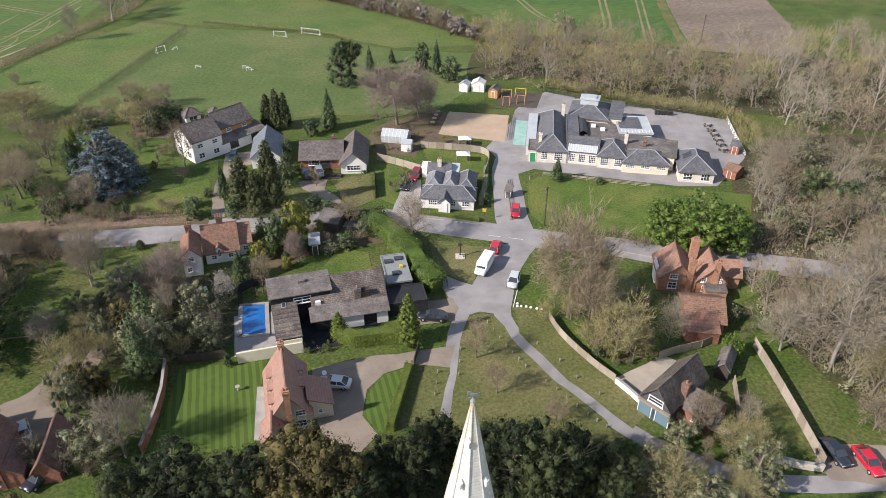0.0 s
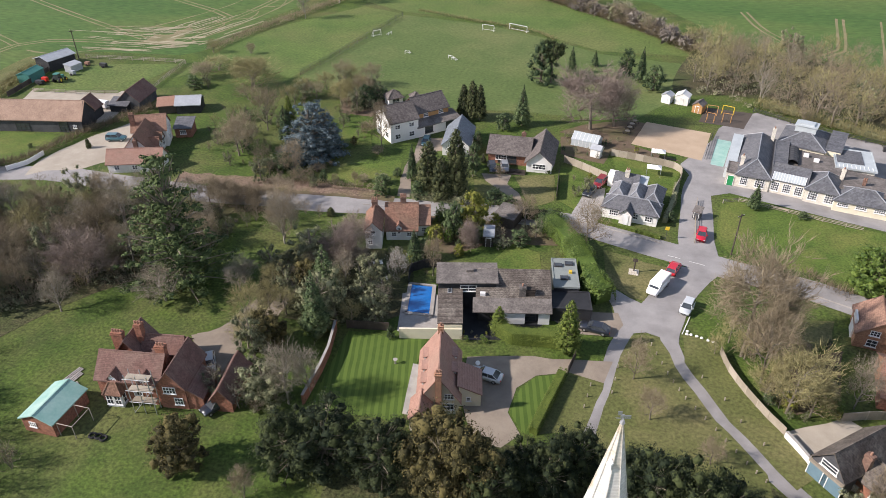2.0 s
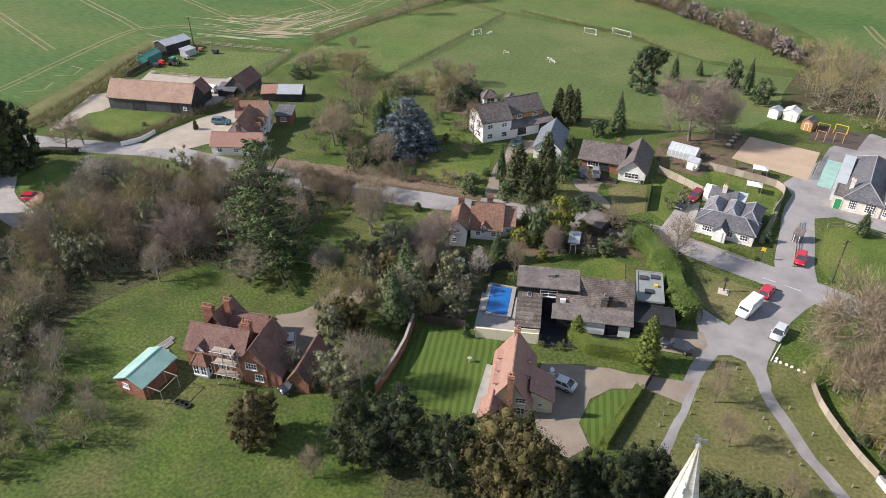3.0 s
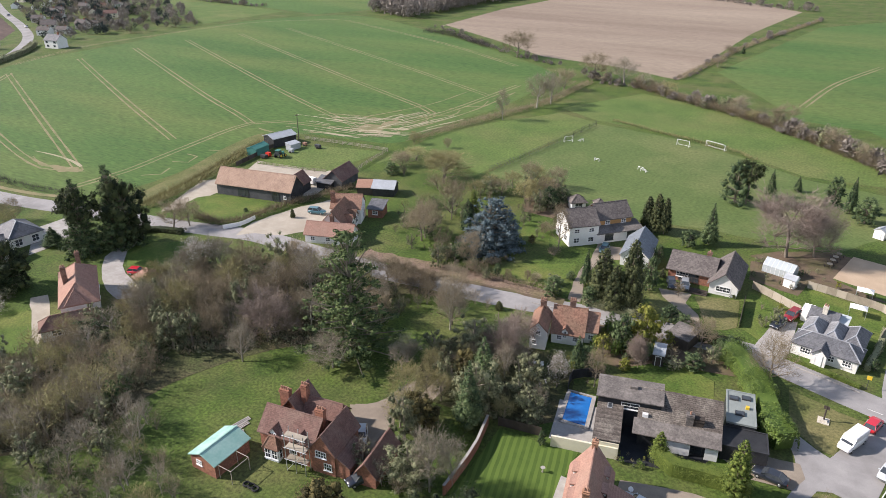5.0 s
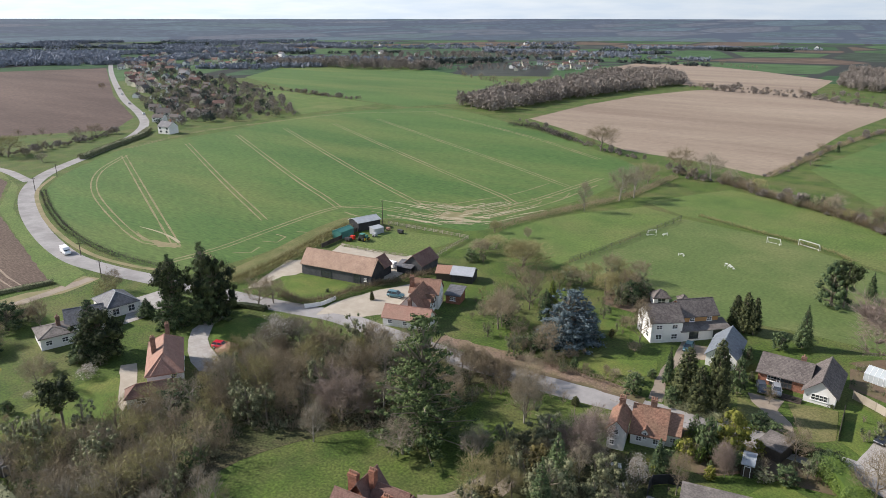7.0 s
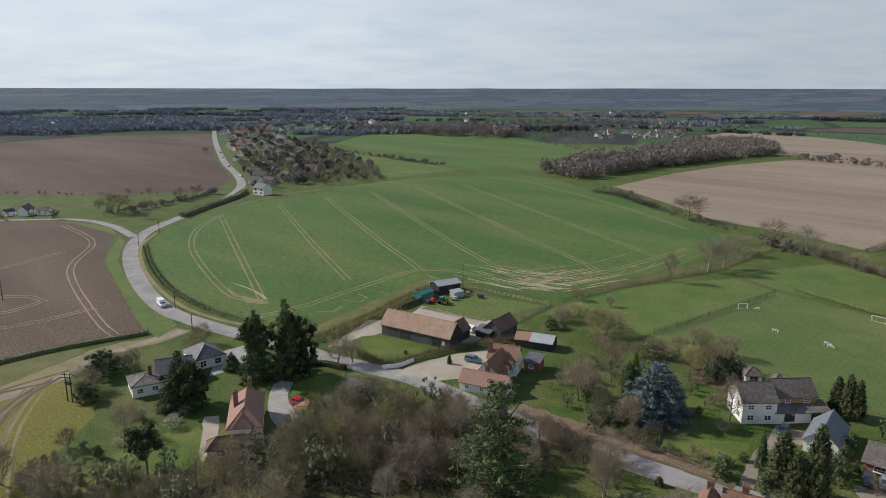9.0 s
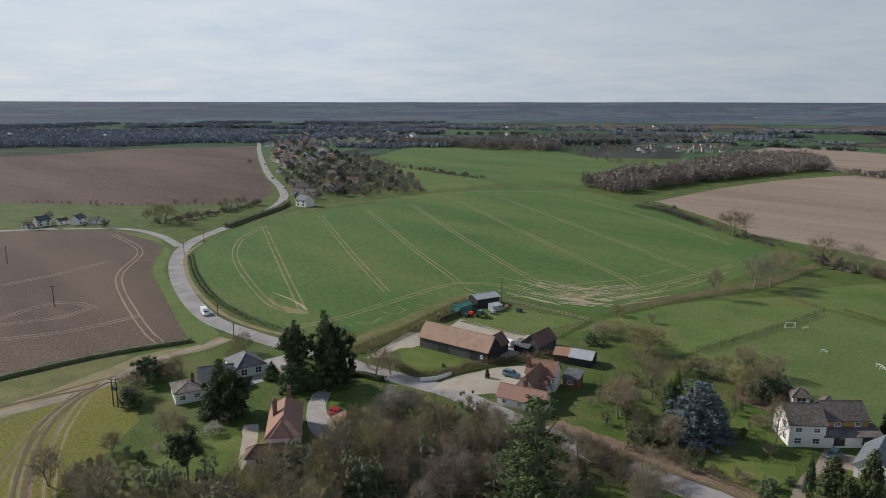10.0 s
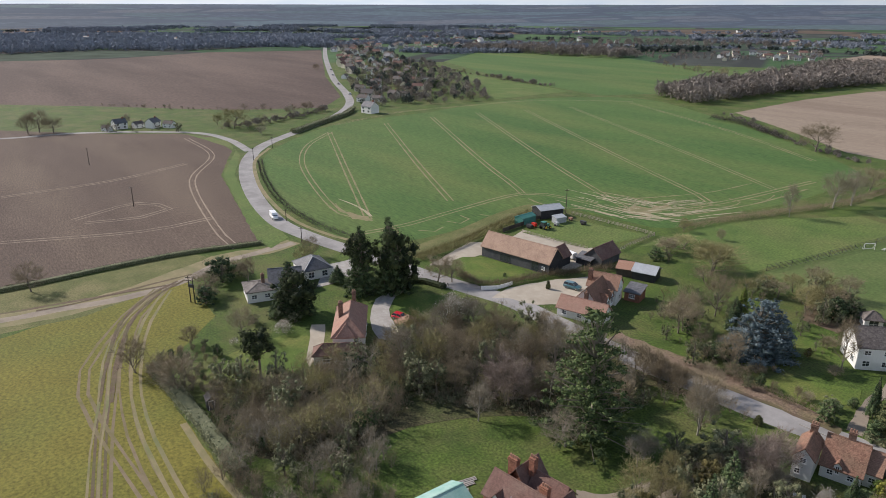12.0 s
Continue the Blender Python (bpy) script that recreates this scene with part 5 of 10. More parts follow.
# cream chalet house with the striped lawn
h = thing("house", (-19.8, 65.5), "cream rendered house with a steep faded red tiled roof and dormers", "house")
w = Wing(h, (-21.1, 60.5), (-16.0, 61.8), 9.3, 2.6, 6.5, "y", CREAMWALL, PINKTILE)
w.chimney(w.L * .5, -.25, 0.0, 7.5, 0.8, 0.6, 2, WARMBRICK).chimney(w.L / 2, w.D - .4, 5.8, 7.4, 0.7, 0.6, 1, WARMBRICK)
for x in (2.3, 4.7, 7.1):
    w.dormer("l", w.D - x, 0.5, 2.9, 1.5, 1.15, PINKTILE)
for x in (4.4, 7.4):
    w.dormer("r", x, 0.5, 2.9, 1.5, 1.15, PINKTILE)
w.window("f", w.L * .76, 2.7, 1.3, 0.9, bars=3).window("f", w.L * .74, 0.8, 1.5, 1.1, bars=3).windows("l", 3, 0.9, 1.4, 1.1)
w2 = Wing(h, (-13.6, 63.9), (-14.7, 68.2), 2.9, 2.2, 3.6, "mono", CREAMWALL, PINKTILE, 0.2)
w2.window("l", 1.3, 1.0, 0.6, 0.7, bars=1).window("f", 2.2, 0.9, 1.2, 1.0)
w3 = Wing(h, (-21.3, 57.4), (-18.8, 57.9), 3.4, 2.2, 3.7, "y", CREAMWALL, PINKTILE, 0.25)
part("satellite_dish", *tube_vf((-15.6, 70.2, 1.6), (-15.45, 70.0, 1.75), .34, .3, 10), WHITEPAINT, h)

# tiled white cottage beside the road
h = thing("house", (-37.7, 101.0), "white cottage with mottled red clay roofs beside the road", "house")
w = Wing(h, (-42.0, 95.0), (-39.3, 95.8), 6.4, 3.9, 5.4, "y", WHITEWALL, REDTILE, 0.3)
w.chimney(w.L / 2, w.D - .5, 4.6, 6.6, 1.0, 0.8, 3).window("f", w.L / 2, 2.9, .9, .9, rows=2).window("f", w.L * .3, .9, .8, .9)
w = Wing(h, (-39.5, 98.7), (-34.2, 100.2), 7.0, 2.2, 5.6, "x", WHITEWALL, REDTILE, 0.3)
w.chimney(w.L * .55, 3.7, 4.8, 7.0, 1.0, 0.7, 3).gablet("f", w.L * .42, 1.1, 2.75, 3.3, 1.1, .1, 1.6, WHITEWALL, REDTILE).windows("f", 2, 0.8, .9, .9)
w = Wing(h, (-34.5, 101.6), (-32.5, 102.2), 5.6, 2.5, 4.7, "x", WHITEWALL, ORANGETILE, 0.3)
w.window("f", 1.1, 0.9, .9, .9)

# white house with grey brown roofs and slate garage
h = thing("house", (-48.5, 142.4), "large white house with dark tiled roofs and orange clad upper floor", "house")
w = Wing(h, (-52.5, 137.3), (-47.5, 142.3), 8.0, 4.9, 7.6, "x", WHITEWALL, GREYTILE)
w.windows("f", 2, 3.2, 1.3, 1.0).windows("f", 2, 0.8, 1.4, 1.2).windows("l", 2, 3.2, 1.2, 1.1).windows("l", 2, 0.8, 1.5, 1.4)
w = Wing(h, (-48.6, 145.6), (-43.1, 151.9), 7.0, 4.6, 7.2, "x", ORANGEWOOD, GREYTILE)
w.windows("f", 2, 3.3, 1.2, 0.9)
w = Wing(h, (-47.5, 142.3), (-40.0, 151.1), 3.6, 2.4, 3.2, "mono", WHITEWALL, FELT)
w.windows("f", 2, 0.6, 2.2, 1.6, frame_mat=DARKMETAL)
w = Wing(h, (-39.6, 134.9), (-33.7, 135.7), 10.5, 2.6, 5.2, "y", WHITEWALL, BLUESLATE)
w.window("f", w.L / 2, 0.5, 2.2, 1.8)
h = thing("summerhouse", (-59.3, 159.2), "small open summerhouse with a pyramid roof", "summerhouse")
w = Wing(h, (-60.5, 158.0), (-57.6, 160.3), 3.4, 2.3, 3.6, "hip", WHITEPAINT, GREYTILE, 0.4)
w.window("f", w.L / 2, .3, 2.0, 1.7, frame_mat=WHITEPAINT)
h = thing("shed", (-54.6, 162.2), "small shed behind the white house", "shed")
Wing(h, (-54.8, 160.7), (-53.1, 162.2), 2.6, 2.0, 2.9, "hip", TIMBER, GREYTILE, 0.2)

# brown bungalow with a white gable
h = thing("bungalow", (-22.6, 135.9), "bungalow with a wide brown tiled roof and white gable", "house")
w = Wing(h, (-29.0, 134.2), (-20.4, 134.7), 8.6, 2.5, 4.6, "x", BRICK, GREYTILE, 0.5)
w.window("f", 2.8, 1.0, 2.4, 1.1, bars=4).window("f", w.L - 4.5, 0.3, 4.0, 2.0, frame_mat=DARKTIMBER, bars=6).chimney(w.L * .8, 5.0, 4.0, 5.4, 0.9, 0.6, 1)
w = Wing(h, (-20.3, 132.2), (-15.0, 132.5), 11.5, 2.4, 4.8, "y", WHITEWALL, GREYTILE, 0.5)
w.window("f", w.L / 2, 0.8, 2.8, 1.2, bars=4)
for i in range(4):
    part("step", *box_vf(w.p(-2.2, -0.9 - i * .32, 0), w.u, w.n, (4.4, .32, .72 - i * .18)), DARKTIMBER, h)

# white bungalow under many small slate roofs
h = thing("bungalow", (1.8, 121.8), "white bungalow with several small grey slate roofs", "house")
w = Wing(h, (-3.1, 117.8), (7.0, 116.6), 4.6, 2.4, 3.9, "hip", WHITEWALL, SLATE)
w.window("f", 2.2, 0.8, 1.7, 1.1, bars=4).window("f", 6.0, 0.8, 1.4, 1.1, bars=3).window("f", 8.6, 0.8, 1.4, 1.1, bars=3)
w2 = Wing(h, (0.2, 116.0), (2.4, 115.7), 2.8, 2.2, 3.3, "y", WHITEWALL, SLATE, 0.25)
w2.door("f", w2.L / 2)
for x, ww, d_, rm, top in ((0.2, 3.2, 6.2, PALESLATE, 3.9), (3.6, 2.9, 6.6, PALESLATE, 3.8), (6.7, 3.3, 7.2, SLATE, 4.0)):
    c = w.p(x, 3.6, 0); d = w.p(x + ww, 3.6, 0)
    Wing(h, c[:2], d[:2], d_, 2.5, top, "hip", WHITEWALL, rm, 0.2)
c = w.p(0.0, 9.6, 0); d = w.p(4.6, 9.6, 0)
w3 = Wing(h, c[:2], d[:2], 4.4, 2.5, 3.9, "x", WHITEWALL, SLATE, 0.2)
w3.chimney(2.3, 1.6, 3.0, 5.0, .8, .6, 2, STONEWALL)
c = w.p(4.6, 10.2, 0); d = w.p(6.0, 10.2, 0)
Wing(h, c[:2], d[:2], 3.0, 2.2, 3.0, "mono", WHITEWALL, CLEARSHEET)
c = w.p(-1.6, 12.6, 0); d = w.p(0.0, 12.6, 0)
Wing(h, c[:2], d[:2], 2.4, 2.2, 2.5, "flat", WHITEWALL, WHITEPAINT, .1)

# the school
h = thing("school", (36.3, 142.2), "Victorian stone school with slate roofs and white sash windows", "school")
w = Wing(h, (21.7, 137.5), (28.0, 136.6), 20.5, 2.9, 5.2, "hip", SCHOOLSTONE, SLATE)
w.window("f", w.L * .25, .7, 1.4, 1.9, bars=4, rows=3).window("f", w.L * .72, .7, 1.8, 1.9, bars=4, rows=3).chimney(0.5, 3.4, 0.0, 5.4, .7, .6, 1, SCHOOLSTONE).chimney(w.L - .8, w.D - 2, 3.0, 6.2, .7, .7, 1, SCHOOLSTONE)
c = w.p(w.L, 4.0, 0); d = w.p(w.L + 2.6, 4.0, 0)
Wing(h, c[:2], d[:2], 14.0, 2.9, 3.9, "flat", SCHOOLSTONE, SLATE, .1)
wl = w
c = wl.p(wl.L, 0.3, 0)
w = Wing(h, c[:2], (34.4, 135.3), 7.4, 2.9, 4.8, "x", SCHOOLSTONE, SLATE, 0.2)
w.windows("f", 3, 0.6, 1.5, 1.9, bars=4, rows=3)
part("glass_canopy", *w.slab([(0.2, -0.25, 3.05), (w.L - .2, -0.25, 3.05), (w.L - .2, 1.5, 3.95), (0.2, 1.5, 3.95)], .06), CLEARSHEET, h)
for i in range(13):
    part("glazing_bar", *w.slab([(.2 + (w.L - .5) * i / 12, -.28, 3.08), (.28 + (w.L - .5) * i / 12, -.28, 3.08), (.28 + (w.L - .5) * i / 12, 1.5, 3.99), (.2 + (w.L - .5) * i / 12, 1.5, 3.99)], .07), WHITEPAINT, h)
w = Wing(h, (34.3, 134.7), (40.0, 133.3), 7.8, 2.9, 4.9, "hip", SCHOOLSTONE, SLATE)
w.windows("f", 2, 0.7, 1.7, 1.9, bars=4, rows=3).chimney(w.L - .3, 6.6, 0.0, 5.4, .7, .7, 1, SCHOOLSTONE)
wr = w
w = Wing(h, (31.0, 154.4), (39.9, 151.7), 10.8, 3.5, 5.7, "hip", CREAMWALL, SLATE)
q = w.p(w.L / 2 - .4, w.D / 2, 5.3)
lan = part("lantern", *box_vf(q, w.u, w.n, (4.2, 3.2, 1.3)), CLEARSHEET, h, "glazed roof lantern")
part("lantern_roof", *merge(box_vf(q + Vector((0, 0, 1.3)), w.u, w.n, (4.6, 3.6, .15)), box_vf(q + Vector((0, 0, 1.45)), w.u, w.n, (3.0, 2.2, .35))), CLEARSHEET, lan)
c = w.p(w.L, 1.0, 0); d = w.p(w.L + 3, 1.0, 0)
Wing(h, c[:2], d[:2], 9.0, 3.6, 4.6, "mono", CREAMWALL, SLATE, 0.1)
w = Wing(h, (41.6, 146.0), (48.6, 145.4), 9.3, 2.9, 3.15, "flat", SCHOOLSTONE, CLEARSHEET)
part("roof_cover", *box_vf(w.p(w.L * .38, w.D * .6, 3.16), w.u, w.n, (w.L * .72, w.D * .7, .1)), SLATE, h, "dark roof felt")
for i in range(9):
    part("glazing_bar", *box_vf(w.p(w.L * (i + .5) / 9, .8, 3.16), w.u, w.n, (.1, 1.5, .08)), WHITEPAINT, h)
c = wl.p(wl.L + 2.4, 8.0, 0); d = wr.p(wr.L, 8.2, 0)
Wing(h, c[:2], d[:2], 8.6, 2.7, 2.95, "flat", SCHOOLSTONE, FELT)
for x, y in ((.62, 4.0), (.82, 2.2)):
    part("roof_unit", *box_vf(wl.p(wl.L + 10 * x, 10 + y, 2.96), wl.u, wl.n, (1.0, .8, .6)), WHITEPAINT, h)
bv, bf = [], []
for i in range(15):
    for k in range(7):
        g_ = math.pi * k / 6
        bv.append(wl.p(wl.L + 3.6 + 1.2 * math.cos(g_) * (1 + .04 * (i % 2)), 8.6 + i * .55, 2.9 + 1.2 * math.sin(g_) * (1 + .05 * (i % 2))))
        if i and k:
            a_ = i * 7 + k
            bf.append((a_ - 8, a_ - 7, a_, a_ - 1))
part("barrel_roof", bv, bf, DARKMETAL, h, "ribbed dark barrel roof")
c = wr.p(wr.L, 3.0, 0); d = wr.p(wr.L + 10.0, 2.2, 0)
Wing(h, c[:2], d[:2], 8.0, 3.0, 3.3, "flat", SCHOOLSTONE, FELT)
w = Wing(h, (39.2, 132.4), (48.5, 130.8), 6.0, 2.4, 4.1, "hip", CREAMWALL, SLATE)
w.windows("f", 3, 1.2, 1.9, .8, bars=5).chimney(w.L * .5, 6.6, 2.6, 4.4, .6, .5, 2)
w = Wing(h, (50.0, 128.1), (56.8, 126.9), 10.0, 2.4, 4.6, "hip", SCHOOLSTONE, SLATE)
for i in range(3):
    kk = 2.2 / (w.L / 2)
    part("rooflight", *w.slab([(1.0, 4.2 + i * .8, 2.6 + kk * 1.0), (1.0, 4.8 + i * .8, 2.6 + kk * 1.0), (2.5, 4.8 + i * .8, 2.6 + kk * 2.5), (2.5, 4.2 + i * .8, 2.6 + kk * 2.5)], .08), GLASS, h)
w.window("f", w.L * .25, .6, 1.8, 1.5, bars=3, rows=1).window("f", w.L * .75, .6, 1.8, 1.5, bars=3, rows=1)
w = Wing(h, (19.7, 141.0), (21.6, 140.7), 15.0, 2.4, 3.6, "mono", CLEARSHEET, CLEARSHEET, 0.1)
w = Wing(h, (19.8, 137.8), (21.8, 137.5), 5.0, 2.8, 3.0, "flat", STONEWALL, FELT, .1)
w.door("f", w.L * .5, 1.1, 2.2, GREENPAINT, "green painted door")

# red brick house with tall chimneys
h = thing("house", (41.6, 92.7), "red brick house with steep clay tiled gables and tall chimneys", "house")
w = Wing(h, (35.6, 90.7), (41.4, 89.9), 6.6, 2.6, 5.1, "y", WARMBRICK, ORANGETILE)
w.window("f", w.L * .38, 2.5, 1.3, .9, bars=3).window("f", w.L * .38, .6, 1.4, 1.2).chimney(w.L * .80, .1, 0, 6.3, 1.0, .7, 2, WARMBRICK)
part("side_gable", *box_vf(w.p(-.1, 3.2, 0), w.n, w.u, (2.6, .3, 3.4)), WHITEWALL, h, "white rendered side gable")
w2 = Wing(h, (41.5, 89.8), (45.7, 89.1), 6.6, 2.7, 5.0, "y", WARMBRICK, ORANGETILE)
w2.window("f", w2.L * .22, 2.3, .8, .9).window("f", w2.L * .8, 2.3, .6, .9).window("f", w2.L * .3, .5, .9, 1.1).chimney(w2.L * .60, .1, 0, 6.3, 1.0, .7, 2, WARMBRICK)
w2.chimney(-.3, 5.2, 2.6, 7.0, 1.3, .9, 3, WARMBRICK)
c = w2.p(w2.L - .2, 2.0, 0); d = w2.p(w2.L + 2.7, 2.0, 0)
Wing(h, c[:2], d[:2], 4.4, 2.6, 4.2, "x", WARMBRICK, ORANGETILE)
c = w2.p(w2.L * .25, -2.2, 0); d = w2.p(w2.L, -2.2, 0)
Wing(h, c[:2], d[:2], 2.1, 2.0, 2.2, "flat", WARMBRICK, FELT, .1)
h = thing("outbuilding", (41.0, 82.5), "brick outbuilding with a mottled red tiled roof", "outbuilding")
w = Wing(h, (36.8, 80.1), (42.3, 79.3), 6.8, 2.3, 4.2, "x", WARMBRICK, REDTILE)
w.window("f", 2.0, 1.0, 1.0, .9)
c = w.p(-.2, -2.2, 0); d = w.p(w.L - 1.0, -2.2, 0)
Wing(h, c[:2], d[:2], 2.2, 1.9, 2.45, "mono", BRICK, REDTILE, .1)

# black boarded cottage with garage doors
h = thing("cottage", (31.5, 67.1), "dark boarded cottage with garage doors and a lichened brown roof", "house")
w = Wing(h, (26.2, 64.4), (29.0, 61.4), 9.0, 3.0, 5.5, "y", GREYWOOD, BROWNTILE, 0.3)
for x in (w.L * .27, w.L * .73):
    w.door("f", x, 2.4, 2.15, BLUEPAINT, "blue grey garage door")
w.window("f", w.L * .5, 2.75, 2.1, 1.0, bars=1).chimney(w.L * .95, 3.6, 2.0, 5.2, .9, .7, 1)
part("lintel", *box_vf(w.p(w.L / 2, -.15, 2.2), w.u, w.n, (w.L + .4, .5, .25)), TIMBER, h, "weathered timber beam over the garage doors")
c = w.p(w.L - .3, 2.6, 0); d = w.p(w.L + 4.2, 2.6, 0)
w2 = Wing(h, c[:2], d[:2], 4.4, 2.3, 4.1, "x", BRICK, BROWNTILE, 0.3)
w2.window("f", 3.0, .9, 1.7, 1.0, bars=3).window("r", 2.3, .9, 1.3, 1.1)
h = thing("shed", (38.6, 70.2), "weathered timber garden shed with felt roof", "shed")
Wing(h, (38.1, 70.5), (39.6, 69.6), 4.4, 1.9, 2.9, "y", DARKTIMBER, FELT, 0.2)

# tall brick Victorian house being repaired
h = thing("house", (-54.2, 53.4), "large red brick house with dull maroon roofs and scaffolding", "house")
wa = w = Wing(h, (-62.1, 51.1), (-53.7, 52.5), 5.2, 4.0, 6.5, "x", BRICK, MAROONTILE, 0.3)
w.window("f", w.L * .62, .8, 1.2, 1.4, bars=3).window("l", 2.6, 2.4, 1.0, 1.2)
w.gablet("f", 2.4, 2.9, 4.3, 5.1, 1.3, .1, 1.6, WHITEPAINT, MAROONTILE).gablet("f", 6.6, 2.9, 4.3, 5.1, 1.3, .1, 1.6, WHITEPAINT, MAROONTILE)
w.chimney(1.2, 5.0, 3.6, 7.7, 1.5, .8, 4, BRICK).chimney(3.4, 6.6, 3.6, 8.0, .9, .9, 3, BRICK).chimney(8.1, 3.1, 4.4, 7.7, 1.3, .8, 3, BRICK)
c = w.p(1.2, -1.0, 0); d = w.p(3.4, -1.0, 0)
wb = Wing(h, c[:2], d[:2], 1.2, 2.5, 3.7, "hip", WHITEPAINT, REDTILE, .2)
wb.windows("f", 2, .5, .95, 1.6).window("l", .6, .5, .7, 1.6, bars=1).window("r", .6, .5, .7, 1.6, bars=1)
c = wa.p(8.45, -.35, 0); d = wa.p(12.1, -.35, 0)
w = Wing(h, c[:2], d[:2], 6.4, 4.0, 6.5, "y", BRICK, MAROONTILE, 0.3)
w.window("f", w.L * .42, 2.7, 1.7, 1.1, bars=4, rows=1).window("f", w.L * .68, .8, 1.2, 1.2, bars=3)
c = wa.p(3.8, 5.0, 0); d = wa.p(9.2, 5.0, 0)
Wing(h, c[:2], d[:2], 3.8, 4.0, 6.0, "x", BRICK, MAROONTILE, 0.25)
c = wa.p(.2, 4.6, 0); d = wa.p(3.9, 4.6, 0)
Wing(h, c[:2], d[:2], 4.7, 4.0, 6.5, "y", BRICK, MAROONTILE, 0.25)
c = wa.p(14.2, -.2, 0); d = wa.p(14.2, 4.4, 0)
Wing(h, c[:2], d[:2], 2.2, 2.2, 3.7, "mono", BRICK, MAROONTILE, 0.2)
h = thing("scaffold", (-55.1, 51.6), "pale metal scaffold tower against the brick wall", "scaffolding")
for i in range(3):
    for k in range(2):
        q = wa.p(wa.L * .62 + i * 1.5, -.5 - k * 1.2, 0)
        part("pole", *tube_vf(q, q + Vector((0, 0, 6.6)), .06, .06, 6), METAL, h)
for z in (2.0, 4.0, 6.0):
    part("ledger", *tube_vf(wa.p(wa.L * .62 - .3, -1.75, z), wa.p(wa.L * .62 + 3.4, -1.75, z), .05, .05, 6), METAL, h)
    part("platform", *box_vf(wa.p(wa.L * .62 + 1.5, -1.1, z - .1), wa.u, wa.n, (3.2, 1.0, .06)), TIMBER, h)
part("brace", *tube_vf(wa.p(wa.L * .62, -1.8, 0.1), wa.p(wa.L * .62 + 3.0, -1.8, 4.0), .05, .05, 6), METAL, h)
h = thing("garage", (-45.7, 53.8), "detached brick garage with a maroon tiled roof", "garage")
Wing(h, (-47.0, 53.4), (-44.3, 53.9), 7.0, 2.2, 4.0, "y", BRICK, MAROONTILE)
h = thing("shed", (-66.0, 45.9), "small red brick shed under green sheeting", "shed")
w = Wing(h, (-68.1, 43.9), (-63.5, 44.0), 6.2, 2.3, 3.3, "y", BRICK, GREENSHEET, 0.25)
w.window("f", 1.6, 1.1, 1.0, .8, bars=3)
for x, y in ((w.L + .3, .4), (w.L + 2.6, .4), (w.L + 2.6, 3.6), (w.L + .3, 3.6)):
    part("frame_post", *tube_vf(w.p(x, y, 0), w.p(x, y, 2.2), .05, .05, 6), TIMBER, h)
part("frame_rail", *merge(*[tube_vf(w.p(a, b, 2.2), w.p(c_, d_, 2.2), .05, .05, 6) for a, b, c_, d_ in ((w.L, .4, w.L + 2.6, .4), (w.L + 2.6, .4, w.L + 2.6, 3.6), (w.L + 2.6, 3.6, w.L, 3.6))]), TIMBER, h)

# long barn and farm buildings
h = thing("barn", (-138.0, 124.6), "long black boarded barn with a faded clay tiled roof", "barn")
w = Wing(h, (-146.7, 117.9), (-124.6, 123.1), (-123.4, 130.0), 3.2, 6.6, "x", GREYWOOD, BARNTILE)
w.window("f", w.L * .36, .3, 3.4, 1.9, frame_mat=DARKMETAL, bars=3).window("f", w.L * .8, .1, 2.2, 2.7, frame_mat=DARKMETAL, bars=2).window("f", w.L * .92, 1.0, .9, .9)
# blacker sheet on the right gable paints in the shade of that end
part("gable_cladding", [w.p(w.L + .03, 0, 0), w.p(w.L + .03, w.D, 0), w.p(w.L + .03, w.D, 3.2), w.p(w.L + .03, w.D / 2, 6.9), w.p(w.L + .03, 0, 3.2), w.p(w.L, 0, 0), w.p(w.L, w.D, 0), w.p(w.L, w.D, 3.2), w.p(w.L, w.D / 2, 6.9), w.p(w.L, 0, 3.2)], [(0, 1, 2, 3, 4), (5, 6, 1, 0), (6, 7, 2, 1), (7, 8, 3, 2), (8, 9, 4, 3), (9, 5, 0, 4)], BLACKWOOD, h)
c = w.p(w.L - 5.0, w.D, 0); d = w.p(w.L - .5, w.D, 0)
Wing(h, c[:2], d[:2], 5.0, 2.8, 5.2, "y", BLACKWOOD, MAROONTILE)
h = thing("cart_shed", (-122.0, 139.5), "black boarded cart shed with a brown roof", "barn")
w = Wing(h, (-125.6, 137.5), (-120.1, 138.4), 9.0, 2.5, 5.0, "y", GREYWOOD, MAROONTILE)
c = w.p(-1.6, -1.6, 0); d = w.p(3.0, -1.6, 0)
Wing(h, c[:2], d[:2], 3.0, 1.8, 2.6, "mono", BLACKWOOD, SLATE)
h = thing("farmhouse", (-103.3, 119.3), "white farmhouse with steep orange and red clay roofs", "house")
w = Wing(h, (-105.0, 107.0), (-94.6, 110.9), 5.0, 2.2, 4.3, "x", WHITEWALL, PINKTILE)
w.windows("f", 3, .7, 1.1, 1.0).chimney(w.L * .5, 3.4, 3.0, 5.8, .8, .7, 1)
w3 = Wing(h, (-107.3, 119.0), (-100.7, 122.2), 5.4, 4.0, 6.7, "x", WHITEWALL, ORANGETILE, .25)
w3.window("r", 1.8, 2.9, .9, 1.0).window("r", 3.9, 2.9, .9, 1.0).window("r", 2.7, .8, 1.2, 1.2).chimney(.4, 1.2, 3.4, 7.6, 1.0, .8, 3)
c = Vector((-104.6, 111.2, 0)); d = Vector((-98.2, 113.7, 0))
w2 = Wing(h, c[:2], d[:2], 9.6, 2.6, 6.5, "y", WHITEWALL, REDTILE, .25)
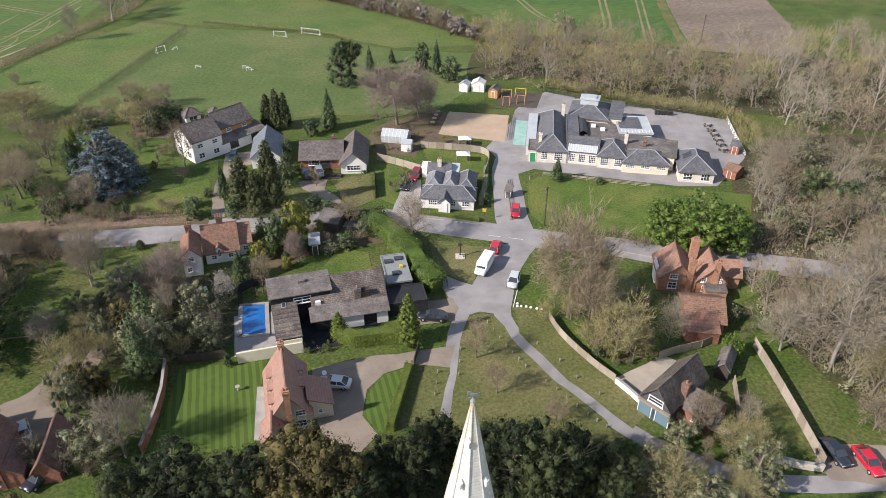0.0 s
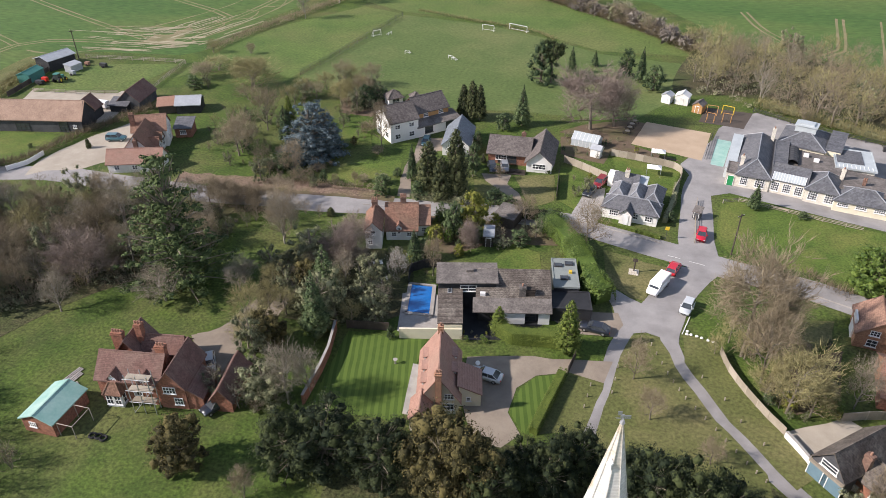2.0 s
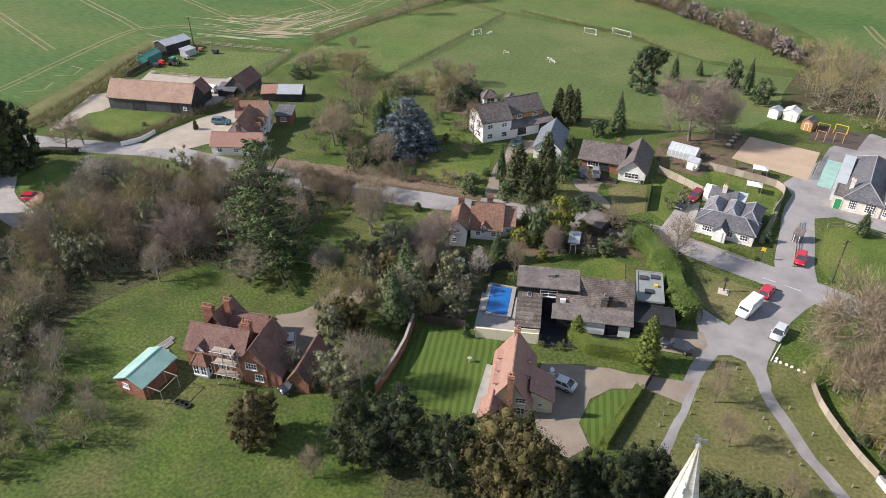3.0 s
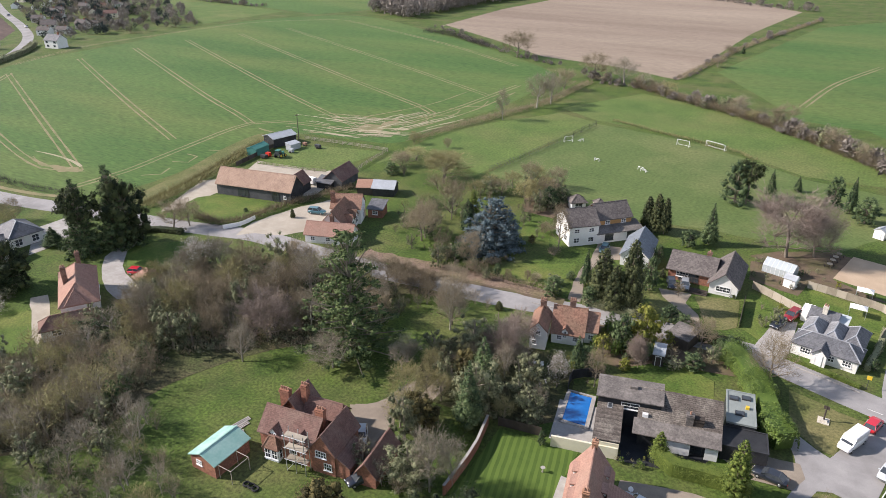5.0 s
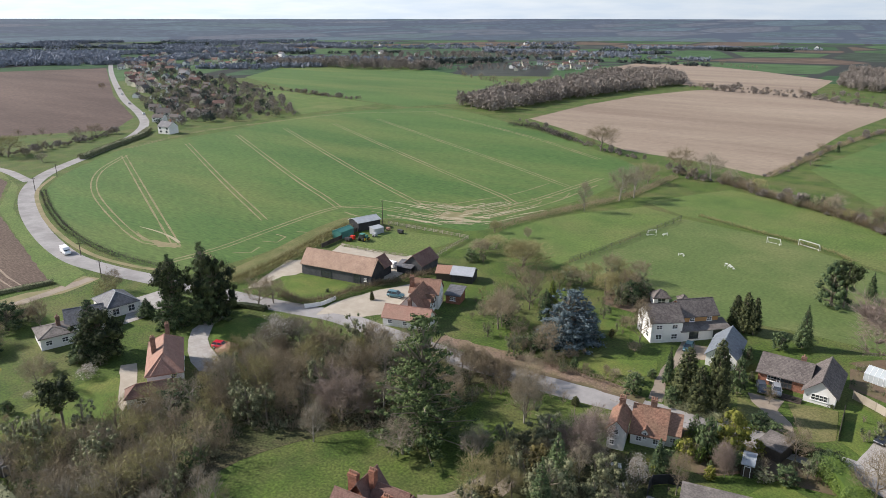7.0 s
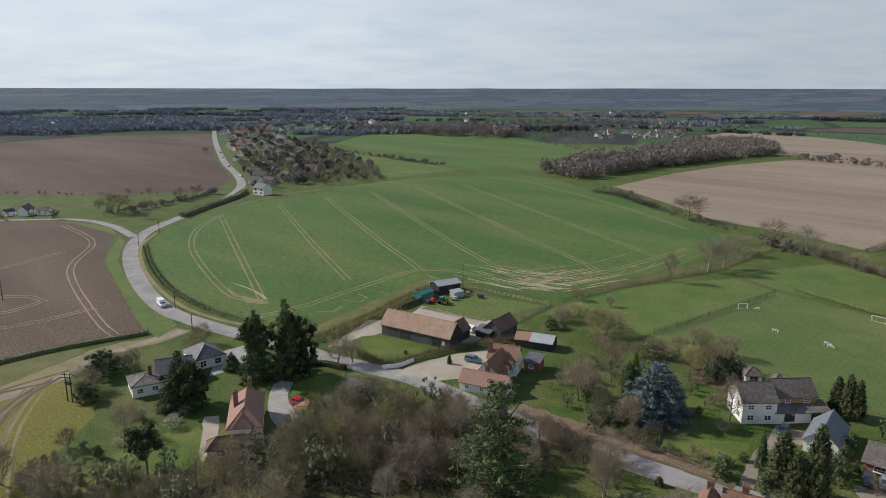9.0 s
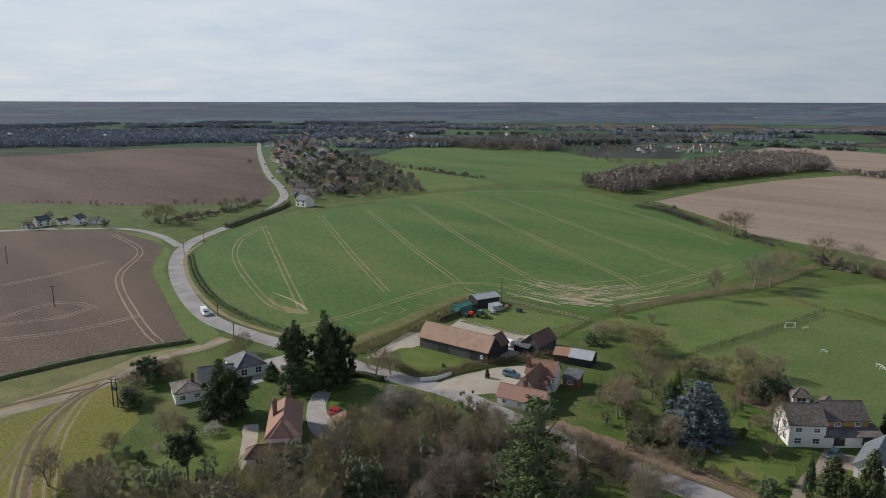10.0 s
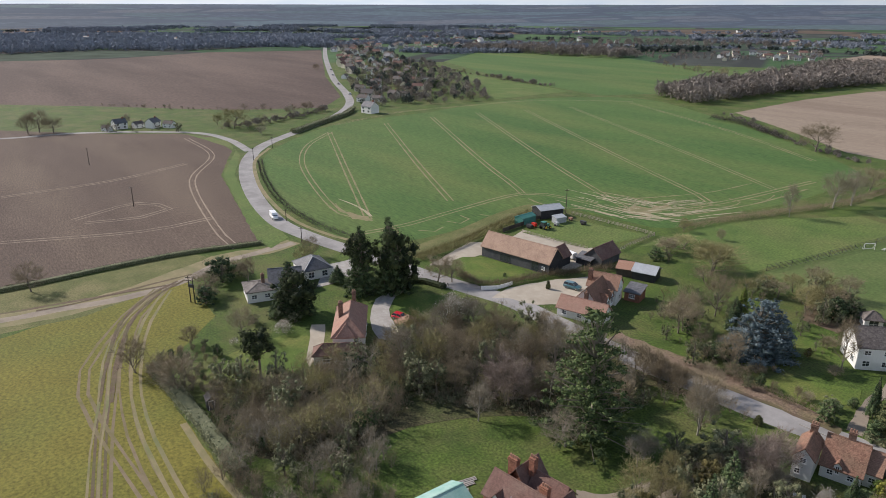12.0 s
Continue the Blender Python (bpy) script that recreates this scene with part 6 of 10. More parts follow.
w2.gablet("r", 3.6, 1.2, 3.0, 4.5, 2.3, .5, 3.2, WHITEWALL, REDTILE).gablet("r", 6.4, 1.2, 3.4, 4.6, 1.9, .5, 2.6, WHITEWALL, REDTILE)
h = thing("outbuilding", (-100.9, 128.7), "small brick outbuilding with a grey sheet roof", "outbuilding")
w = Wing(h, (-101.9, 126.6), (-98.4, 127.8), 4.2, 2.3, 3.2, "mono", BRICK, SLATE)
w.window("f", w.L * .5, .9, 1.4, 1.0, bars=3)
h = thing("shed", (-112.6, 138.1), "low dark shed with a rusty brown roof", "shed")
Wing(h, (-114.0, 137.5), (-110.5, 139.6), 4.0, 2.1, 2.8, "mono", DARKTIMBER, TERRACOTTA)
h = thing("shed", (-108.3, 140.8), "black boarded shed with a grey sheet roof", "shed")
Wing(h, (-110.0, 139.0), (-104.6, 141.2), 5.5, 2.3, 3.6, "x", BLACKWOOD, GREYSHEET)
h = thing("shed", (-160.5, 148.1), "dark green field shed", "shed")
Wing(h, (-161.6, 146.6), (-162.4, 153.0), 3.6, 2.2, 2.9, "x", DARKGREEN, DARKGREEN, .15)
h = thing("shed", (-163.3, 160.8), "dark open machinery shed with a white sheet roof", "shed")
Wing(h, (-163.3, 156.2), (-161.4, 164.6), 6.0, 3.0, 3.9, "x", BLACKWOOD, GREYSHEET)
h = thing("shed", (-156.5, 158.1), "small grey storage shed", "shed")
Wing(h, (-156.6, 156.9), (-156.1, 160.9), 2.6, 1.8, 2.2, "mono", GREYSHEET, GREYSHEET, .1)

# hipped house beside the wood
h = thing("house", (-122.1, 61.5), "cream house with a pink hipped tiled roof", "house")
w = Wing(h, (-117.0, 55.6), (-113.7, 61.0), 15.2, 4.2, 6.9, "hip", WHITEWALL, PINKTILE)
w.windows("f", 2, 2.9, 1.2, 1.0).windows("r", 3, 2.9, 1.3, 1.0).windows("r", 3, .8, 1.3, 1.2).windows("l", 3, 2.9, 1.2, 1.0).chimney(w.L * .2, 7.4, 4.6, 8.6, .9, .8, 2).chimney(w.L * .6, w.D - 2.0, 5.0, 8.6, .8, .7, 2)
c = w.p(.9, -.15, 0); d = w.p(4.4, -.15, 0)
Wing(h, c[:2], d[:2], 6.0, 4.2, 6.1, "hip", WHITEWALL, PINKTILE, .2)
w = Wing(h, (-115.2, 50.4), (-110.2, 59.0), 3.6, 2.4, 3.9, "hip", WHITEWALL, MAROONTILE)
w.windows("f", 2, .8, 1.6, 1.2)
h = thing("garage", (-114.2, 72.8), "small garage with a pink pyramid roof", "garage")
Wing(h, (-114.2, 70.5), (-112.8, 74.7), 6.0, 2.3, 4.2, "hip", CREAMWALL, PINKTILE)
h = thing("bungalow", (-155.1, 57.8), "white bungalow with grey slate roofs behind tall conifers", "house")
w = Wing(h, (-152.4, 50.8), (-151.0, 57.0), 7.5, 2.7, 3.6, "hip", WHITEWALL, FELT)
w.windows("f", 2, .9, 1.3, 1.1).windows("l", 2, .9, 1.2, 1.1).chimney(w.L * .7, 4.0, 3.0, 5.6, .8, .7, 1)
w = Wing(h, (-155.3, 57.6), (-152.4, 64.9), 8.0, 2.7, 5.0, "x", WHITEWALL, SLATE)
w.windows("f", 3, .9, 1.3, 1.1)
w = Wing(h, (-157.9, 68.2), (-157.2, 75.5), 9.0, 2.7, 4.9, "hip", WHITEWALL, SLATE)
w.windows("f", 2, .5, 1.6, 1.6).windows("r", 2, .5, 1.6, 1.6)

# dark low house with the swimming pool
h = thing("house", (-15.3, 84.4), "low dark boarded house with lichened brown roofs", "house")
w = Wing(h, (-22.9, 75.6), (-19.5, 76.55), 9.2, 2.7, 3.9, "mono", BLACKWOOD, BROWNTILE, 0.12)
w.rooflight(1.7, 6.6, 0, .7, 1.0)
part("front_wall", *box_vf(w.p(1.7, -.1, 0), w.u, w.n, (3.7, .16, 2.5)), CREAMWALL, h, "cream rendered end wall")
for i in range(4):
    part("glass_door", *box_vf(w.p(w.L + .04, 1.2 + i * 1.7, .1), w.n, w.u, (1.5, .06, 2.1)), GLASS, h)
w = Wing(h, (-24.9, 82.4), (-16.3, 84.8), 4.3, 4.9, 5.3, "mono", BLACKWOOD, FELT, 0.3)
w.window("f", w.L * .52, 3.3, 2.6, 1.1, bars=2)
part("roof_box", *box_vf(w.p(w.L * .55, 2.6, 5.1), w.u, w.n, (1.1, .6, .6)), FELT, h)
w = Wing(h, (-18.2, 80.9), (-7.7, 83.5), 6.1, 2.6, 5.1, "mono", BLACKWOOD, BROWNTILE, 0.35)
part("lower_roof", *w.slab([(-.8, -.9, 2.36), (w.L + .3, -.9, 2.36), (w.L + .3, 1.5, 3.32), (-.8, 1.5, 3.32)], .14), FELT, h, "pale lichened lower roof tiles")
w.chimney(w.L * .62, 2.2, 3.2, 5.2, 1.0, .8, 1, FELT).chimney(w.L * .73, 2.3, 3.4, 4.7, 1.4, .8, 0, DARKTIMBER)
part("vent", *box_vf(w.p(.7, 2.0, 3.4), w.u, w.n, (.8, .5, .6)), WHITEPAINT, h)
w.window("f", w.L * .72, .2, 2.0, 2.0, frame_mat=DARKMETAL)
for x, ww in ((w.L * .50, 3.4), (w.L * .92, 1.7)):
    part("white_panel", *box_vf(w.p(x, -.5, 0.1), w.u, w.n, (ww, .1, 2.1)), WHITEPAINT, h, "white painted wall panel")
w = Wing(h, (-7.9, 88.6), (-4.1, 89.4), 7.8, 3.0, 3.2, "flat", BLACKWOOD, GREYFLAT, 0.1)
for x, y in ((w.L * .25, w.D * .75), (w.L * .7, w.D * .82), (w.L * .45, w.D * .3)):
    rl = part("rooflight", *box_vf(w.p(x, y, 3.2), w.u, w.n, (1.3, 1.0, .22)), DARKMETAL, h)
    part("pane", *box_vf(w.p(x, y, 3.42), w.u, w.n, (1.1, .8, .03)), GLASS, rl)
part("roof_ball", *box_vf(w.p(w.L * .72, w.D * .5, 3.2), w.u, w.n, (.5, .5, .4)), YELLOWPAINT, h, "small yellow roof item")
c = w.p(-.5, -4.5, 0); d = w.p(w.L + 1.6, -4.5, 0)
Wing(h, c[:2], d[:2], 4.4, 2.3, 2.45, "flat", BLACKWOOD, BLACKWOOD, .05)
h = thing("swimming_pool", (-28.4, 83.4), "small rectangular outdoor pool of bright blue water", "pool")
pc = [Vector((*p, 0)) for p in ((-29.3, 80.0), (-25.7, 80.5), (-27.3, 87.2), (-30.8, 86.8))]
part("water", [p + Vector((0, 0, .05)) for p in pc] + [p + Vector((0, 0, .20)) for p in pc], [(0, 3, 2, 1), (4, 5, 6, 7), (0, 1, 5, 4), (1, 2, 6, 5), (2, 3, 7, 6), (3, 0, 4, 7)], POOLWATER, h)
part("coping", *band_vf([Vector((*p, 0)) for p in ((-29.5, 79.6), (-25.4, 80.1), (-27.1, 87.6), (-31.1, 87.2), (-29.5, 79.6))], .7, 0.0, .26), PAVE, h, "pale stone coping")
patch("pool_terrace", [(-29.2, 75.2), (-22.9, 76.2), (-25.6, 85.6), (-31.5, 84.4)], 0.065, PAVE, "grey paved pool terrace", "terrace")
h = thing("garden_wall", (-25.0, 76.1), "cream rendered garden wall below the pool terrace", "wall")
part("wall", *band_vf([Vector((*p, 0)) for p in ((-28.4, 73.9), (-23.2, 75.3), (-19.5, 76.3))], .3, 0, 1.9), CREAMWALL, h)

h = thing("shed", (-22.1, 109.2), "low garden garage under a dull brown felt roof", "shed")
Wing(h, (-22.1, 109.2), (-18.3, 108.3), 4.2, 2.1, 2.5, "mono", DARKTIMBER, FELT, .2)

# church: broach spire on a square tower
h = thing("church", ((1.9, 27.8)), "church tower with a pale shingled broach spire", "church")
SX, SY = ((1.9, 27.6))


def spire():
    ax, ay = Vector((math.cos(0.25), math.sin(0.25), 0)), Vector((-math.sin(0.25), math.cos(0.25), 0))
    c = Vector((SX, SY, 0))
    tw = 6.2
    part("tower", *box_vf(c, ax, ay, (tw, tw, 22.0)), STONEWALL, h)
    zb, zt, ra = 25.5, 39.7, 2.55
    ring = []
    for z, r in ((zb, ra), (zb + 4.7, ra * .67), (zb + 9.5, ra * .335), (zt, 0.06)):
        ring.append([c + (ax * math.cos(math.pi / 8 + i * math.pi / 4) + ay * math.sin(math.pi / 8 + i * math.pi / 4)) * r + Vector((0, 0, z)) for i in range(8)])
    v = [p for r in ring for p in r]
    f = [(k * 8 + i, k * 8 + (i + 1) % 8, k * 8 + 8 + (i + 1) % 8, k * 8 + 8 + i) for k in range(3) for i in range(8)] + [tuple(range(24, 32))]
    part("spire", v, f, SPIRE, h)
    # the broach: four corners that run up into the octagon
    s = tw / 2 + .35
    corner = [c + ax * (s * x) + ay * (s * y) + Vector((0, 0, 21.8)) for x, y in ((1, 1), (-1, 1), (-1, -1), (1, -1))]
    v = corner + [p for p in ring[0]]
    f = [(0, 1, 6, 5), (1, 2, 8, 7), (2, 3, 10, 9), (3, 0, 4, 11), (0, 5, 4), (1, 7, 6), (2, 9, 8), (3, 11, 10)]
    part("broach", v, f, SPIRE, h)
    for i in range(8):
        part("rib", *tube_vf(ring[0][i], ring[3][i], .05, .03, 4, False), SPIRE, h)
    for k, (a, z) in enumerate(((-2.2, 33.5), (-0.7, 33.5), (-2.0, 36.6))):
        r = ra * (1 - (z - zb) / (zt - zb)) + .05
        q = c + Vector((math.cos(a) * r, math.sin(a) * r, z))
        uu = Vector((-math.sin(a), math.cos(a), 0)); nn = Vector((math.cos(a), math.sin(a), 0))
        lv, lf = merge(box_vf(q, uu, nn, (.30, .28, .42)), tube_vf(q + Vector((0, 0, .4)) - nn * .1, q + Vector((0, 0, .66)) - nn * .1, .22, .01, 4))
        part("lucarne", lv, lf, WHITEPAINT, h)
    t = c + Vector((0, 0, zt - .1))
    part("finial", *merge(tube_vf(t, t + Vector((0, 0, .7)), .05, .03, 6), tube_vf(t + Vector((0, 0, .05)), t + Vector((0, 0, .25)), .16, .1, 8)), LEAD, h)
    part("weathervane", *merge(box_vf(t + Vector((.12, 0, .5)), ax, ay, (.55, .03, .16)), box_vf(t + Vector((-.2, 0, .58)), ax, ay, (.22, .03, .26)), tube_vf(t + ax * -.4 + Vector((0, 0, .4)), t + ax * .4 + Vector((0, 0, .4)), .02, .02, 4), tube_vf(t + ay * -.4 + Vector((0, 0, .4)), t + ay * .4 + Vector((0, 0, .4)), .02, .02, 4)), METAL, h)
    # nave roof, mostly below the view
    nv = Wing(h, (c + ax * -4 + ay * -22)[:2], (c + ax * 4 + ay * -22)[:2], 18.8, 6.0, 10.5, "y", STONEWALL, GREYTILE)


spire()


# ---- trees ----
def tubes(segs, sides=4):
    """Tapered tubes for an array of segments (p, q, r0, r1), as quads."""
    p, q = np.array([s[0] for s in segs], float), np.array([s[1] for s in segs], float)
    r0, r1 = np.array([s[2] for s in segs], float)[:, None], np.array([s[3] for s in segs], float)[:, None]
    d = q - p
    d /= np.linalg.norm(d, axis=1, keepdims=True) + 1e-9
    h = np.where(np.abs(d[:, 2:3]) > .9, np.array([[1.0, 0, 0]]), np.array([[0, 0, 1.0]]))
    a = np.cross(d, h)
    a /= np.linalg.norm(a, axis=1, keepdims=True) + 1e-9
    b = np.cross(d, a)
    n = len(segs)
    V = np.zeros((n, 2 * sides, 3))
    for i in range(sides):
        c, s = math.cos(2 * math.pi * i / sides), math.sin(2 * math.pi * i / sides)
        V[:, i] = p + (a * c + b * s) * r0
        V[:, sides + i] = q + (a * c + b * s) * r1
    F = np.array([(i, (i + 1) % sides, sides + (i + 1) % sides, sides + i) for i in range(sides)])
    F = (np.arange(n)[:, None, None] * 2 * sides + F[None]).reshape(-1, 4)
    return V.reshape(-1, 3), F


def slivers(base, tip, w, rng):
    """Thin tapered twigs: one long triangle each."""
    d = tip - base
    r = rng.normal(size=base.shape)
    s = np.cross(d, r)
    s /= np.linalg.norm(s, axis=1, keepdims=True) + 1e-9
    w = np.broadcast_to(np.asarray(w, float), (len(base),))[:, None]
    V = np.stack([base - s * w / 2, base + s * w / 2, tip], 1).reshape(-1, 3)
    return V, np.arange(len(V)).reshape(-1, 3)


def leaves(c, nrm, size, rng, loose=.38):
    """Small leaf sprays: one quad each, facing roughly along nrm."""
    n = nrm + rng.normal(size=c.shape) * loose
    n /= np.linalg.norm(n, axis=1, keepdims=True) + 1e-9
    a = np.cross(n, rng.normal(size=c.shape))
    a /= np.linalg.norm(a, axis=1, keepdims=True) + 1e-9
    b = np.cross(n, a)
    s = (size * rng.uniform(.6, 1.4, len(c)))[:, None]
    V = np.stack([c - a * s * .5, c + b * s * .24, c + a * s * .5, c - b * s * .24], 1).reshape(-1, 3)
    return V, np.arange(len(V)).reshape(-1, 4)


def rand_dirs(n, rng):
    v = rng.normal(size=(n, 3))
    return v / np.linalg.norm(v, axis=1, keepdims=True)


def skeleton_tree(rng, h, diam, stems=1, levels=3, upright=.5):
    """Trunk, limbs and branches of a leafless tree; returns the segments and its outer branches."""
    segs, outer = [], []

    def grow(p, d, length, r, lev):
        n = 3 if lev == 0 else 2
        for k in range(n):
            d = d + rng.normal(size=3) * (.10 if lev == 0 else .20)
            d[2] += .05 * upright
            d /= np.linalg.norm(d)
            q = p + d * length / n
            r1 = r * (.80 if lev else .86)
            segs.append((p, q, r, r1, lev))
            if lev >= 2:
                outer.append((p, q, r, lev))
            if lev < levels:
                for _ in range((3, 4, 5)[k] if lev == 0 else 2 + k):
                    e = rng.normal(size=3)
                    e -= d * (e @ d)
                    e /= np.linalg.norm(e)
                    spread = rng.uniform(.95, 1.35) if lev == 0 and k == 0 else rng.uniform(.5, 1.1)
                    f = d * math.cos(spread) + e * math.sin(spread)
                    f[2] = abs(f[2]) * .6 + .25 * upright
                    f /= np.linalg.norm(f)
                    grow(q, f, length * rng.uniform(.5, .78), r1 * .5, lev + 1)
            p, r = q, r1

    for s in range(stems):
        d = np.array([rng.normal() * .35 * (stems > 1), rng.normal() * .35 * (stems > 1), 1.0])
        p = np.array([rng.normal() * .25 * (stems > 1), rng.normal() * .25 * (stems > 1), -.1])
        grow(p, d / np.linalg.norm(d), h * (.48 if stems == 1 else .5), (.020 if stems == 1 else .010) * h, 0)
    P = np.array([s[1] for s in segs])
    k = np.array([diam / 2 / np.percentile(np.hypot(P[:, 0], P[:, 1]), 97), 0, h / np.percentile(P[:, 2], 99.5) * .95])
    k[1] = k[0]
    fix = lambda v: np.array(v) * k
    return [(fix(a), fix(b), r0, r1, lev) for a, b, r0, r1, lev in segs], [(fix(a), fix(b), r, lev) for a, b, r, lev in outer]


def bare_tree(name, label, bark, twig, seed, stems=1, count=2400, w=.05, length=1.1, levels=3, bud=None, low=.16, sprays=70):
    """Leafless tree 10 m tall and 8 m wide, its twigs in many brush-like sprays."""
    rng = np.random.default_rng(seed)
    segs, outer = skeleton_tree(rng, 10.0, 8.0, stems, levels)
    ob = tagged(new(name), label, "tree")
    big = [s[:4] for s in segs if s[4] < 2]
    tr = new("trunk", tri_mesh("trunk", *tubes(big, 4), bark))
    tr.parent = ob
    A, B = np.array([o[0] for o in outer]), np.array([o[1] for o in outer])
    # twigs along the outer branches
    n = int(count * .4)
    i = rng.integers(0, len(A), n)
    base = A[i] + (B[i] - A[i]) * rng.uniform(0, 1.1, (n, 1))
    d = rand_dirs(n, rng) + (B[i] - A[i]) / (np.linalg.norm(B[i] - A[i], axis=1, keepdims=True) + 1e-9) * .8
    d = d + base * np.array([1, 1, .6]) / 5.0
    d[:, 2] += .15
    # sprays that fill the rounded crown out to its edge
    D = rand_dirs(sprays * 2, rng)
    D = D[D[:, 2] > -.55][:sprays]
    R = rng.uniform(.50, .93, len(D))
    mid = np.array([0, 0, 10.0 * (low + (1 - low) / 2)])
    C = mid + D * R[:, None] * np.array([3.9, 3.9, 10.0 * (1 - low) / 2]) * rng.uniform(.9, 1.06, (len(D), 1))
    m = count - n
    j = rng.integers(0, len(D), m)
    b2 = C[j] - D[j] * .5 + rng.normal(size=(m, 3)) * .34
    d2 = D[j] * .75 + rand_dirs(m, rng)
    d2[:, 2] += .2
    base, d = np.concatenate([base, b2]), np.concatenate([d, d2])
    d /= np.linalg.norm(d, axis=1, keepdims=True)
    mix = rng.permutation(count)
    base, d = base[mix], d[mix]
    V, F = slivers(base, base + d * rng.uniform(.4, 1.2, (count, 1)) * length, w, rng)
    # branches, and a limb out to each spray
    P = np.array([s[1] for s in segs if s[4] < 3])
    near = P[np.argmin(((C[:, None] * .9 - P[None]) ** 2).sum(2), axis=1)]
    a_, b_ = np.concatenate([A, near]), np.concatenate([B + (B - A) * .5, C])
    ww = np.concatenate([np.array([min(o[2], .05) * 2 for o in outer]), np.full(len(C), .09)])
    V2, _ = slivers(a_, b_, ww, rng)
    V = np.concatenate([V2, V])
    F = np.arange(len(V)).reshape(-1, 3)
    crown = new("crown", tri_mesh("crown", V, F, twig))
    crown.parent = ob
    if bud:
        n = bud[1]
        j = rng.integers(0, count, n)
        c = base[j] + d[j] * rng.uniform(.1, 1.0, (n, 1)) * length
        bl = new("leaves" if bud[0] is not BLOSSOM else "blossom", tri_mesh("leaves", *leaves(c, rand_dirs(n, rng), bud[2], rng), bud[0]))
        bl.parent = ob
    return ob


def clump_crown(rng, clumps, n, size, flat=1.0):
    """Leaf sprays over the outside of many rounded clumps, each clump close-grown inside."""
    C, R = np.array([c for c, r in clumps]), np.array([r for c, r in clumps])
    k = rng.choice(len(R), n, p=R ** 2 / (R ** 2).sum())
    d = rand_dirs(n, rng)
    d[:, 2] = np.where(d[:, 2] < -.35, -d[:, 2], d[:, 2])
    c = C[k] + d * (R[k] * rng.uniform(.55, 1.28, n) )[:, None] * np.array([1, 1, flat])
    V, F = leaves(c, d, size, rng)
    # the close inner growth: a small knobbly ball in each clump
    lon, lat = np.meshgrid(np.arange(5) / 5 * 2 * math.pi, np.array([-.9, .1, 1.0]))
    B = np.stack([np.cos(lat) * np.cos(lon), np.cos(lat) * np.sin(lon), np.sin(lat)], 2).reshape(-1, 3)
    K = (B[None] * rng.uniform(.30, .74, (len(C), len(B), 1)) * R[:, None, None] * np.array([1, 1, flat]) + C[:, None])
    q = np.array([(r * 5 + i, r * 5 + (i + 1) % 5, (r + 1) * 5 + (i + 1) % 5, (r + 1) * 5 + i) for r in range(2) for i in range(5)] + [(10, 11, 12, 13)])
    q = (np.arange(len(C))[:, None, None] * len(B) + q[None]).reshape(-1, 4)
    return np.concatenate([V, K.reshape(-1, 3)]), np.concatenate([F, q + len(V)])


def leafy(name, label, bark, leaf, seed, clumps, n, size, trunk_h, trunk_r=.28, flat=1.0):
    rng = np.random.default_rng(seed)
    ob = tagged(new(name), label, "tree")
    segs = [((0, 0, -.1), (0.1, 0, trunk_h * .5), trunk_r, trunk_r * .8), ((0.1, 0, trunk_h * .5), (0, .1, trunk_h), trunk_r * .8, trunk_r * .4)]
    for c, r in clumps[::2]:
        z = min(c[2], trunk_h) * .75
        segs.append(((0, 0, z), tuple(c), trunk_r * .35, .03))
    tr = new("trunk", tri_mesh("trunk", *tubes(segs, 4), bark))
    tr.parent = ob
    cr = new("crown", tri_mesh("crown", *clump_crown(rng, clumps, n, size, flat), leaf))
    cr.parent = ob
    return ob


def round_clumps(seed, n=26, h=10.0, diam=8.0, low=.15, r0=1.1, r1=2.0):
    rng = np.random.default_rng(seed)
    out = []
    for _ in range(n):
        d = rand_dirs(1, rng)[0]
        k = rng.uniform(.35, .80)
        z = h * (low + (1 - low) * (.5 + .5 * d[2] * k))
        out.append((np.array([d[0] * diam / 2 * k, d[1] * diam / 2 * k, min(z, h - 1.0)]), rng.uniform(r0, r1)))
    if low < .06:
        # skirts down to the ground
        for i in range(n // 4):
            a, k = i * 2.4, diam / 2 * rng.uniform(.4, .72)
            out.append((np.array([math.cos(a) * k, math.sin(a) * k, h * rng.uniform(.06, .25)]), rng.uniform(r0, r1)))
    return out


def cone_clumps(seed, h=10.0, diam=5.0, n=60, top=.25, power=1.0, low=.05):
    rng = np.random.default_rng(seed)
    out = []
    for i in range(n):
        t = low + (1 - low) * (i + rng.uniform(0, 1)) / n
        rr = diam / 2 * (1 - t) ** power
        a = i * 2.4 + rng.uniform(-.4, .4)
        r = max(top, rr * .42)
        k = max(0, rr - r) * rng.uniform(.7, 1.15)
        out.append((np.array([math.cos(a) * k, math.sin(a) * k, min(h * t + r * .3, h - top * .6)]), r))
    return out


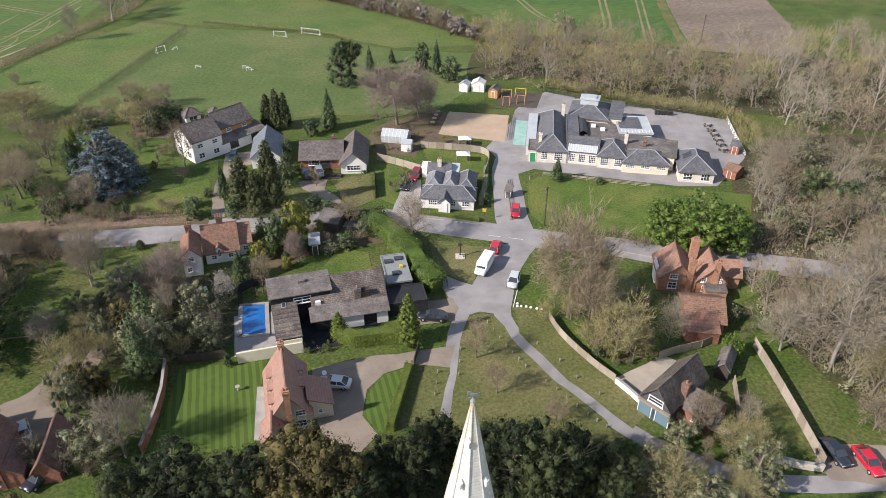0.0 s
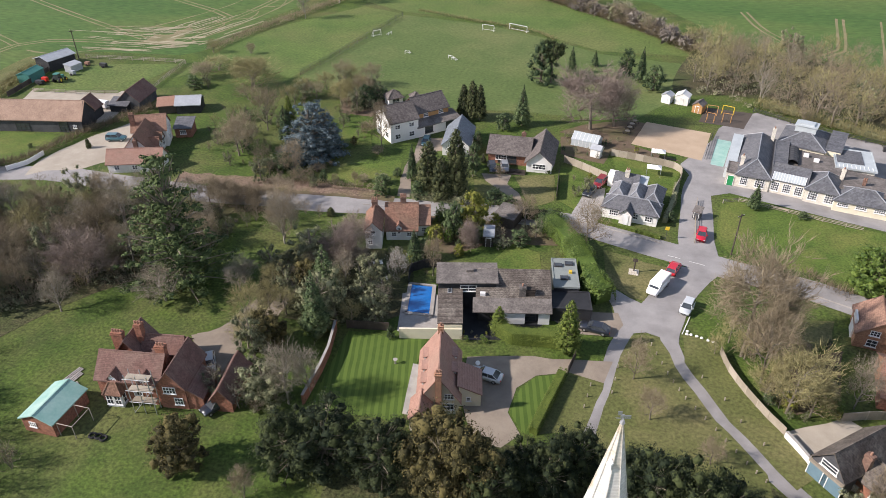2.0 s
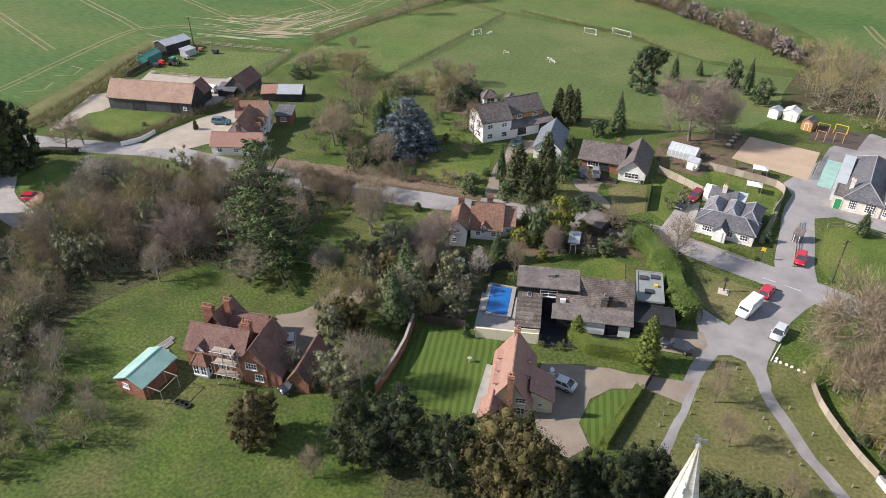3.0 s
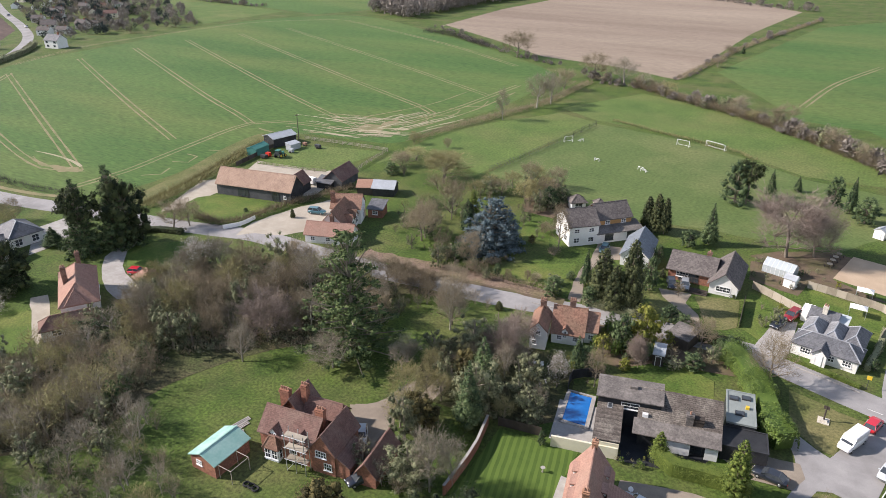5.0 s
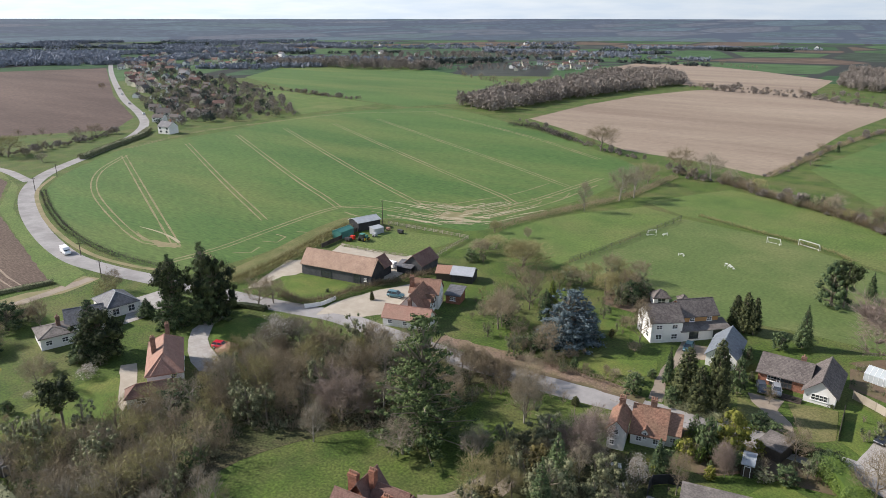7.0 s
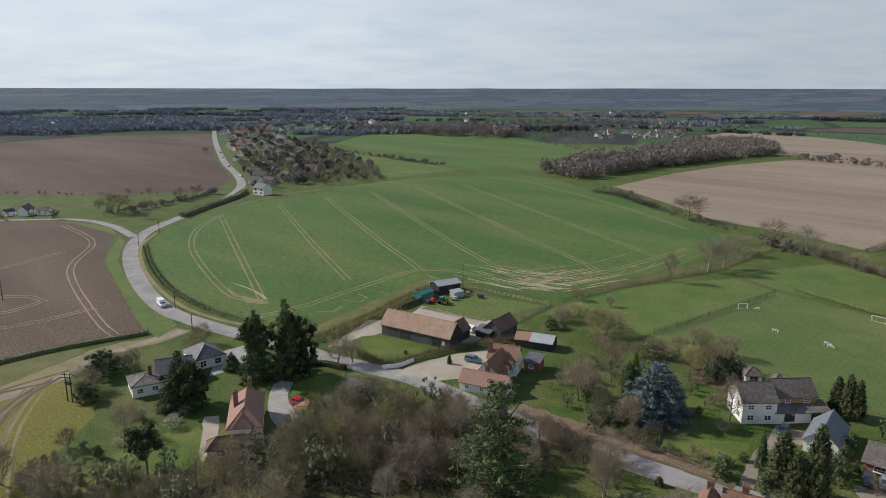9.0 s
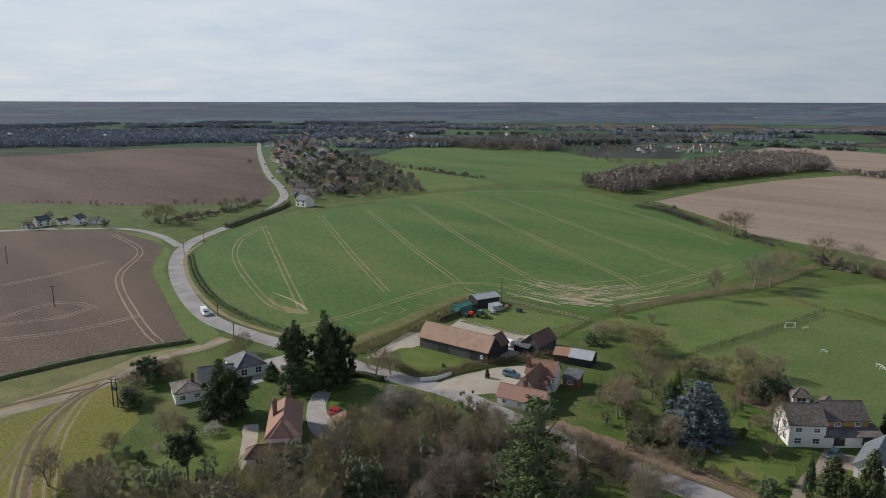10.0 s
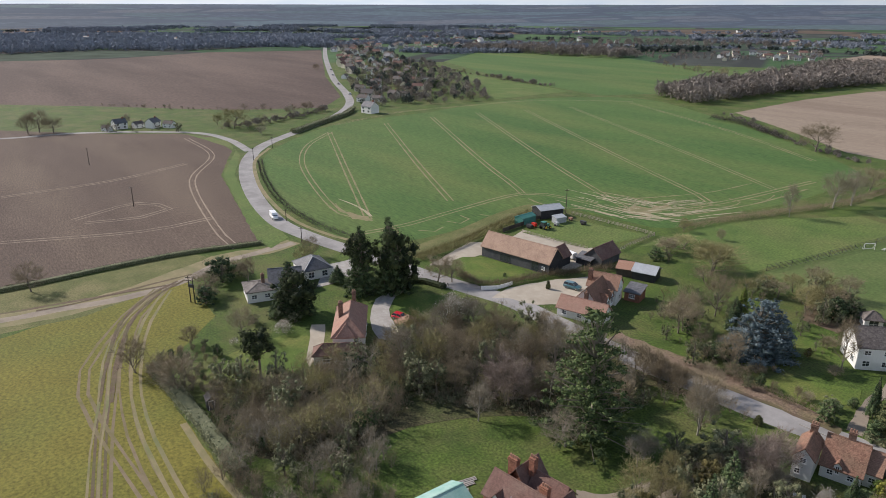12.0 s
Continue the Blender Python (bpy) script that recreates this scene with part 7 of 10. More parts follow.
def tier_clumps(seed, h=10.0, diam=8.0, tiers=9, low=.22, power=.75):
    """Drooping tiers of a cedar or big fir."""
    rng = np.random.default_rng(seed)
    out = []
    for i in range(tiers):
        t = low + (1 - low) * (i + .5) / tiers
        reach = diam / 2 * (1.03 - t) ** power
        m = max(3, int(13 * (1.1 - t)))
        for k in range(m):
            a = 2 * math.pi * (k + rng.uniform(0, .8)) / m + i
            q = reach * rng.uniform(.5, 1.0)
            r = rng.uniform(.42, .7) * (1.25 - .6 * t)
            out.append((np.array([math.cos(a) * q * .92, math.sin(a) * q * .92, max(r * .3, h * t + rng.uniform(-.25, .25) - .16 * q)]), r))
            out.append((np.array([math.cos(a) * q * .5, math.sin(a) * q * .5, h * t + rng.uniform(-.2, .2)]), r))
    out.append((np.array([0, 0, h - .45]), .3))
    out.append((np.array([0, 0, h - .9]), .42))
    return out


def bough_clumps(seed, h=10.0, diam=8.0, tiers=9, boughs=8):
    """Level boughs of a spreading fir, uneven in reach, with gaps between the tiers."""
    rng = np.random.default_rng(seed)
    out = []
    for i in range(tiers):
        t = .10 + .84 * i / (tiers - 1)
        m = max(4, int(boughs * (1.15 - .6 * t)))
        for k in range(m):
            a = 2 * math.pi * (k + rng.uniform(0, .7)) / m + i * 1.3
            reach = diam / 2 * (1.0 - t) ** .55 * rng.uniform(.62, 1.05) + .25
            droop = rng.uniform(.05, .22)
            for q in (.98, .74, .48, .24):
                w = a + rng.uniform(-.14, .14)
                z = h * t + .3 - droop * reach * q + rng.uniform(-.1, .1)
                out.append((np.array([math.cos(w) * reach * q, math.sin(w) * reach * q, z]), (.30 + .34 * (1 - q)) * rng.uniform(.85, 1.25) * (1.2 - .5 * t)))
    out.append((np.array([0, 0, h - .3]), .25))
    return out


class Stock:
    """Tree kinds, each built once; later trees of the kind are copies."""

    def __init__(self):
        self.made, self.used, self.rng = {}, set(), random.Random(5)

    def put(self, kind, x, y, h, diam, label="", group="", turn=None):
        makers = KINDS[kind]
        i = self.rng.randrange(len(makers))
        key = (kind, i)
        if key not in self.made:
            self.made[key] = makers[i]()
        ob = self.made[key]
        bh, bd = BASE[kind]
        m = pose(x, y, 0, 0, 0, self.rng.uniform(0, 360) if turn is None else turn) @ Matrix.Diagonal((diam / bd, diam / bd, h / bh, 1))
        if key in self.used:
            k = ob.scale
            ob = copy_thing(ob, m @ Matrix.Diagonal((1 / k[0], 1 / k[1], 1 / k[2], 1)))
        else:
            self.used.add(key)
            ob.matrix_basis = m
        return tagged(ob, label, "", group)


BARE = "leafless deciduous tree with brown twigs"
KINDS = {
    "bare": [lambda s=s: bare_tree("tree", BARE, BARK, TWIG, s, 1, 3000, .036) for s in (11, 12, 13)],
    "grey": [lambda s=s: bare_tree("tree", "leafless tree with grey lichened branches", PALEBARK, GREYTWIG, s, 1, 3000, .034) for s in (21, 22)],
    "oak": [lambda: bare_tree("tree", "big leafless oak with pale twisting limbs", PALEBARK, GREYTWIG, 25, 1, 3000, .04, .9, 3), lambda: bare_tree("tree", "big leafless oak with pale twisting limbs", PALEBARK, TWIG, 27, 1, 3000, .04, .9, 3)],
    "dome": [lambda: bare_tree("tree", "broad domed leafless tree with fine brown twigs", BARK, TWIG, 29, 1, 9000, .04, .95, 3, None, .04, 170)],
    "bud": [lambda s=s: bare_tree("tree", "tree with olive green spring buds", BARK, BUDTWIG, s, 1, 2200, .05, 1.1, 3, (BUDTWIG, 600, .22), .08) for s in (31, 32)],
    "pink": [lambda: bare_tree("tree", "leafless beech tree with pinkish buds", BARK, PINKTWIG, 41, 1, 8500, .034, 1.0, 3, None, .06, 130)],
    "blossom": [lambda: bare_tree("tree", "small tree covered in white blossom", BARK, GREYTWIG, 51, 2, 1500, .05, .9, 3, (BLOSSOM, 2200, .2))],
    "scrub": [lambda s=s: bare_tree("bush", "leafless multi stemmed thicket bush", BARK, m, s, 4, 2000, .065, 1.3, 2, None, .02) for s, m in ((61, TWIG), (62, GREYTWIG), (63, BUDTWIG), (64, TWIG))],
    "ivy": [lambda s=s: leafy("tree", "ivy clad tree with dull evergreen leaves", BARK, IVY, s, round_clumps(s, 46, low=.05, r0=.45, r1=1.0), 5600, .185, 7.5) for s in (71, 72)],
    "laurel": [lambda: leafy("bush", "broad green laurel bush", BARK, LAUREL, 75, round_clumps(75, 100, 10, 8, .0, .5, 1.05), 7000, .25, 6.0)],
    "gold": [lambda: leafy("tree", "rounded golden green evergreen tree", BARK, GOLDLEAF, 77, round_clumps(77, 60, 10, 8, .02, .7, 1.3), 4500, .26, 6.0)],
    "yew": [lambda s=s: leafy("tree", "dense dark green yew tree", BARK, YEW, s, round_clumps(s, 90, 10, 8, .02, .55, 1.15), 10000, .19, 7.0) for s in (81, 82)],
    "bronze": [lambda: leafy("tree", "dense yew tree with bronzed olive foliage", BARK, OLIVEYEW, 83, round_clumps(84, 90, 10, 8, .02, .55, 1.15), 10000, .19, 7.0)],
    "round": [lambda: leafy("tree", "rounded dark evergreen tree", BARK, CONIFER, 85, round_clumps(86, 70, 10, 8, .02, .5, 1.1), 5200, .22, 6.5)],
    "cone": [lambda s=s: leafy("tree", "conical dark green conifer", BARK, CONIFER, s, cone_clumps(s, 10, 5, 110, .22, .75), 5600, .21, 9.0, .2) for s in (91, 92)],
    "column": [lambda s=s: leafy("tree", "dense columnar cypress tree", BARK, COLUMNGREEN, s, cone_clumps(s, 10, 5, 110, .34, .42), 5600, .21, 8.5, .2) for s in (94, 95)],
    "goldcone": [lambda: leafy("tree", "bushy yellow green conifer", BARK, HEDGELEAF, 97, cone_clumps(97, 10, 5, 90, .3, .55), 5000, .22, 9.0, .2)],
    "cedar": [lambda: leafy("tree", "broad blue grey cedar tree", BARK, BLUECEDAR, 101, tier_clumps(101, 9.4, 8, 12, .0, .36), 8000, .27, 9.0, .3, .8)],
    "fir": [lambda: leafy("tree", "tall spreading dark green fir tree", BARK, CONIFER, 103, tier_clumps(103, 10, 8, 15, .02), 8000, .28, 9.7, .22, .6)],
    "spread": [lambda: leafy("tree", "tall layered green fir with spreading branches", BARK, FIRGREEN, 104, bough_clumps(104), 11000, .2, 9.7, .2, .5)],
    "pine": [lambda s=s: leafy("tree", "dark pine with clustered foliage on a bare trunk", BARK, YEW, s, [(c + np.array([0, 0, 0.0]), r * .8) for c, r in round_clumps(s, 40, 10, 8, .36, .8, 1.5)], 3600, .32, 8.5, .25, .8) for s in (105, 106)],
}
BASE = {k: (10.0, 8.0) for k in KINDS}
for k in ("cone", "column", "goldcone"):
    BASE[k] = (10.0, 5.0)
stock = Stock()

TREES = [
    # playing field and school
    ("cone", (-25.8, 155.9, 10.1, 5.3)), ("column", (-40.5, 156.8, 8.4, 4.6)), ("column", (-38.2, 156.1, 9.8, 4.8)), ("column", (-36.2, 156.0, 9.1, 4.3)), ("round", (-29.3, 152.0, 4.8, 5.0)),
    ("round", (-26.2, 185.9, 12.7, 11.0)), ("pine", (-23.6, 186.8, 12.8, 7.7)), ("cone", (-19.2, 196.0, 7.8, 3.9)), ("cone", (-13.4, 203.9, 4.7, 3.0)), ("round", (-4.1, 197.3, 9.0, 6.5)), ("cone", (0.0, 193.9, 10.0, 4.1)), ("round", (3.8, 188.7, 7.7, 7.8)),
    ("pink", (-9.6, 157.8, 16.1, 17.4)), ("pink", (-4.4, 161.2, 13.7, 12.3)), ("cone", (24.8, 128.7, 5.4, 3.5)), ("round", (33.4, 127.2, 1.8, 2.6)),
    # gardens across the road
    ("column", (-31.6, 117.2, 14.7, 6.6)), ("column", (-37.2, 117.2, 11.4, 7.1)), ("cone", (-42.2, 121.8, 8.2, 3.3)), ("round", (-38.3, 115.1, 4.4, 5.4)), ("column", (-34.0, 115.5, 9.5, 5.9)), ("round", (-30.6, 126.8, 8.5, 3.9)),
    ("cedar", (-67.0, 126.0, 13.3, 15.7)), ("cone", (-76.3, 132.3, 8.5, 4.9)), ("round", (-66.6, 157.4, 6.0, 6.2)), ("bare", (-53.8, 134.7, 11.9, 5.7)), ("round", (-46.2, 114.5, 4.7, 4.9)),
    ("bare", (-82.9, 123.8, 10.4, 8.9)), ("bud", (-99.9, 158.7, 9.4, 13.5)), ("bare", (-97.7, 152.7, 4.6, 7.3)), ("bud", (-73.5, 157.4, 6.5, 8.1)), ("ivy", (-83.7, 157.5, 5.5, 6.8)), ("ivy", (-72.2, 112.7, 6.1, 5.2)), ("scrub", (-67.4, 118.0, 8.0, 6.5)),
    ("bare", (-16.5, 110.8, 6.8, 6.0)), ("bare", (-4.8, 106.1, 9.6, 8.4)), ("ivy", (-6.7, 125.4, 4.7, 3.2)), ("round", (-11.6, 112.1, 3.1, 5.3)), ("bare", (-24.8, 126.8, 3.8, 2.8)),
    ("round", (9.6, 119.4, 2.5, 2.0)), ("gold", (-25.1, 105.0, 9.1, 7.1)), ("round", (-28.5, 103.6, 6.0, 4.6)), ("pink", (-24.7, 100.0, 5.9, 3.9)), ("round", (-30.8, 107.4, 2.9, 3.1)),
    ("column", (-52.6, 103.8, 1.8, 2.2)), ("blossom", (-33.2, 87.1, 7.3, 4.0)), ("pink", (-43.4, 93.6, 7.4, 8.3)), ("cone", (-32.4, 93.4, 6.5, 3.7)), ("bare", (-28.2, 90.3, 8.5, 3.9)), ("ivy", (-48.7, 87.6, 9.5, 9.6)), ("cone", (-42.4, 79.3, 10.6, 6.5)),
    ("grey", (-40.2, 87.5, 6.2, 5.3)), ("ivy", (-32.1, 76.7, 6.0, 3.7)), ("goldcone", (-4.2, 78.0, 9.1, 5.0)), ("round", (-29.5, 73.4, 2.8, 1.7)), ("goldcone", (-14.6, 79.4, 4.8, 3.6)),
    # big trees by the junction and right hand gardens
    ("dome", (20.0, 83.8, 18.9, 14.3)), ("bare", (22.2, 78.7, 15.8, 8.0)), ("bud", (24.9, 73.8, 11.7, 9.3)), ("bud", (22.5, 76.2, 6.1, 6.5)), ("grey", (33.5, 77.1, 9.8, 5.6)), ("laurel", (41.7, 74.6, 4.7, 3.8)), ("bud", (27.7, 73.8, 7.0, 6.3)), ("laurel", (29.8, 75.5, 3.0, 4.9)),
    ("laurel", (41.1, 105.1, 9.9, 11.0)), ("laurel", (45.5, 102.9, 12.2, 13.7)), ("laurel", (50.2, 101.4, 10.8, 10.2)),
    ("bare", (5.4, 74.7, 7.1, 4.6)), ("bare", (7.9, 67.7, 5.7, 4.2)), ("bare", (15.2, 62.4, 4.8, 3.9)), ("scrub", (33.4, 61.1, 6.4, 4.9)), ("grey", (39.1, 61.0, 6.2, 3.5)), ("bud", (35.7, 57.5, 5.3, 5.5)), ("ivy", (36.6, 52.4, 8.4, 7.1)),
    ("grey", (63.3, 83.6, 14.9, 16.0)), ("oak", (55.3, 72.3, 15.7, 15.2)), ("oak", (71.4, 92.4, 11.8, 13.6)), ("bud", (58.0, 66.8, 8.5, 8.9)), ("scrub", (55.3, 60.9, 5.8, 6.4)), ("grey", (49.6, 75.9, 8.5, 9.6)), ("bare", (53.4, 81.0, 7.7, 8.4)),
    ("round", (76.5, 112.3, 8.9, 9.4)), ("round", (75.1, 121.0, 7.0, 8.9)), ("grey", (69.8, 133.5, 7.5, 10.8)),
    # churchyard yews
    ("yew", (-29.2, 49.6, 10.7, 11.1)), ("bronze", (-14.8, 49.5, 13.6, 11.5)), ("yew", (-0.1, 55.2, 9.8, 7.9)), ("yew", (8.3, 51.2, 13.9, 9.3)), ("yew", (15.3, 51.9, 11.2, 8.8)), ("yew", (-5.7, 52.9, 8.2, 7.1)), ("bronze", (-45.5, 44.3, 8.9, 8.4)), ("ivy", (24.5, 51.8, 7.2, 7.0)), ("bud", (26.2, 51.0, 7.1, 8.3)), ("yew", (-22.1, 49.6, 10.5, 9.2)), ("yew", (-33.0, 47.9, 10.5, 9.0)), ("yew", (4.8, 52.8, 10.8, 7.0)), ("yew", (11.7, 49.6, 14.8, 9.1)), ("yew", (-3.1, 51.3, 11.3, 8.1)), ("bronze", (-11.1, 47.7, 13.9, 8.9)), ("yew", (-8.6, 47.6, 11.9, 7.8)), ("yew", (19.6, 50.3, 9.0, 6.9)), ("ivy", (29.6, 49.4, 6.9, 8.1)), ("laurel", (22.8, 55.9, 3.8, 4.0)),
    # garden of the brick house and the wood
    ("ivy", (-41.4, 57.2, 7.9, 8.2)), ("grey", (-38.1, 57.3, 10.7, 6.6)), ("bronze", (-46.0, 66.7, 7.2, 7.4)), ("ivy", (-46.6, 63.7, 10.0, 6.4)), ("bud", (-48.7, 65.6, 7.2, 6.6)), ("ivy", (-40.9, 74.2, 11.5, 9.3)), ("cone", (-40.5, 71.5, 11.4, 5.8)), ("pink", (-43.3, 88.0, 9.0, 7.6)), ("grey", (-56.6, 92.5, 10.4, 7.0)), ("grey", (-56.9, 77.6, 5.5, 5.5)), ("scrub", (-36.3, 42.5, 5.6, 3.2)), ("ivy", (-40.0, 57.4, 6.7, 7.4)), ("grey", (-36.2, 59.8, 8.5, 5.1)), ("bud", (-50.7, 70.2, 8.3, 6.8)), ("grey", (-57.6, 80.1, 5.6, 5.7)),
    ("spread", (-66.9, 77.2, 23.0, 20.0)), ("bare", (-57.3, 94.2, 10.0, 8.2)), ("pink", (-82.1, 72.9, 10.7, 10.9)), ("grey", (-81.1, 65.2, 7.6, 6.6)), ("blossom", (-111.8, 82.3, 9.9, 8.2)), ("bare", (-96.1, 95.3, 7.9, 8.3)), ("grey", (-67.1, 72.2, 6.6, 10.3)), ("bare", (-73.0, 98.2, 6.3, 5.6)),
    # farm end
    ("pine", (-142.2, 76.2, 17.2, 10.8)), ("fir", (-142.2, 76.2, 17.7, 10.8)), ("yew", (-138.5, 84.6, 18.3, 12.9)), ("fir", (-139.7, 82.9, 19.4, 12.6)), ("yew", (-139.7, 57.7, 12.5, 12.4)), ("fir", (-141.3, 57.0, 13.0, 11.7)), ("pine", (-116.3, 39.8, 11.1, 9.2)), ("cone", (-152.3, 74.8, 4.7, 6.1)), ("round", (-138.9, 80.8, 5.3, 6.4)), ("bare", (-174.0, 77.4, 6.8, 6.4)), ("round", (-169.4, 50.5, 7.7, 10.2)), ("scrub", (-166.3, 56.2, 7.4, 4.4)),
    ("bare", (-137.4, 96.0, 8.1, 8.7)), ("bare", (-135.3, 99.0, 7.8, 7.3)), ("bud", (-101.2, 161.6, 8.3, 15.2)), ("bare", (-82.7, 122.1, 9.5, 9.8)), ("cedar", (-66.0, 127.8, 13.0, 14.9)), ("round", (-65.7, 161.6, 4.9, 7.8)), ("column", (-80.8, 140.2, 4.2, 4.7)), ("bare", (-83.4, 136.5, 12.4, 7.7)), ("round", (-115.9, 156.0, 4.0, 6.0)), ("bud", (-117.4, 170.7, 4.3, 10.0)), ("scrub", (-117.7, 163.3, 5.1, 8.2)), ("bud", (-127.6, 184.5, 4.8, 4.7)), ("scrub", (-115.8, 186.6, 3.8, 3.5)), ("column", (-117.6, 116.2, 2.5, 1.7)), ("round", (-130.5, 112.7, 1.1, 1.5)),
    ("scrub", (-132.9, 20.8, 8.3, 6.6)), ("scrub", (-119.3, 25.6, 9.1, 9.3)), ("scrub", (-125.3, 24.1, 7.0, 6.4)), ("blossom", (-132.7, 51.2, 2.7, 4.9)), ("bare", (-164.4, 44.6, 5.9, 8.4)), ("round", (-158.2, 42.6, 4.8, 6.8)), ("bare", (-135.0, 43.2, 7.9, 7.2)), ("round", (-108.4, 55.5, 4.7, 7.7)),
    # shrubs and small garden trees
    ("round", (-70.1, 119.0, 4.2, 6.0)), ("ivy", (-72.5, 118.4, 3.4, 4.6)), ("scrub", (-64.7, 115.6, 2.6, 5.4)), ("scrub", (-62.9, 119.8, 2.2, 4.0)), ("bud", (-72.8, 114.6, 2.4, 4.0)), ("bare", (-76.8, 121.9, 3.6, 5.2)), ("goldcone", (-80.6, 142.6, 6.6, 4.0)), ("ivy", (-80.6, 138.8, 4.2, 4.4)), ("bud", (-84.9, 159.3, 5.0, 7.0)), ("bud", (-80.6, 164.5, 5.2, 6.4)), ("bud", (-71.0, 155.7, 5.4, 6.0)), ("bare", (-81.0, 158.6, 5.0, 6.0)), ("round", (-65.5, 160.8, 4.6, 6.4)), ("bud", (-86.8, 154.1, 4.4, 6.4)), ("scrub", (-60.0, 141.4, 3.2, 4.2)), ("scrub", (-53.4, 131.2, 2.4, 3.6)), ("ivy", (-47.7, 118.6, 3.0, 4.2)), ("round", (-45.8, 122.7, 2.2, 2.6)), ("scrub", (-51.7, 118.1, 1.8, 3.4)), ("bare", (-63.7, 104.9, 6.5, 7.5)), ("scrub", (-68.3, 103.4, 4.5, 5.0)), ("scrub", (-72.8, 103.0, 5.0, 4.0)), ("scrub", (-76.5, 103.4, 5.0, 4.0)), ("gold", (-25.6, 97.5, 2.4, 2.4)), ("pink", (-24.0, 99.3, 5.6, 3.4)), ("round", (-28.0, 102.6, 8.4, 4.6)), ("round", (-16.1, 103.8, 3.2, 4.6)), ("ivy", (-18.9, 102.3, 2.4, 4.0)), ("laurel", (-32.2, 101.4, 2.6, 2.6)), ("round", (-31.7, 94.4, 4.6, 4.6)), ("round", (-23.6, 116.7, 4.0, 4.6)), ("round", (-20.6, 115.5, 3.4, 4.6)), ("scrub", (-160.9, 43.6, 4.2, 7.0)), ("scrub", (-172.3, 53.7, 5.0, 9.0)), ("ivy", (-172.9, 56.2, 4.0, 6.0)), ("bud", (-168.3, 72.4, 6.6, 7.4)), ("blossom", (-133.1, 40.6, 1.8, 2.4)), ("blossom", (-135.5, 52.7, 2.0, 2.8)), ("ivy", (-141.0, 47.8, 2.6, 4.2)), ("round", (-140.7, 52.9, 2.4, 3.6)), ("scrub", (-138.8, 33.2, 4.6, 4.4)), ("ivy", (-136.6, 55.8, 3.0, 4.0)),
    # field trees
    ("bare", (-190.7, 9.2, 8.3, 9.0)), ("bare", (-170.5, 345.7, 15.5, 20.7)), ("bare", (-115.7, 315.2, 13.5, 16.3)), ("grey", (-100.1, 313.3, 12.0, 16.6)), ("grey", (-114.0, 250.3, 14.4, 12.7)), ("grey", (-111.8, 258.9, 13.6, 10.7)), ("bare", (-117.9, 286.1, 10.2, 10.7)), ("grey", (-117.0, 227.3, 12.4, 6.4)), ("bare", (-411.6, 629.7, 11.1, 12.9)), ("bare", (-27.3, 272.9, 9.0, 12.1)), ("bare", (-76.7, 419.5, 5.1, 7.5)), ("cone", (-69.7, 421.8, 4.8, 3.1)), ("bare", (-72.6, 374.3, 6.0, 8.5)), ("bud", (-398.6, 135.1, 12.2, 19.5)), ("bud", (-416.1, 131.0, 7.3, 6.7)), ("grey", (-371.9, 141.0, 5.0, 7.5)), ("grey", (-394.0, 141.8, 4.2, 5.9)), ("bare", (-431.8, 196.7, 8.1, 11.2)), ("grey", (-426.6, 182.4, 7.2, 10.9)), ("bare", (-447.9, 41.3, 13.9, 15.7)), ("bare", (-445.4, 35.5, 11.6, 12.4)), ("bare", (-441.4, 47.5, 9.6, 12.5)), ("grey", (-446.6, 87.1, 7.3, 6.7)), ("bare", (-715.3, 338.9, 7.7, 8.6)),
]
for kind, (x, y, hh, dd) in TREES:
    stock.put(kind, x, y, max(hh, 1.2), dd)


def inside(p, poly):
    c, n = False, len(poly)
    for i in range(n):
        a, b = poly[i], poly[i - 1]
        if (a[1] > p[1]) != (b[1] > p[1]) and p[0] < (b[0] - a[0]) * (p[1] - a[1]) / (b[1] - a[1]) + a[0]:
            c = not c
    return c


def scatter(poly, n, gap, seed):
    rng = random.Random(seed)
    xs, ys = [p[0] for p in poly], [p[1] for p in poly]
    got, tries = [], 0
    while len(got) < n and tries < n * 60:
        tries += 1
        p = (rng.uniform(min(xs), max(xs)), rng.uniform(min(ys), max(ys)))
        if inside(p, poly) and all((p[0] - q[0]) ** 2 + (p[1] - q[1]) ** 2 > gap * gap for q in got):
            got.append(p)
    return got


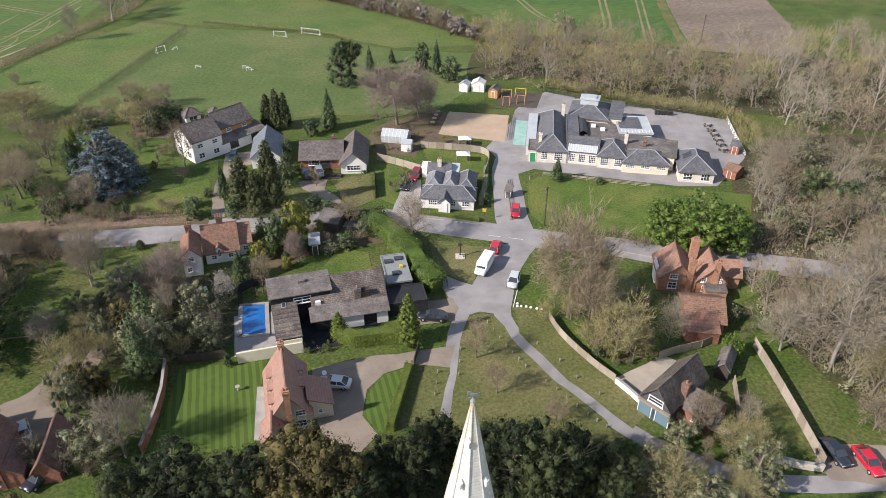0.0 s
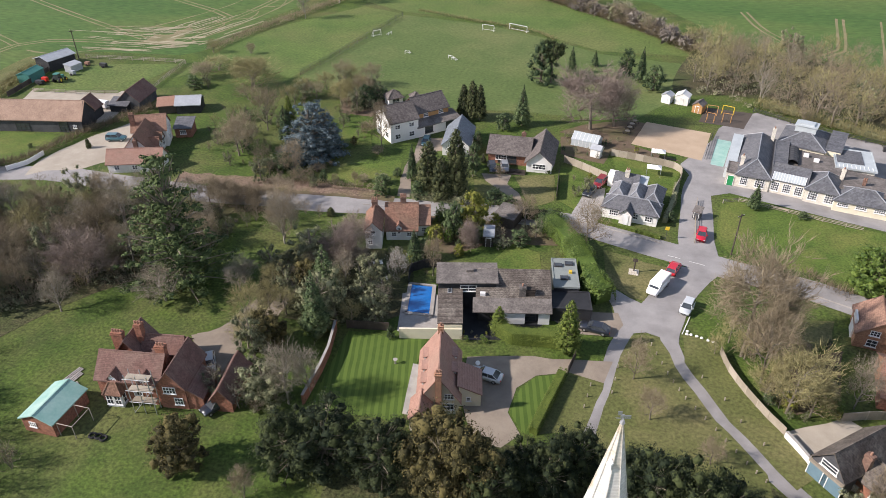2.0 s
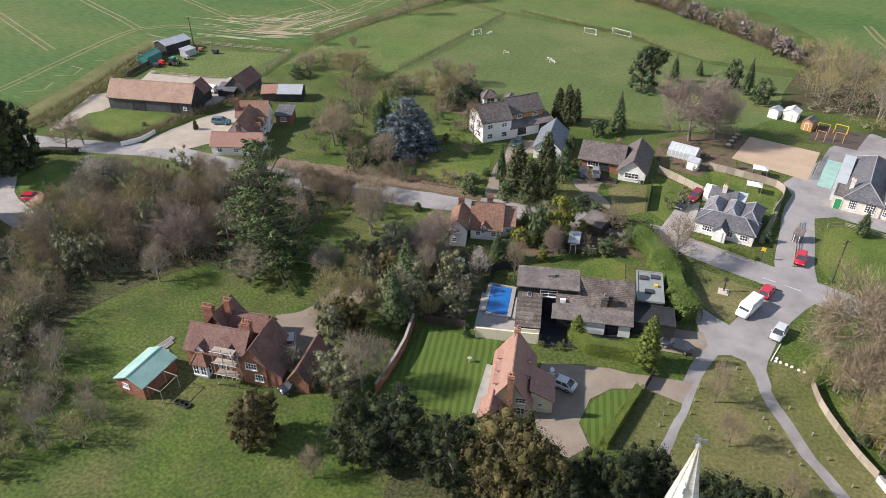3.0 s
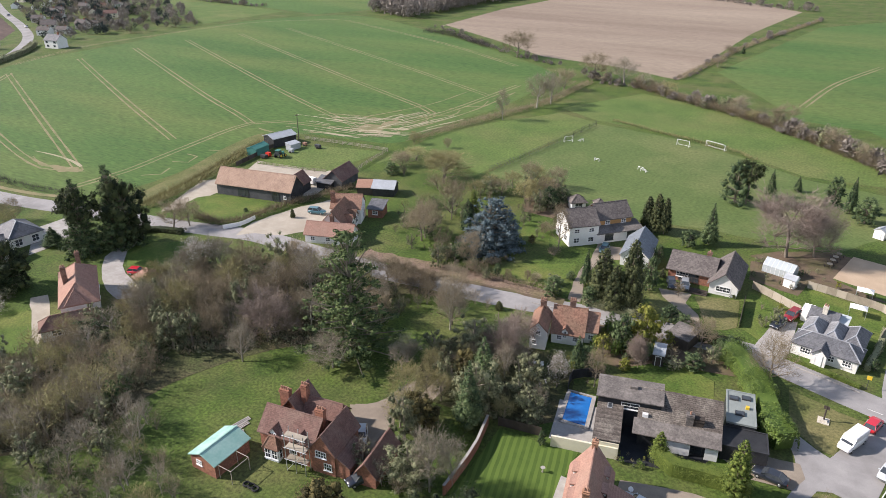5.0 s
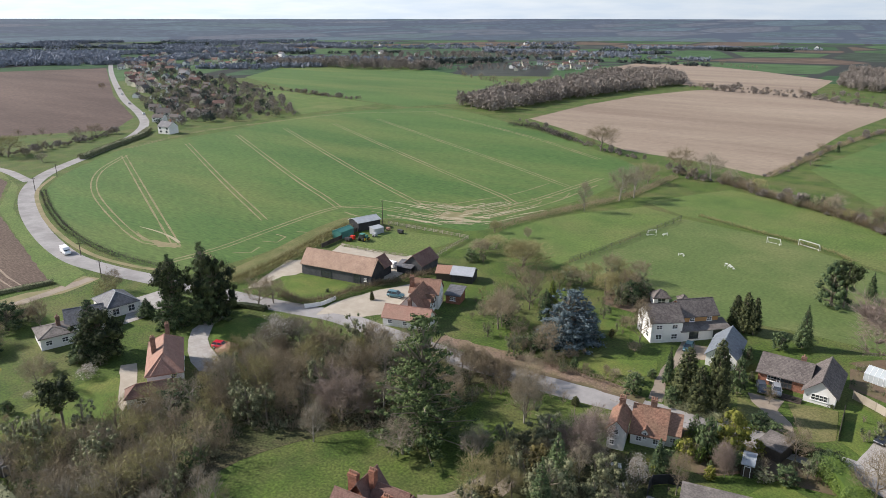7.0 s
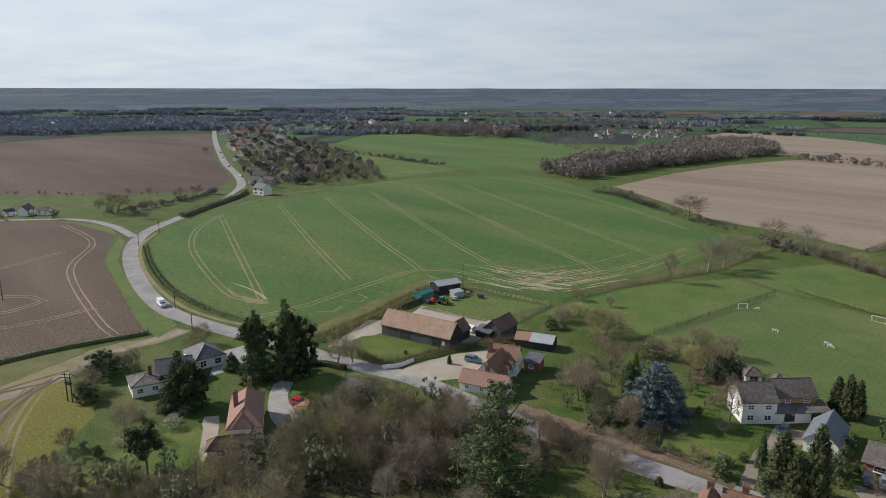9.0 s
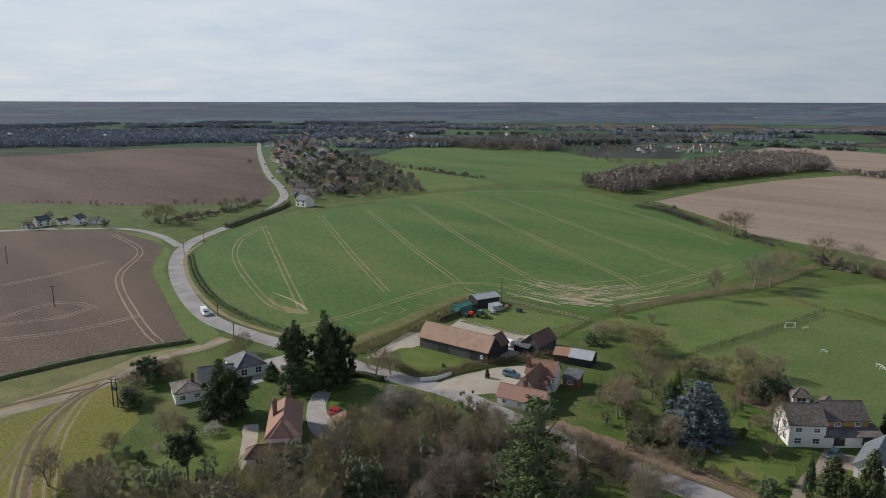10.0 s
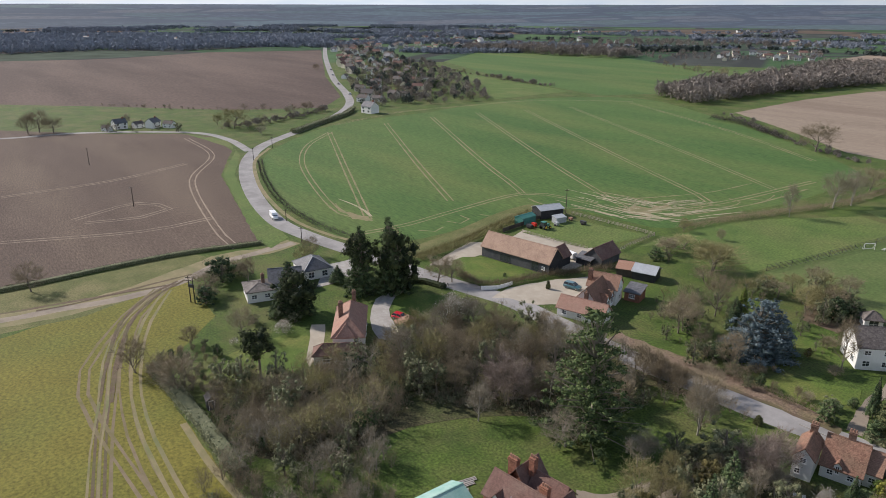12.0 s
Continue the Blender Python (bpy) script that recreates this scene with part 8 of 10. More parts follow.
def joined(name, label, trees, keep=.42, widen=1.0):
    """Many trees of the stocked kinds in ONE mesh."""
    V, L, T, M, mats, base = [], [], [], [], [], 0
    for kind, x, y, hh, dd, turn in trees:
        makers = KINDS[kind]
        i = stock.rng.randrange(len(makers))
        if (kind, i) not in stock.made:
            stock.made[kind, i] = makers[i]()
        bh, bd = BASE[kind]
        c, s = math.cos(turn), math.sin(turn)
        for ch in stock.made[kind, i].children:
            me = ch.data
            v = np.empty(len(me.vertices) * 3, np.float32)
            me.vertices.foreach_get("co", v)
            v = v.reshape(-1, 3) * np.array([dd / bd, dd / bd, hh / bh], np.float32)
            V.append(np.column_stack([v[:, 0] * c - v[:, 1] * s + x, v[:, 0] * s + v[:, 1] * c + y, v[:, 2]]))
            lp = np.empty(len(me.loops), np.int32)
            me.loops.foreach_get("vertex_index", lp)
            tot = np.empty(len(me.polygons), np.int32)
            me.polygons.foreach_get("loop_total", tot)
            mt = me.materials[0]
            if not ch.name.startswith("trunk"):
                k = int(tot[0])
                n = int(len(tot) * min(keep, max(min(keep, .16), dd / 13)))
                if k == 4:
                    # leaf sprays are thinned, the inner growth is kept
                    free = int(np.argmax(lp[3::4] != np.arange(3, len(lp), 4))) if (lp[3::4] != np.arange(3, len(lp), 4)).any() else len(tot)
                    core = lp[free * 4:]
                    core = core[:int(len(core) // 44 * min(1, max(.35, dd / 8))) * 44]
                    n = int(free * min(keep, max(min(keep, .16), dd / 13)))
                    lp = np.concatenate([lp[:4 * n], core - 4 * (free - n)])
                    tot = np.full(len(lp) // 4, 4, np.int32)
                    V[-1] = np.concatenate([V[-1][:4 * n], V[-1][4 * free:]])
                else:
                    lp, tot, V[-1] = lp[:k * n], tot[:n], V[-1][:k * n]
                if dd < 6 or widen > 1:
                    # small or distant bushes need fewer, broader sprays
                    q = V[-1][:k * n].reshape(-1, k, 3)
                    mid = q.mean(1, keepdims=True)
                    V[-1][:k * n] = (mid + (q - mid) * max(widen, 1.15 * min(2.2, 6 / dd) ** .6)).reshape(-1, 3)
            if mt not in mats:
                mats.append(mt)
            L.append(lp + base)
            T.append(tot)
            M.append(np.full(len(tot), mats.index(mt), np.int32))
            base += len(V[-1])
    V, L, T, M = np.concatenate(V), np.concatenate(L), np.concatenate(T), np.concatenate(M)
    me = bpy.data.meshes.new(name)
    me.vertices.add(len(V))
    me.vertices.foreach_set("co", V.astype(np.float32).ravel())
    me.loops.add(len(L))
    me.loops.foreach_set("vertex_index", L)
    me.polygons.add(len(T))
    me.polygons.foreach_set("loop_start", np.concatenate([[0], np.cumsum(T)[:-1]]).astype(np.int32))
    me.polygons.foreach_set("loop_total", T)
    for m in mats:
        me.materials.append(m)
    me.polygons.foreach_set("material_index", M)
    me.update(calc_edges=True)
    return tagged(new(name, me), label, "woodland", "", "stuff")


def wood(poly, n, gap, seed, mix, h0, h1, group, stuff=""):
    rng = random.Random(seed + 1)
    kinds = [k for k, c in mix for _ in range(c)]
    if stuff:
        trees = []
        for x, y in scatter(poly, n, gap, seed):
            k = rng.choice(kinds)
            hh = rng.uniform(h0, h1) * (.72 if k == "scrub" else 1)
            trees.append((k, x, y, hh, hh * rng.uniform(.65, .95), rng.uniform(0, 6.28)))
        return joined("woodland", stuff, trees)
    for x, y in scatter(poly, n, gap, seed):
        k = rng.choice(kinds)
        hh = rng.uniform(h0, h1) * (.72 if k == "scrub" else 1)
        stock.put(k, x, y, hh, hh * rng.uniform(.65, .95), "", group)


wood([(-115.2, 77.2), (-107.2, 88.2), (-96.0, 97.0), (-79.8, 99.6), (-67.9, 91.1), (-69.6, 83.0), (-80.0, 76.4), (-88.9, 68.6), (-95.3, 60.3), (-103.4, 59.4), (-112.1, 68.2)], 74, 3.2, 3, (("bare", 4), ("grey", 3), ("scrub", 6), ("bud", 2), ("ivy", 3)), 6.5, 10.5, "thicket trees")
wood([(-107.6, 63.6), (-94.4, 60.8), (-89.6, 50.6), (-87.9, 43.5), (-90.4, 34.5), (-101.4, 26.2), (-120.0, 31.4), (-112.5, 41.5), (-112.8, 53.5)], 66, 2.9, 4, (("bare", 3), ("grey", 2), ("scrub", 8), ("bud", 3), ("ivy", 2)), 5.0, 9.0, "", "tangled thicket of bare bushes and small trees")
wood([(-84.6, 36.8), (-81.4, 44.6), (-73.0, 40.2), (-70.6, 33.4), (-73.9, 25.0), (-84.9, 20.1), (-93.8, 27.1)], 22, 3.0, 5, (("grey", 4), ("scrub", 5), ("ivy", 1)), 4.5, 7.5, "", "grey thicket bushes on the grass edge")
wood([(67.4, 133.5), (84.6, 147.7), (104.8, 141.5), (115.7, 105.9), (98.2, 83.3), (79.8, 97.2), (67.7, 102.6), (56.0, 100.9)], 56, 4.6, 6, (("bare", 4), ("grey", 4), ("scrub", 3), ("ivy", 3), ("oak", 2)), 8.0, 13.0, "", "leafless woodland of mixed grey and brown trees")
wood([(49.8, 89.5), (62.6, 95.7), (89.5, 83.3), (83.8, 64.5), (59.2, 60.8), (56.0, 69.0), (49.0, 78.4)], 34, 4.8, 7, (("bare", 3), ("grey", 4), ("scrub", 3), ("bud", 2), ("oak", 2)), 7.0, 12.0, "", "leafless woodland beside the long fence")
wood([(12.4, 192.3), (26.6, 189.8), (37.1, 176.7), (59.5, 170.5), (76.4, 164.7), (82.1, 168.4), (79.0, 198.8), (57.7, 214.9), (41.9, 226.9), (19.8, 227.1)], 80, 4.6, 8, (("bare", 5), ("grey", 3), ("bud", 6), ("scrub", 2), ("ivy", 1)), 8.0, 13.0, "", "leafless woodland of mixed grey and brown trees")
wood([(79.2, 164.6), (84.0, 203.8), (124.6, 214.2), (158.4, 193.1), (145.0, 144.0), (106.4, 144.4), (86.7, 152.4)], 66, 5.4, 9, (("bare", 5), ("grey", 6), ("bud", 2), ("oak", 1)), 9.0, 14.0, "", "leafless grey woodland above the school")
wood([(-79.3, 104.8), (-73.0, 105.7), (-67.1, 103.0), (-68.9, 100.4), (-79.0, 101.1)], 10, 1.6, 10, (("bare", 1), ("scrub", 2)), 5.0, 7.0, "roadside bushes")
wood([(-134.6, 24.2), (-137.3, 28.9), (-134.8, 37.7), (-128.4, 36.7), (-126.0, 32.9), (-114.7, 29.7), (-117.9, 25.6), (-127.9, 24.6)], 34, 1.6, 11, (("scrub", 5), ("round", 1), ("ivy", 2), ("grey", 1)), 1.4, 3.2, "garden shrubs")
wood([(-67.3, 149.3), (-78.8, 170.0), (-70.7, 171.9), (-61.0, 159.0), (-62.5, 150.8)], 10, 3.0, 12, (("bud", 3), ("bare", 2), ("ivy", 2)), 5.0, 8.0, "garden trees")
wood([(-73.1, 115.9), (-78.2, 129.8), (-69.8, 123.7), (-62.3, 124.8), (-49.1, 118.9), (-48.9, 114.6), (-61.2, 113.2)], 16, 2.6, 13, (("round", 1), ("scrub", 4), ("ivy", 2)), 2.0, 4.0, "garden shrubs")
wood([(-54.7, 84.8), (-43.4, 90.5), (-32.5, 83.2), (-30.7, 76.1), (-38.3, 74.4), (-49.9, 73.4)], 22, 3.0, 14, (("ivy", 4), ("grey", 2), ("bud", 3), ("bronze", 1)), 4.0, 7.5, "garden trees")
wood([(16.0, 82.7), (19.6, 84.0), (28.5, 73.7), (31.1, 77.4), (26.6, 92.9), (20.5, 89.8)], 18, 2.4, 15, (("bud", 4), ("scrub", 3), ("grey", 1)), 3.0, 5.5, "garden shrubs")
wood([(24.1, 58.5), (34.1, 61.1), (39.1, 57.4), (38.6, 49.4), (20.7, 49.5)], 16, 2.6, 16, (("bud", 3), ("scrub", 3), ("ivy", 3)), 3.0, 6.0, "churchyard shrubs")




wood([(-112.3, 31.2), (-94.2, 47.7), (-76.1, 46.4), (-63.3, 38.0), (-67.9, 27.8), (-85.0, 17.0)], 60, 2.2, 26, (("grey", 4), ("scrub", 6), ("ivy", 2), ("bud", 2)), 3.5, 7.0, "", "grey and brown thicket bushes below the old barn")
LOW = (("scrub", 6), ("ivy", 3), ("bud", 2), ("round", 1))
MIXED = (("scrub", 3), ("round", 3), ("ivy", 3), ("bud", 1), ("laurel", 1), ("gold", 1))
wood([(-115.2, 77.2), (-107.2, 88.2), (-96.0, 97.0), (-79.8, 99.6), (-67.9, 91.1), (-68.5, 81.5), (-78.7, 75.1), (-86.8, 66.7), (-93.8, 59.2), (-103.4, 59.4), (-112.1, 68.2)], 110, 2.0, 23, LOW, 3.0, 5.5, "", "dense low bushes filling the thicket")
wood([(-107.6, 63.6), (-94.4, 60.8), (-89.6, 50.6), (-87.9, 43.5), (-90.4, 34.5), (-101.4, 26.2), (-120.0, 31.4), (-112.5, 41.5), (-112.8, 53.5)], 90, 2.0, 24, LOW, 2.5, 5.0, "", "dense low bushes at the thicket's edge")
for k, (poly, n, h0, h1, mix) in enumerate((
        ([(-81.7, 111.8), (-101.1, 135.2), (-92.0, 146.5), (-87.0, 152.6), (-72.4, 152.5), (-64.7, 134.8), (-71.7, 120.2), (-71.6, 112.7)], 40, 1.5, 5.0, (("bare", 2), ("ivy", 3), ("scrub", 4), ("bud", 2))),
        ([(-76.1, 160.9), (-64.0, 169.1), (-59.4, 160.7), (-63.0, 152.4), (-70.4, 150.9)], 16, 1.5, 4.5, MIXED),
        ([(-36.4, 152.1), (-29.9, 134.5), (-30.2, 125.6), (-35.6, 134.5)], 8, 2.0, 4.5, (("round", 2), ("column", 1))),
        ([(-15.8, 151.9), (-4.5, 154.4), (11.4, 145.4), (-3.7, 146.8), (-4.9, 141.1), (-14.5, 143.3)], 24, .8, 2.2, MIXED),
        ([(-10.2, 134.3), (-6.8, 134.2), (-6.8, 125.4), (-9.5, 123.0)], 7, 1.0, 2.6, MIXED),
        ([(-34.7, 110.9), (-22.6, 110.8), (-10.0, 111.5), (-7.1, 107.1), (-13.6, 104.9), (-21.5, 103.5), (-26.6, 98.3), (-30.4, 98.3)], 30, 1.8, 4.5, MIXED),
        ([(-40.9, 94.3), (-32.4, 98.4), (-28.6, 90.3), (-33.0, 88.9), (-38.5, 86.3)], 14, .8, 2.6, MIXED),
        ([(19.9, 80.0), (31.1, 77.6), (34.0, 75.8), (26.3, 71.2), (22.8, 73.6)], 18, 1.2, 3.4, MIXED),
        ([(27.2, 86.8), (34.2, 89.7), (31.4, 78.6), (26.9, 77.4)], 12, 1.2, 3.2, MIXED),
        ([(46.2, 86.6), (49.8, 83.7), (45.9, 77.0), (43.5, 78.5)], 9, 1.5, 4.0, (("scrub", 3), ("grey", 2), ("ivy", 1))),
        ([(-20.3, 78.6), (-15.4, 78.1), (-15.1, 75.9), (-19.6, 75.9)], 9, .6, 1.3, MIXED),
        ([(-96.0, 126.9), (-92.4, 134.9), (-80.2, 130.7), (-76.0, 116.9), (-83.8, 115.8)], 18, 1.5, 4.0, (("scrub", 3), ("round", 2), ("ivy", 2))),
        ([(-125.5, 168.1), (-116.7, 180.7), (-106.7, 161.3), (-113.5, 155.4)], 9, 1.5, 3.5, (("scrub", 2), ("bud", 2), ("ivy", 1))),
        ([(-50.3, 58.5), (-45.0, 59.2), (-38.0, 57.2), (-41.0, 53.8), (-45.3, 52.8)], 10, 2.5, 5.5, (("ivy", 3), ("grey", 2), ("scrub", 2))),
        ([(-76.1, 126.8), (-66.1, 123.5), (-58.9, 129.6), (-58.7, 142.5), (-70.2, 155.2), (-75.8, 155.5), (-79.7, 136.4)], 24, 1.8, 4.5, (("ivy", 3), ("round", 1), ("scrub", 3), ("bronze", 1))),
        ([(-80.1, 163.1), (-73.3, 177.2), (-65.4, 173.3), (-66.0, 162.3), (-73.7, 156.8)], 16, 1.8, 4.5, (("ivy", 2), ("scrub", 3), ("bud", 2))),
        ([(-62.0, 149.2), (-54.6, 143.7), (-52.1, 137.4), (-58.4, 141.7)], 8, 1.2, 3.0, MIXED),
        ([(-41.1, 117.7), (-27.8, 117.1), (-27.4, 114.6), (-40.2, 114.3)], 16, 1.5, 3.4, (("ivy", 3), ("round", 2))),
        ([(-116.5, 63.9), (-111.5, 75.7), (-100.6, 74.5), (-104.6, 62.9)], 14, 2.5, 5.5, (("scrub", 3), ("ivy", 2), ("bare", 1))),
        ([(-78.3, 103.5), (-56.1, 104.9), (-52.4, 100.5), (-72.8, 97.9)], 18, 2.0, 5.0, (("scrub", 4), ("bare", 2), ("ivy", 1))),
        ([(-74.1, 97.1), (-67.7, 104.0), (-57.6, 103.9), (-53.7, 98.6), (-64.5, 97.0), (-69.3, 87.8)], 24, 2.0, 5.0, (("scrub", 4), ("bare", 2), ("ivy", 1))),
        ([(30.7, 63.0), (36.6, 60.1), (43.6, 66.9), (38.5, 57.4), (29.9, 59.3)], 16, 1.2, 3.2, (("bud", 3), ("scrub", 2), ("ivy", 2))))):
    wood(poly, n, .7, 200 + k, mix, h0, h1, "", "mixed garden shrubs and small bushes")


def hedge(pts, width, height, leaf, density, size, label, bare=False, seed=1, wob=.25):
    """A hedge: dark inner mass with leaf sprays, or twigs, all over it."""
    rng = np.random.default_rng(seed)
    pl = np.array([tuple(p) for p in spline(pts, 2.0)])
    seg = np.linalg.norm(np.diff(pl, axis=0), axis=1)
    n = int(seg.sum() * (width + 2 * height) * density)
    i = rng.choice(len(seg), n, p=seg / seg.sum())
    t = rng.uniform(0, 1, (n, 1))
    c = pl[i] + (pl[i + 1] - pl[i]) * t
    d = (pl[i + 1] - pl[i]) / (seg[i][:, None] + 1e-9)
    s = np.stack([-d[:, 1], d[:, 0], np.zeros(n)], 1)
    swell = np.array([noise.noise((p[0] * .35, p[1] * .35, seed)) for p in c])
    hh, ww = height * (1 + wob * swell), width / 2 * (1 + wob * swell)
    a = rng.uniform(0, math.pi, n)
    e = .55
    ox = np.sign(np.cos(a)) * np.abs(np.cos(a)) ** e * ww
    oz = np.abs(np.sin(a)) ** e * hh
    pos = c + s * ox[:, None]
    pos[:, 2] = oz * rng.uniform(.25, 1.0, n) ** .4
    nrm = s * np.cos(a)[:, None] + np.array([0, 0, 1.0]) * np.sin(a)[:, None]
    ob = tagged(new("hedge"), label, "hedge")
    o = Vector(pl[0])
    ob.location = o
    off = np.array(o)
    if bare:
        V, F = slivers(pos * np.array([1, 1, .6]), pos + (nrm + rand_dirs(n, rng) * .8) * size * 1.6, .07, rng)
    else:
        V, F = leaves(pos, nrm, size, rng)
    g = new("foliage", tri_mesh("foliage", V - off, F, leaf))
    g.parent = ob
    if bare:
        return ob
    line = [Vector(p) for p in pl]
    for e_, f_ in ((0, 1), (-1, -2)):
        line[e_] = line[e_] + (line[f_] - line[e_]).normalized() * min(width * .25, .8)
    v, f = band_vf(line, width * .66, 0, height * .78)
    k = new("core", mesh("core", [(a_[0] - off[0], a_[1] - off[1], a_[2]) for a_ in v], f, leaf))
    k.parent = ob
    return ob


hedge([(-4.0, 72.7), (-5.1, 66.9), (-6.2, 60.7)], 1.5, 1.7, HEDGELEAF, 80, .15, "clipped green hedge beside the drive", seed=1, wob=.08)
hedge([(-15.0, 79.2), (-12.1, 77.7), (-8.2, 78.5), (-3.9, 78.7)], 2.4, 2.8, HEDGELEAF, 60, .16, "tall clipped olive green hedge", seed=2, wob=.12)
hedge([(-12.6, 111.1), (-8.1, 106.2), (-4.3, 98.9), (-2.1, 93.1), (0.3, 90.3)], 4.2, 3.6, LAUREL, 40, .28, "tall bright laurel hedge beside the lane", seed=3, wob=.75)
hedge([(-138.1, 103.3), (-129.2, 103.6), (-125.5, 110.8), (-124.4, 120.6), (-120.1, 133.2), (-117.9, 140.7)], 1.6, 1.5, TWIG, 22, .5, "bare brown hedge in front of the barn", True, 4)
hedge([(-154.7, 100.8), (-157.6, 116.5), (-162.9, 133.9), (-168.6, 153.6), (-168.8, 170.1)], 3.2, 1.6, BUDTWIG, 16, .55, "overgrown brown hedge along the wheat field", True, 5)
hedge([(-363.4, 156.3), (-382.6, 179.2), (-406.8, 210.9), (-426.3, 227.6)], 4.0, 2.6, IVY, 7, .7, "dark overgrown roadside hedge", False, 6)
hedge([(-195.4, -4.3), (-195.3, 10.3), (-196.7, 29.4), (-196.8, 49.1), (-192.8, 70.5)], 2.0, 1.2, IVY, 14, .4, "low dark hedge along the ploughed field", False, 7)
hedge([(-306.1, 114.1), (-268.3, 101.7), (-232.1, 93.6), (-201.2, 92.2), (-177.6, 95.9)], 1.6, 1.0, FARWOOD, 7, .5, "low brown hedge round the bend", True, 8)
hedge([(-129.6, 185.0), (-126.3, 208.5), (-120.7, 231.2), (-114.5, 256.0), (-113.4, 306.3)], 2.6, 1.4, TWIG, 9, .6, "rough hedge between wheat and paddock", True, 9)
hedge([(-81.5, 248.0), (-70.8, 244.4), (-56.2, 239.5), (-38.2, 234.0), (-28.0, 226.4)], 1.4, .7, BUDTWIG, 14, .4, "low rough hedge behind the playing field", True, 10)
hedge([(-41.0, 279.0), (-28.0, 268.8), (-14.8, 258.3), (1.5, 241.6), (15.9, 224.1)], 4.0, 2.4, TWIG, 14, .7, "thick bare hedge between fields", True, 11)
hedge([(-91.8, 308.5), (-62.6, 290.3), (-38.8, 277.6), (-19.3, 261.2), (6.4, 239.0)], 4.0, 2.4, TWIG, 14, .7, "thick bare hedge between fields", True, 12)
hedge([(-81.2, 333.6), (-71.6, 456.5), (-50.3, 594.3)], 2.4, 1.4, TWIG, 8, .6, "bare hedge between pale earth and wheat", True, 13)
hedge([(-262.5, 394.1), (-235.3, 388.1), (-196.3, 363.3)], 3.5, 2.6, FARWOOD, 5, 1.0, "bare hedge beside the pale field", True, 14)
hedge([(-71.6, 112.7), (-63.7, 114.1), (-56.5, 114.9), (-48.1, 115.6)], 1.6, .8, TWIG, 16, .4, "bare roadside hedge above the bank", True, 15)
hedge([(-40.3, 114.5), (-35.0, 114.9), (-29.6, 115.0)], 1.8, 1.8, IVY, 12, .36, "mixed evergreen hedge along the road", False, 16)
hedge([(-20.2, 113.2), (-14.4, 113.6), (-10.1, 114.2)], 1.8, 2.2, YEW, 14, .36, "dark evergreen hedge along the road", False, 17)
hedge([(-3.7, 115.6), (1.7, 114.3), (8.1, 112.5)], 1.0, .9, HEDGELEAF, 22, .24, "low hedge in front of the bungalow", False, 18)
hedge([(10.5, 134.1), (9.8, 126.4), (8.4, 118.3)], 1.2, 1.4, IVY, 18, .3, "hedge beside the school drive", False, 19)
hedge([(31.2, 108.3), (34.1, 104.8), (37.7, 102.9)], 1.6, 1.4, TWIG, 14, .45, "bare hedge along the school lawn", True, 20)
hedge([(-79.8, 105.6), (-71.3, 108.0), (-62.0, 108.6)], .9, 1.0, TWIG, 20, .4, "low bare hedge along the roadside", True, 21)
hedge([(-19.7, 133.3), (-14.9, 132.7)], 1.0, .9, YEW, 30, .24, "small clipped hedge below the white gable", False, 22)
hedge([(-141.9, 84.2), (-140.3, 91.8), (-132.4, 95.1)], 2.2, 1.4, YEW, 12, .36, "dark hedge beside the loop drive", False, 23)
hedge([(-132.2, 23.8), (-119.9, 24.8), (-110.3, 25.5), (-99.9, 26.0), (-89.2, 26.3)], 3.0, 2.2, IVY, 7, .45, "overgrown field edge hedge", False, 24)


hedge([(29.0, 183.5), (41.5, 177.6), (54.4, 169.8), (67.5, 165.0), (73.6, 157.0), (71.6, 144.2)], 4.2, 2.4, BUDTWIG, 12, .6, "rough brown scrub behind the school yard", True, 31)
hedge([(31.0, 184.6), (44.0, 177.6), (58.0, 169.4), (70.0, 164.4)], 2.4, 1.6, IVY, 8, .4, "low ivy and bramble scrub behind the school yard", False, 32)


# ---- fences and walls ----
def fence(pts, height, material, label, step=1.8, rail=False):
    pl = spline(pts, step)
    ob = thing("fence", pl[0], label, "fence")
    for i in range(len(pl) - 1):
        a, b = pl[i], pl[i + 1]
        u = (b - a).normalized()
        n = Vector((-u.y, u.x, 0))
        part("post", *box_vf(a, u, n, (.12, .12, height + .08)), material, ob)
        m = (a + b) / 2
        if rail:
            for z in (.35, .75, 1.1):
                part("rail", *box_vf(m + Vector((0, 0, z * height / 1.2)), u, n, ((b - a).length, .05, .1)), material, ob)
        else:
            part("panel", *merge(box_vf(m + Vector((0, 0, .06)), u, n, ((b - a).length - .1, .05, height - .1)), box_vf(m + Vector((0, 0, height - .04)), u, n, ((b - a).length - .1, .09, .06))), material, ob)
    return ob


def garden_wall(pts, height, material, label, w=.28):
    pl = spline(pts, 3.0)
    ob = thing("garden_wall", pl[0], label, "wall")
    part("wall", *band_vf(pl, w, 0, height), material, ob)
    part("coping", *band_vf(pl, w + .1, height, height + .07), PAVE, ob)


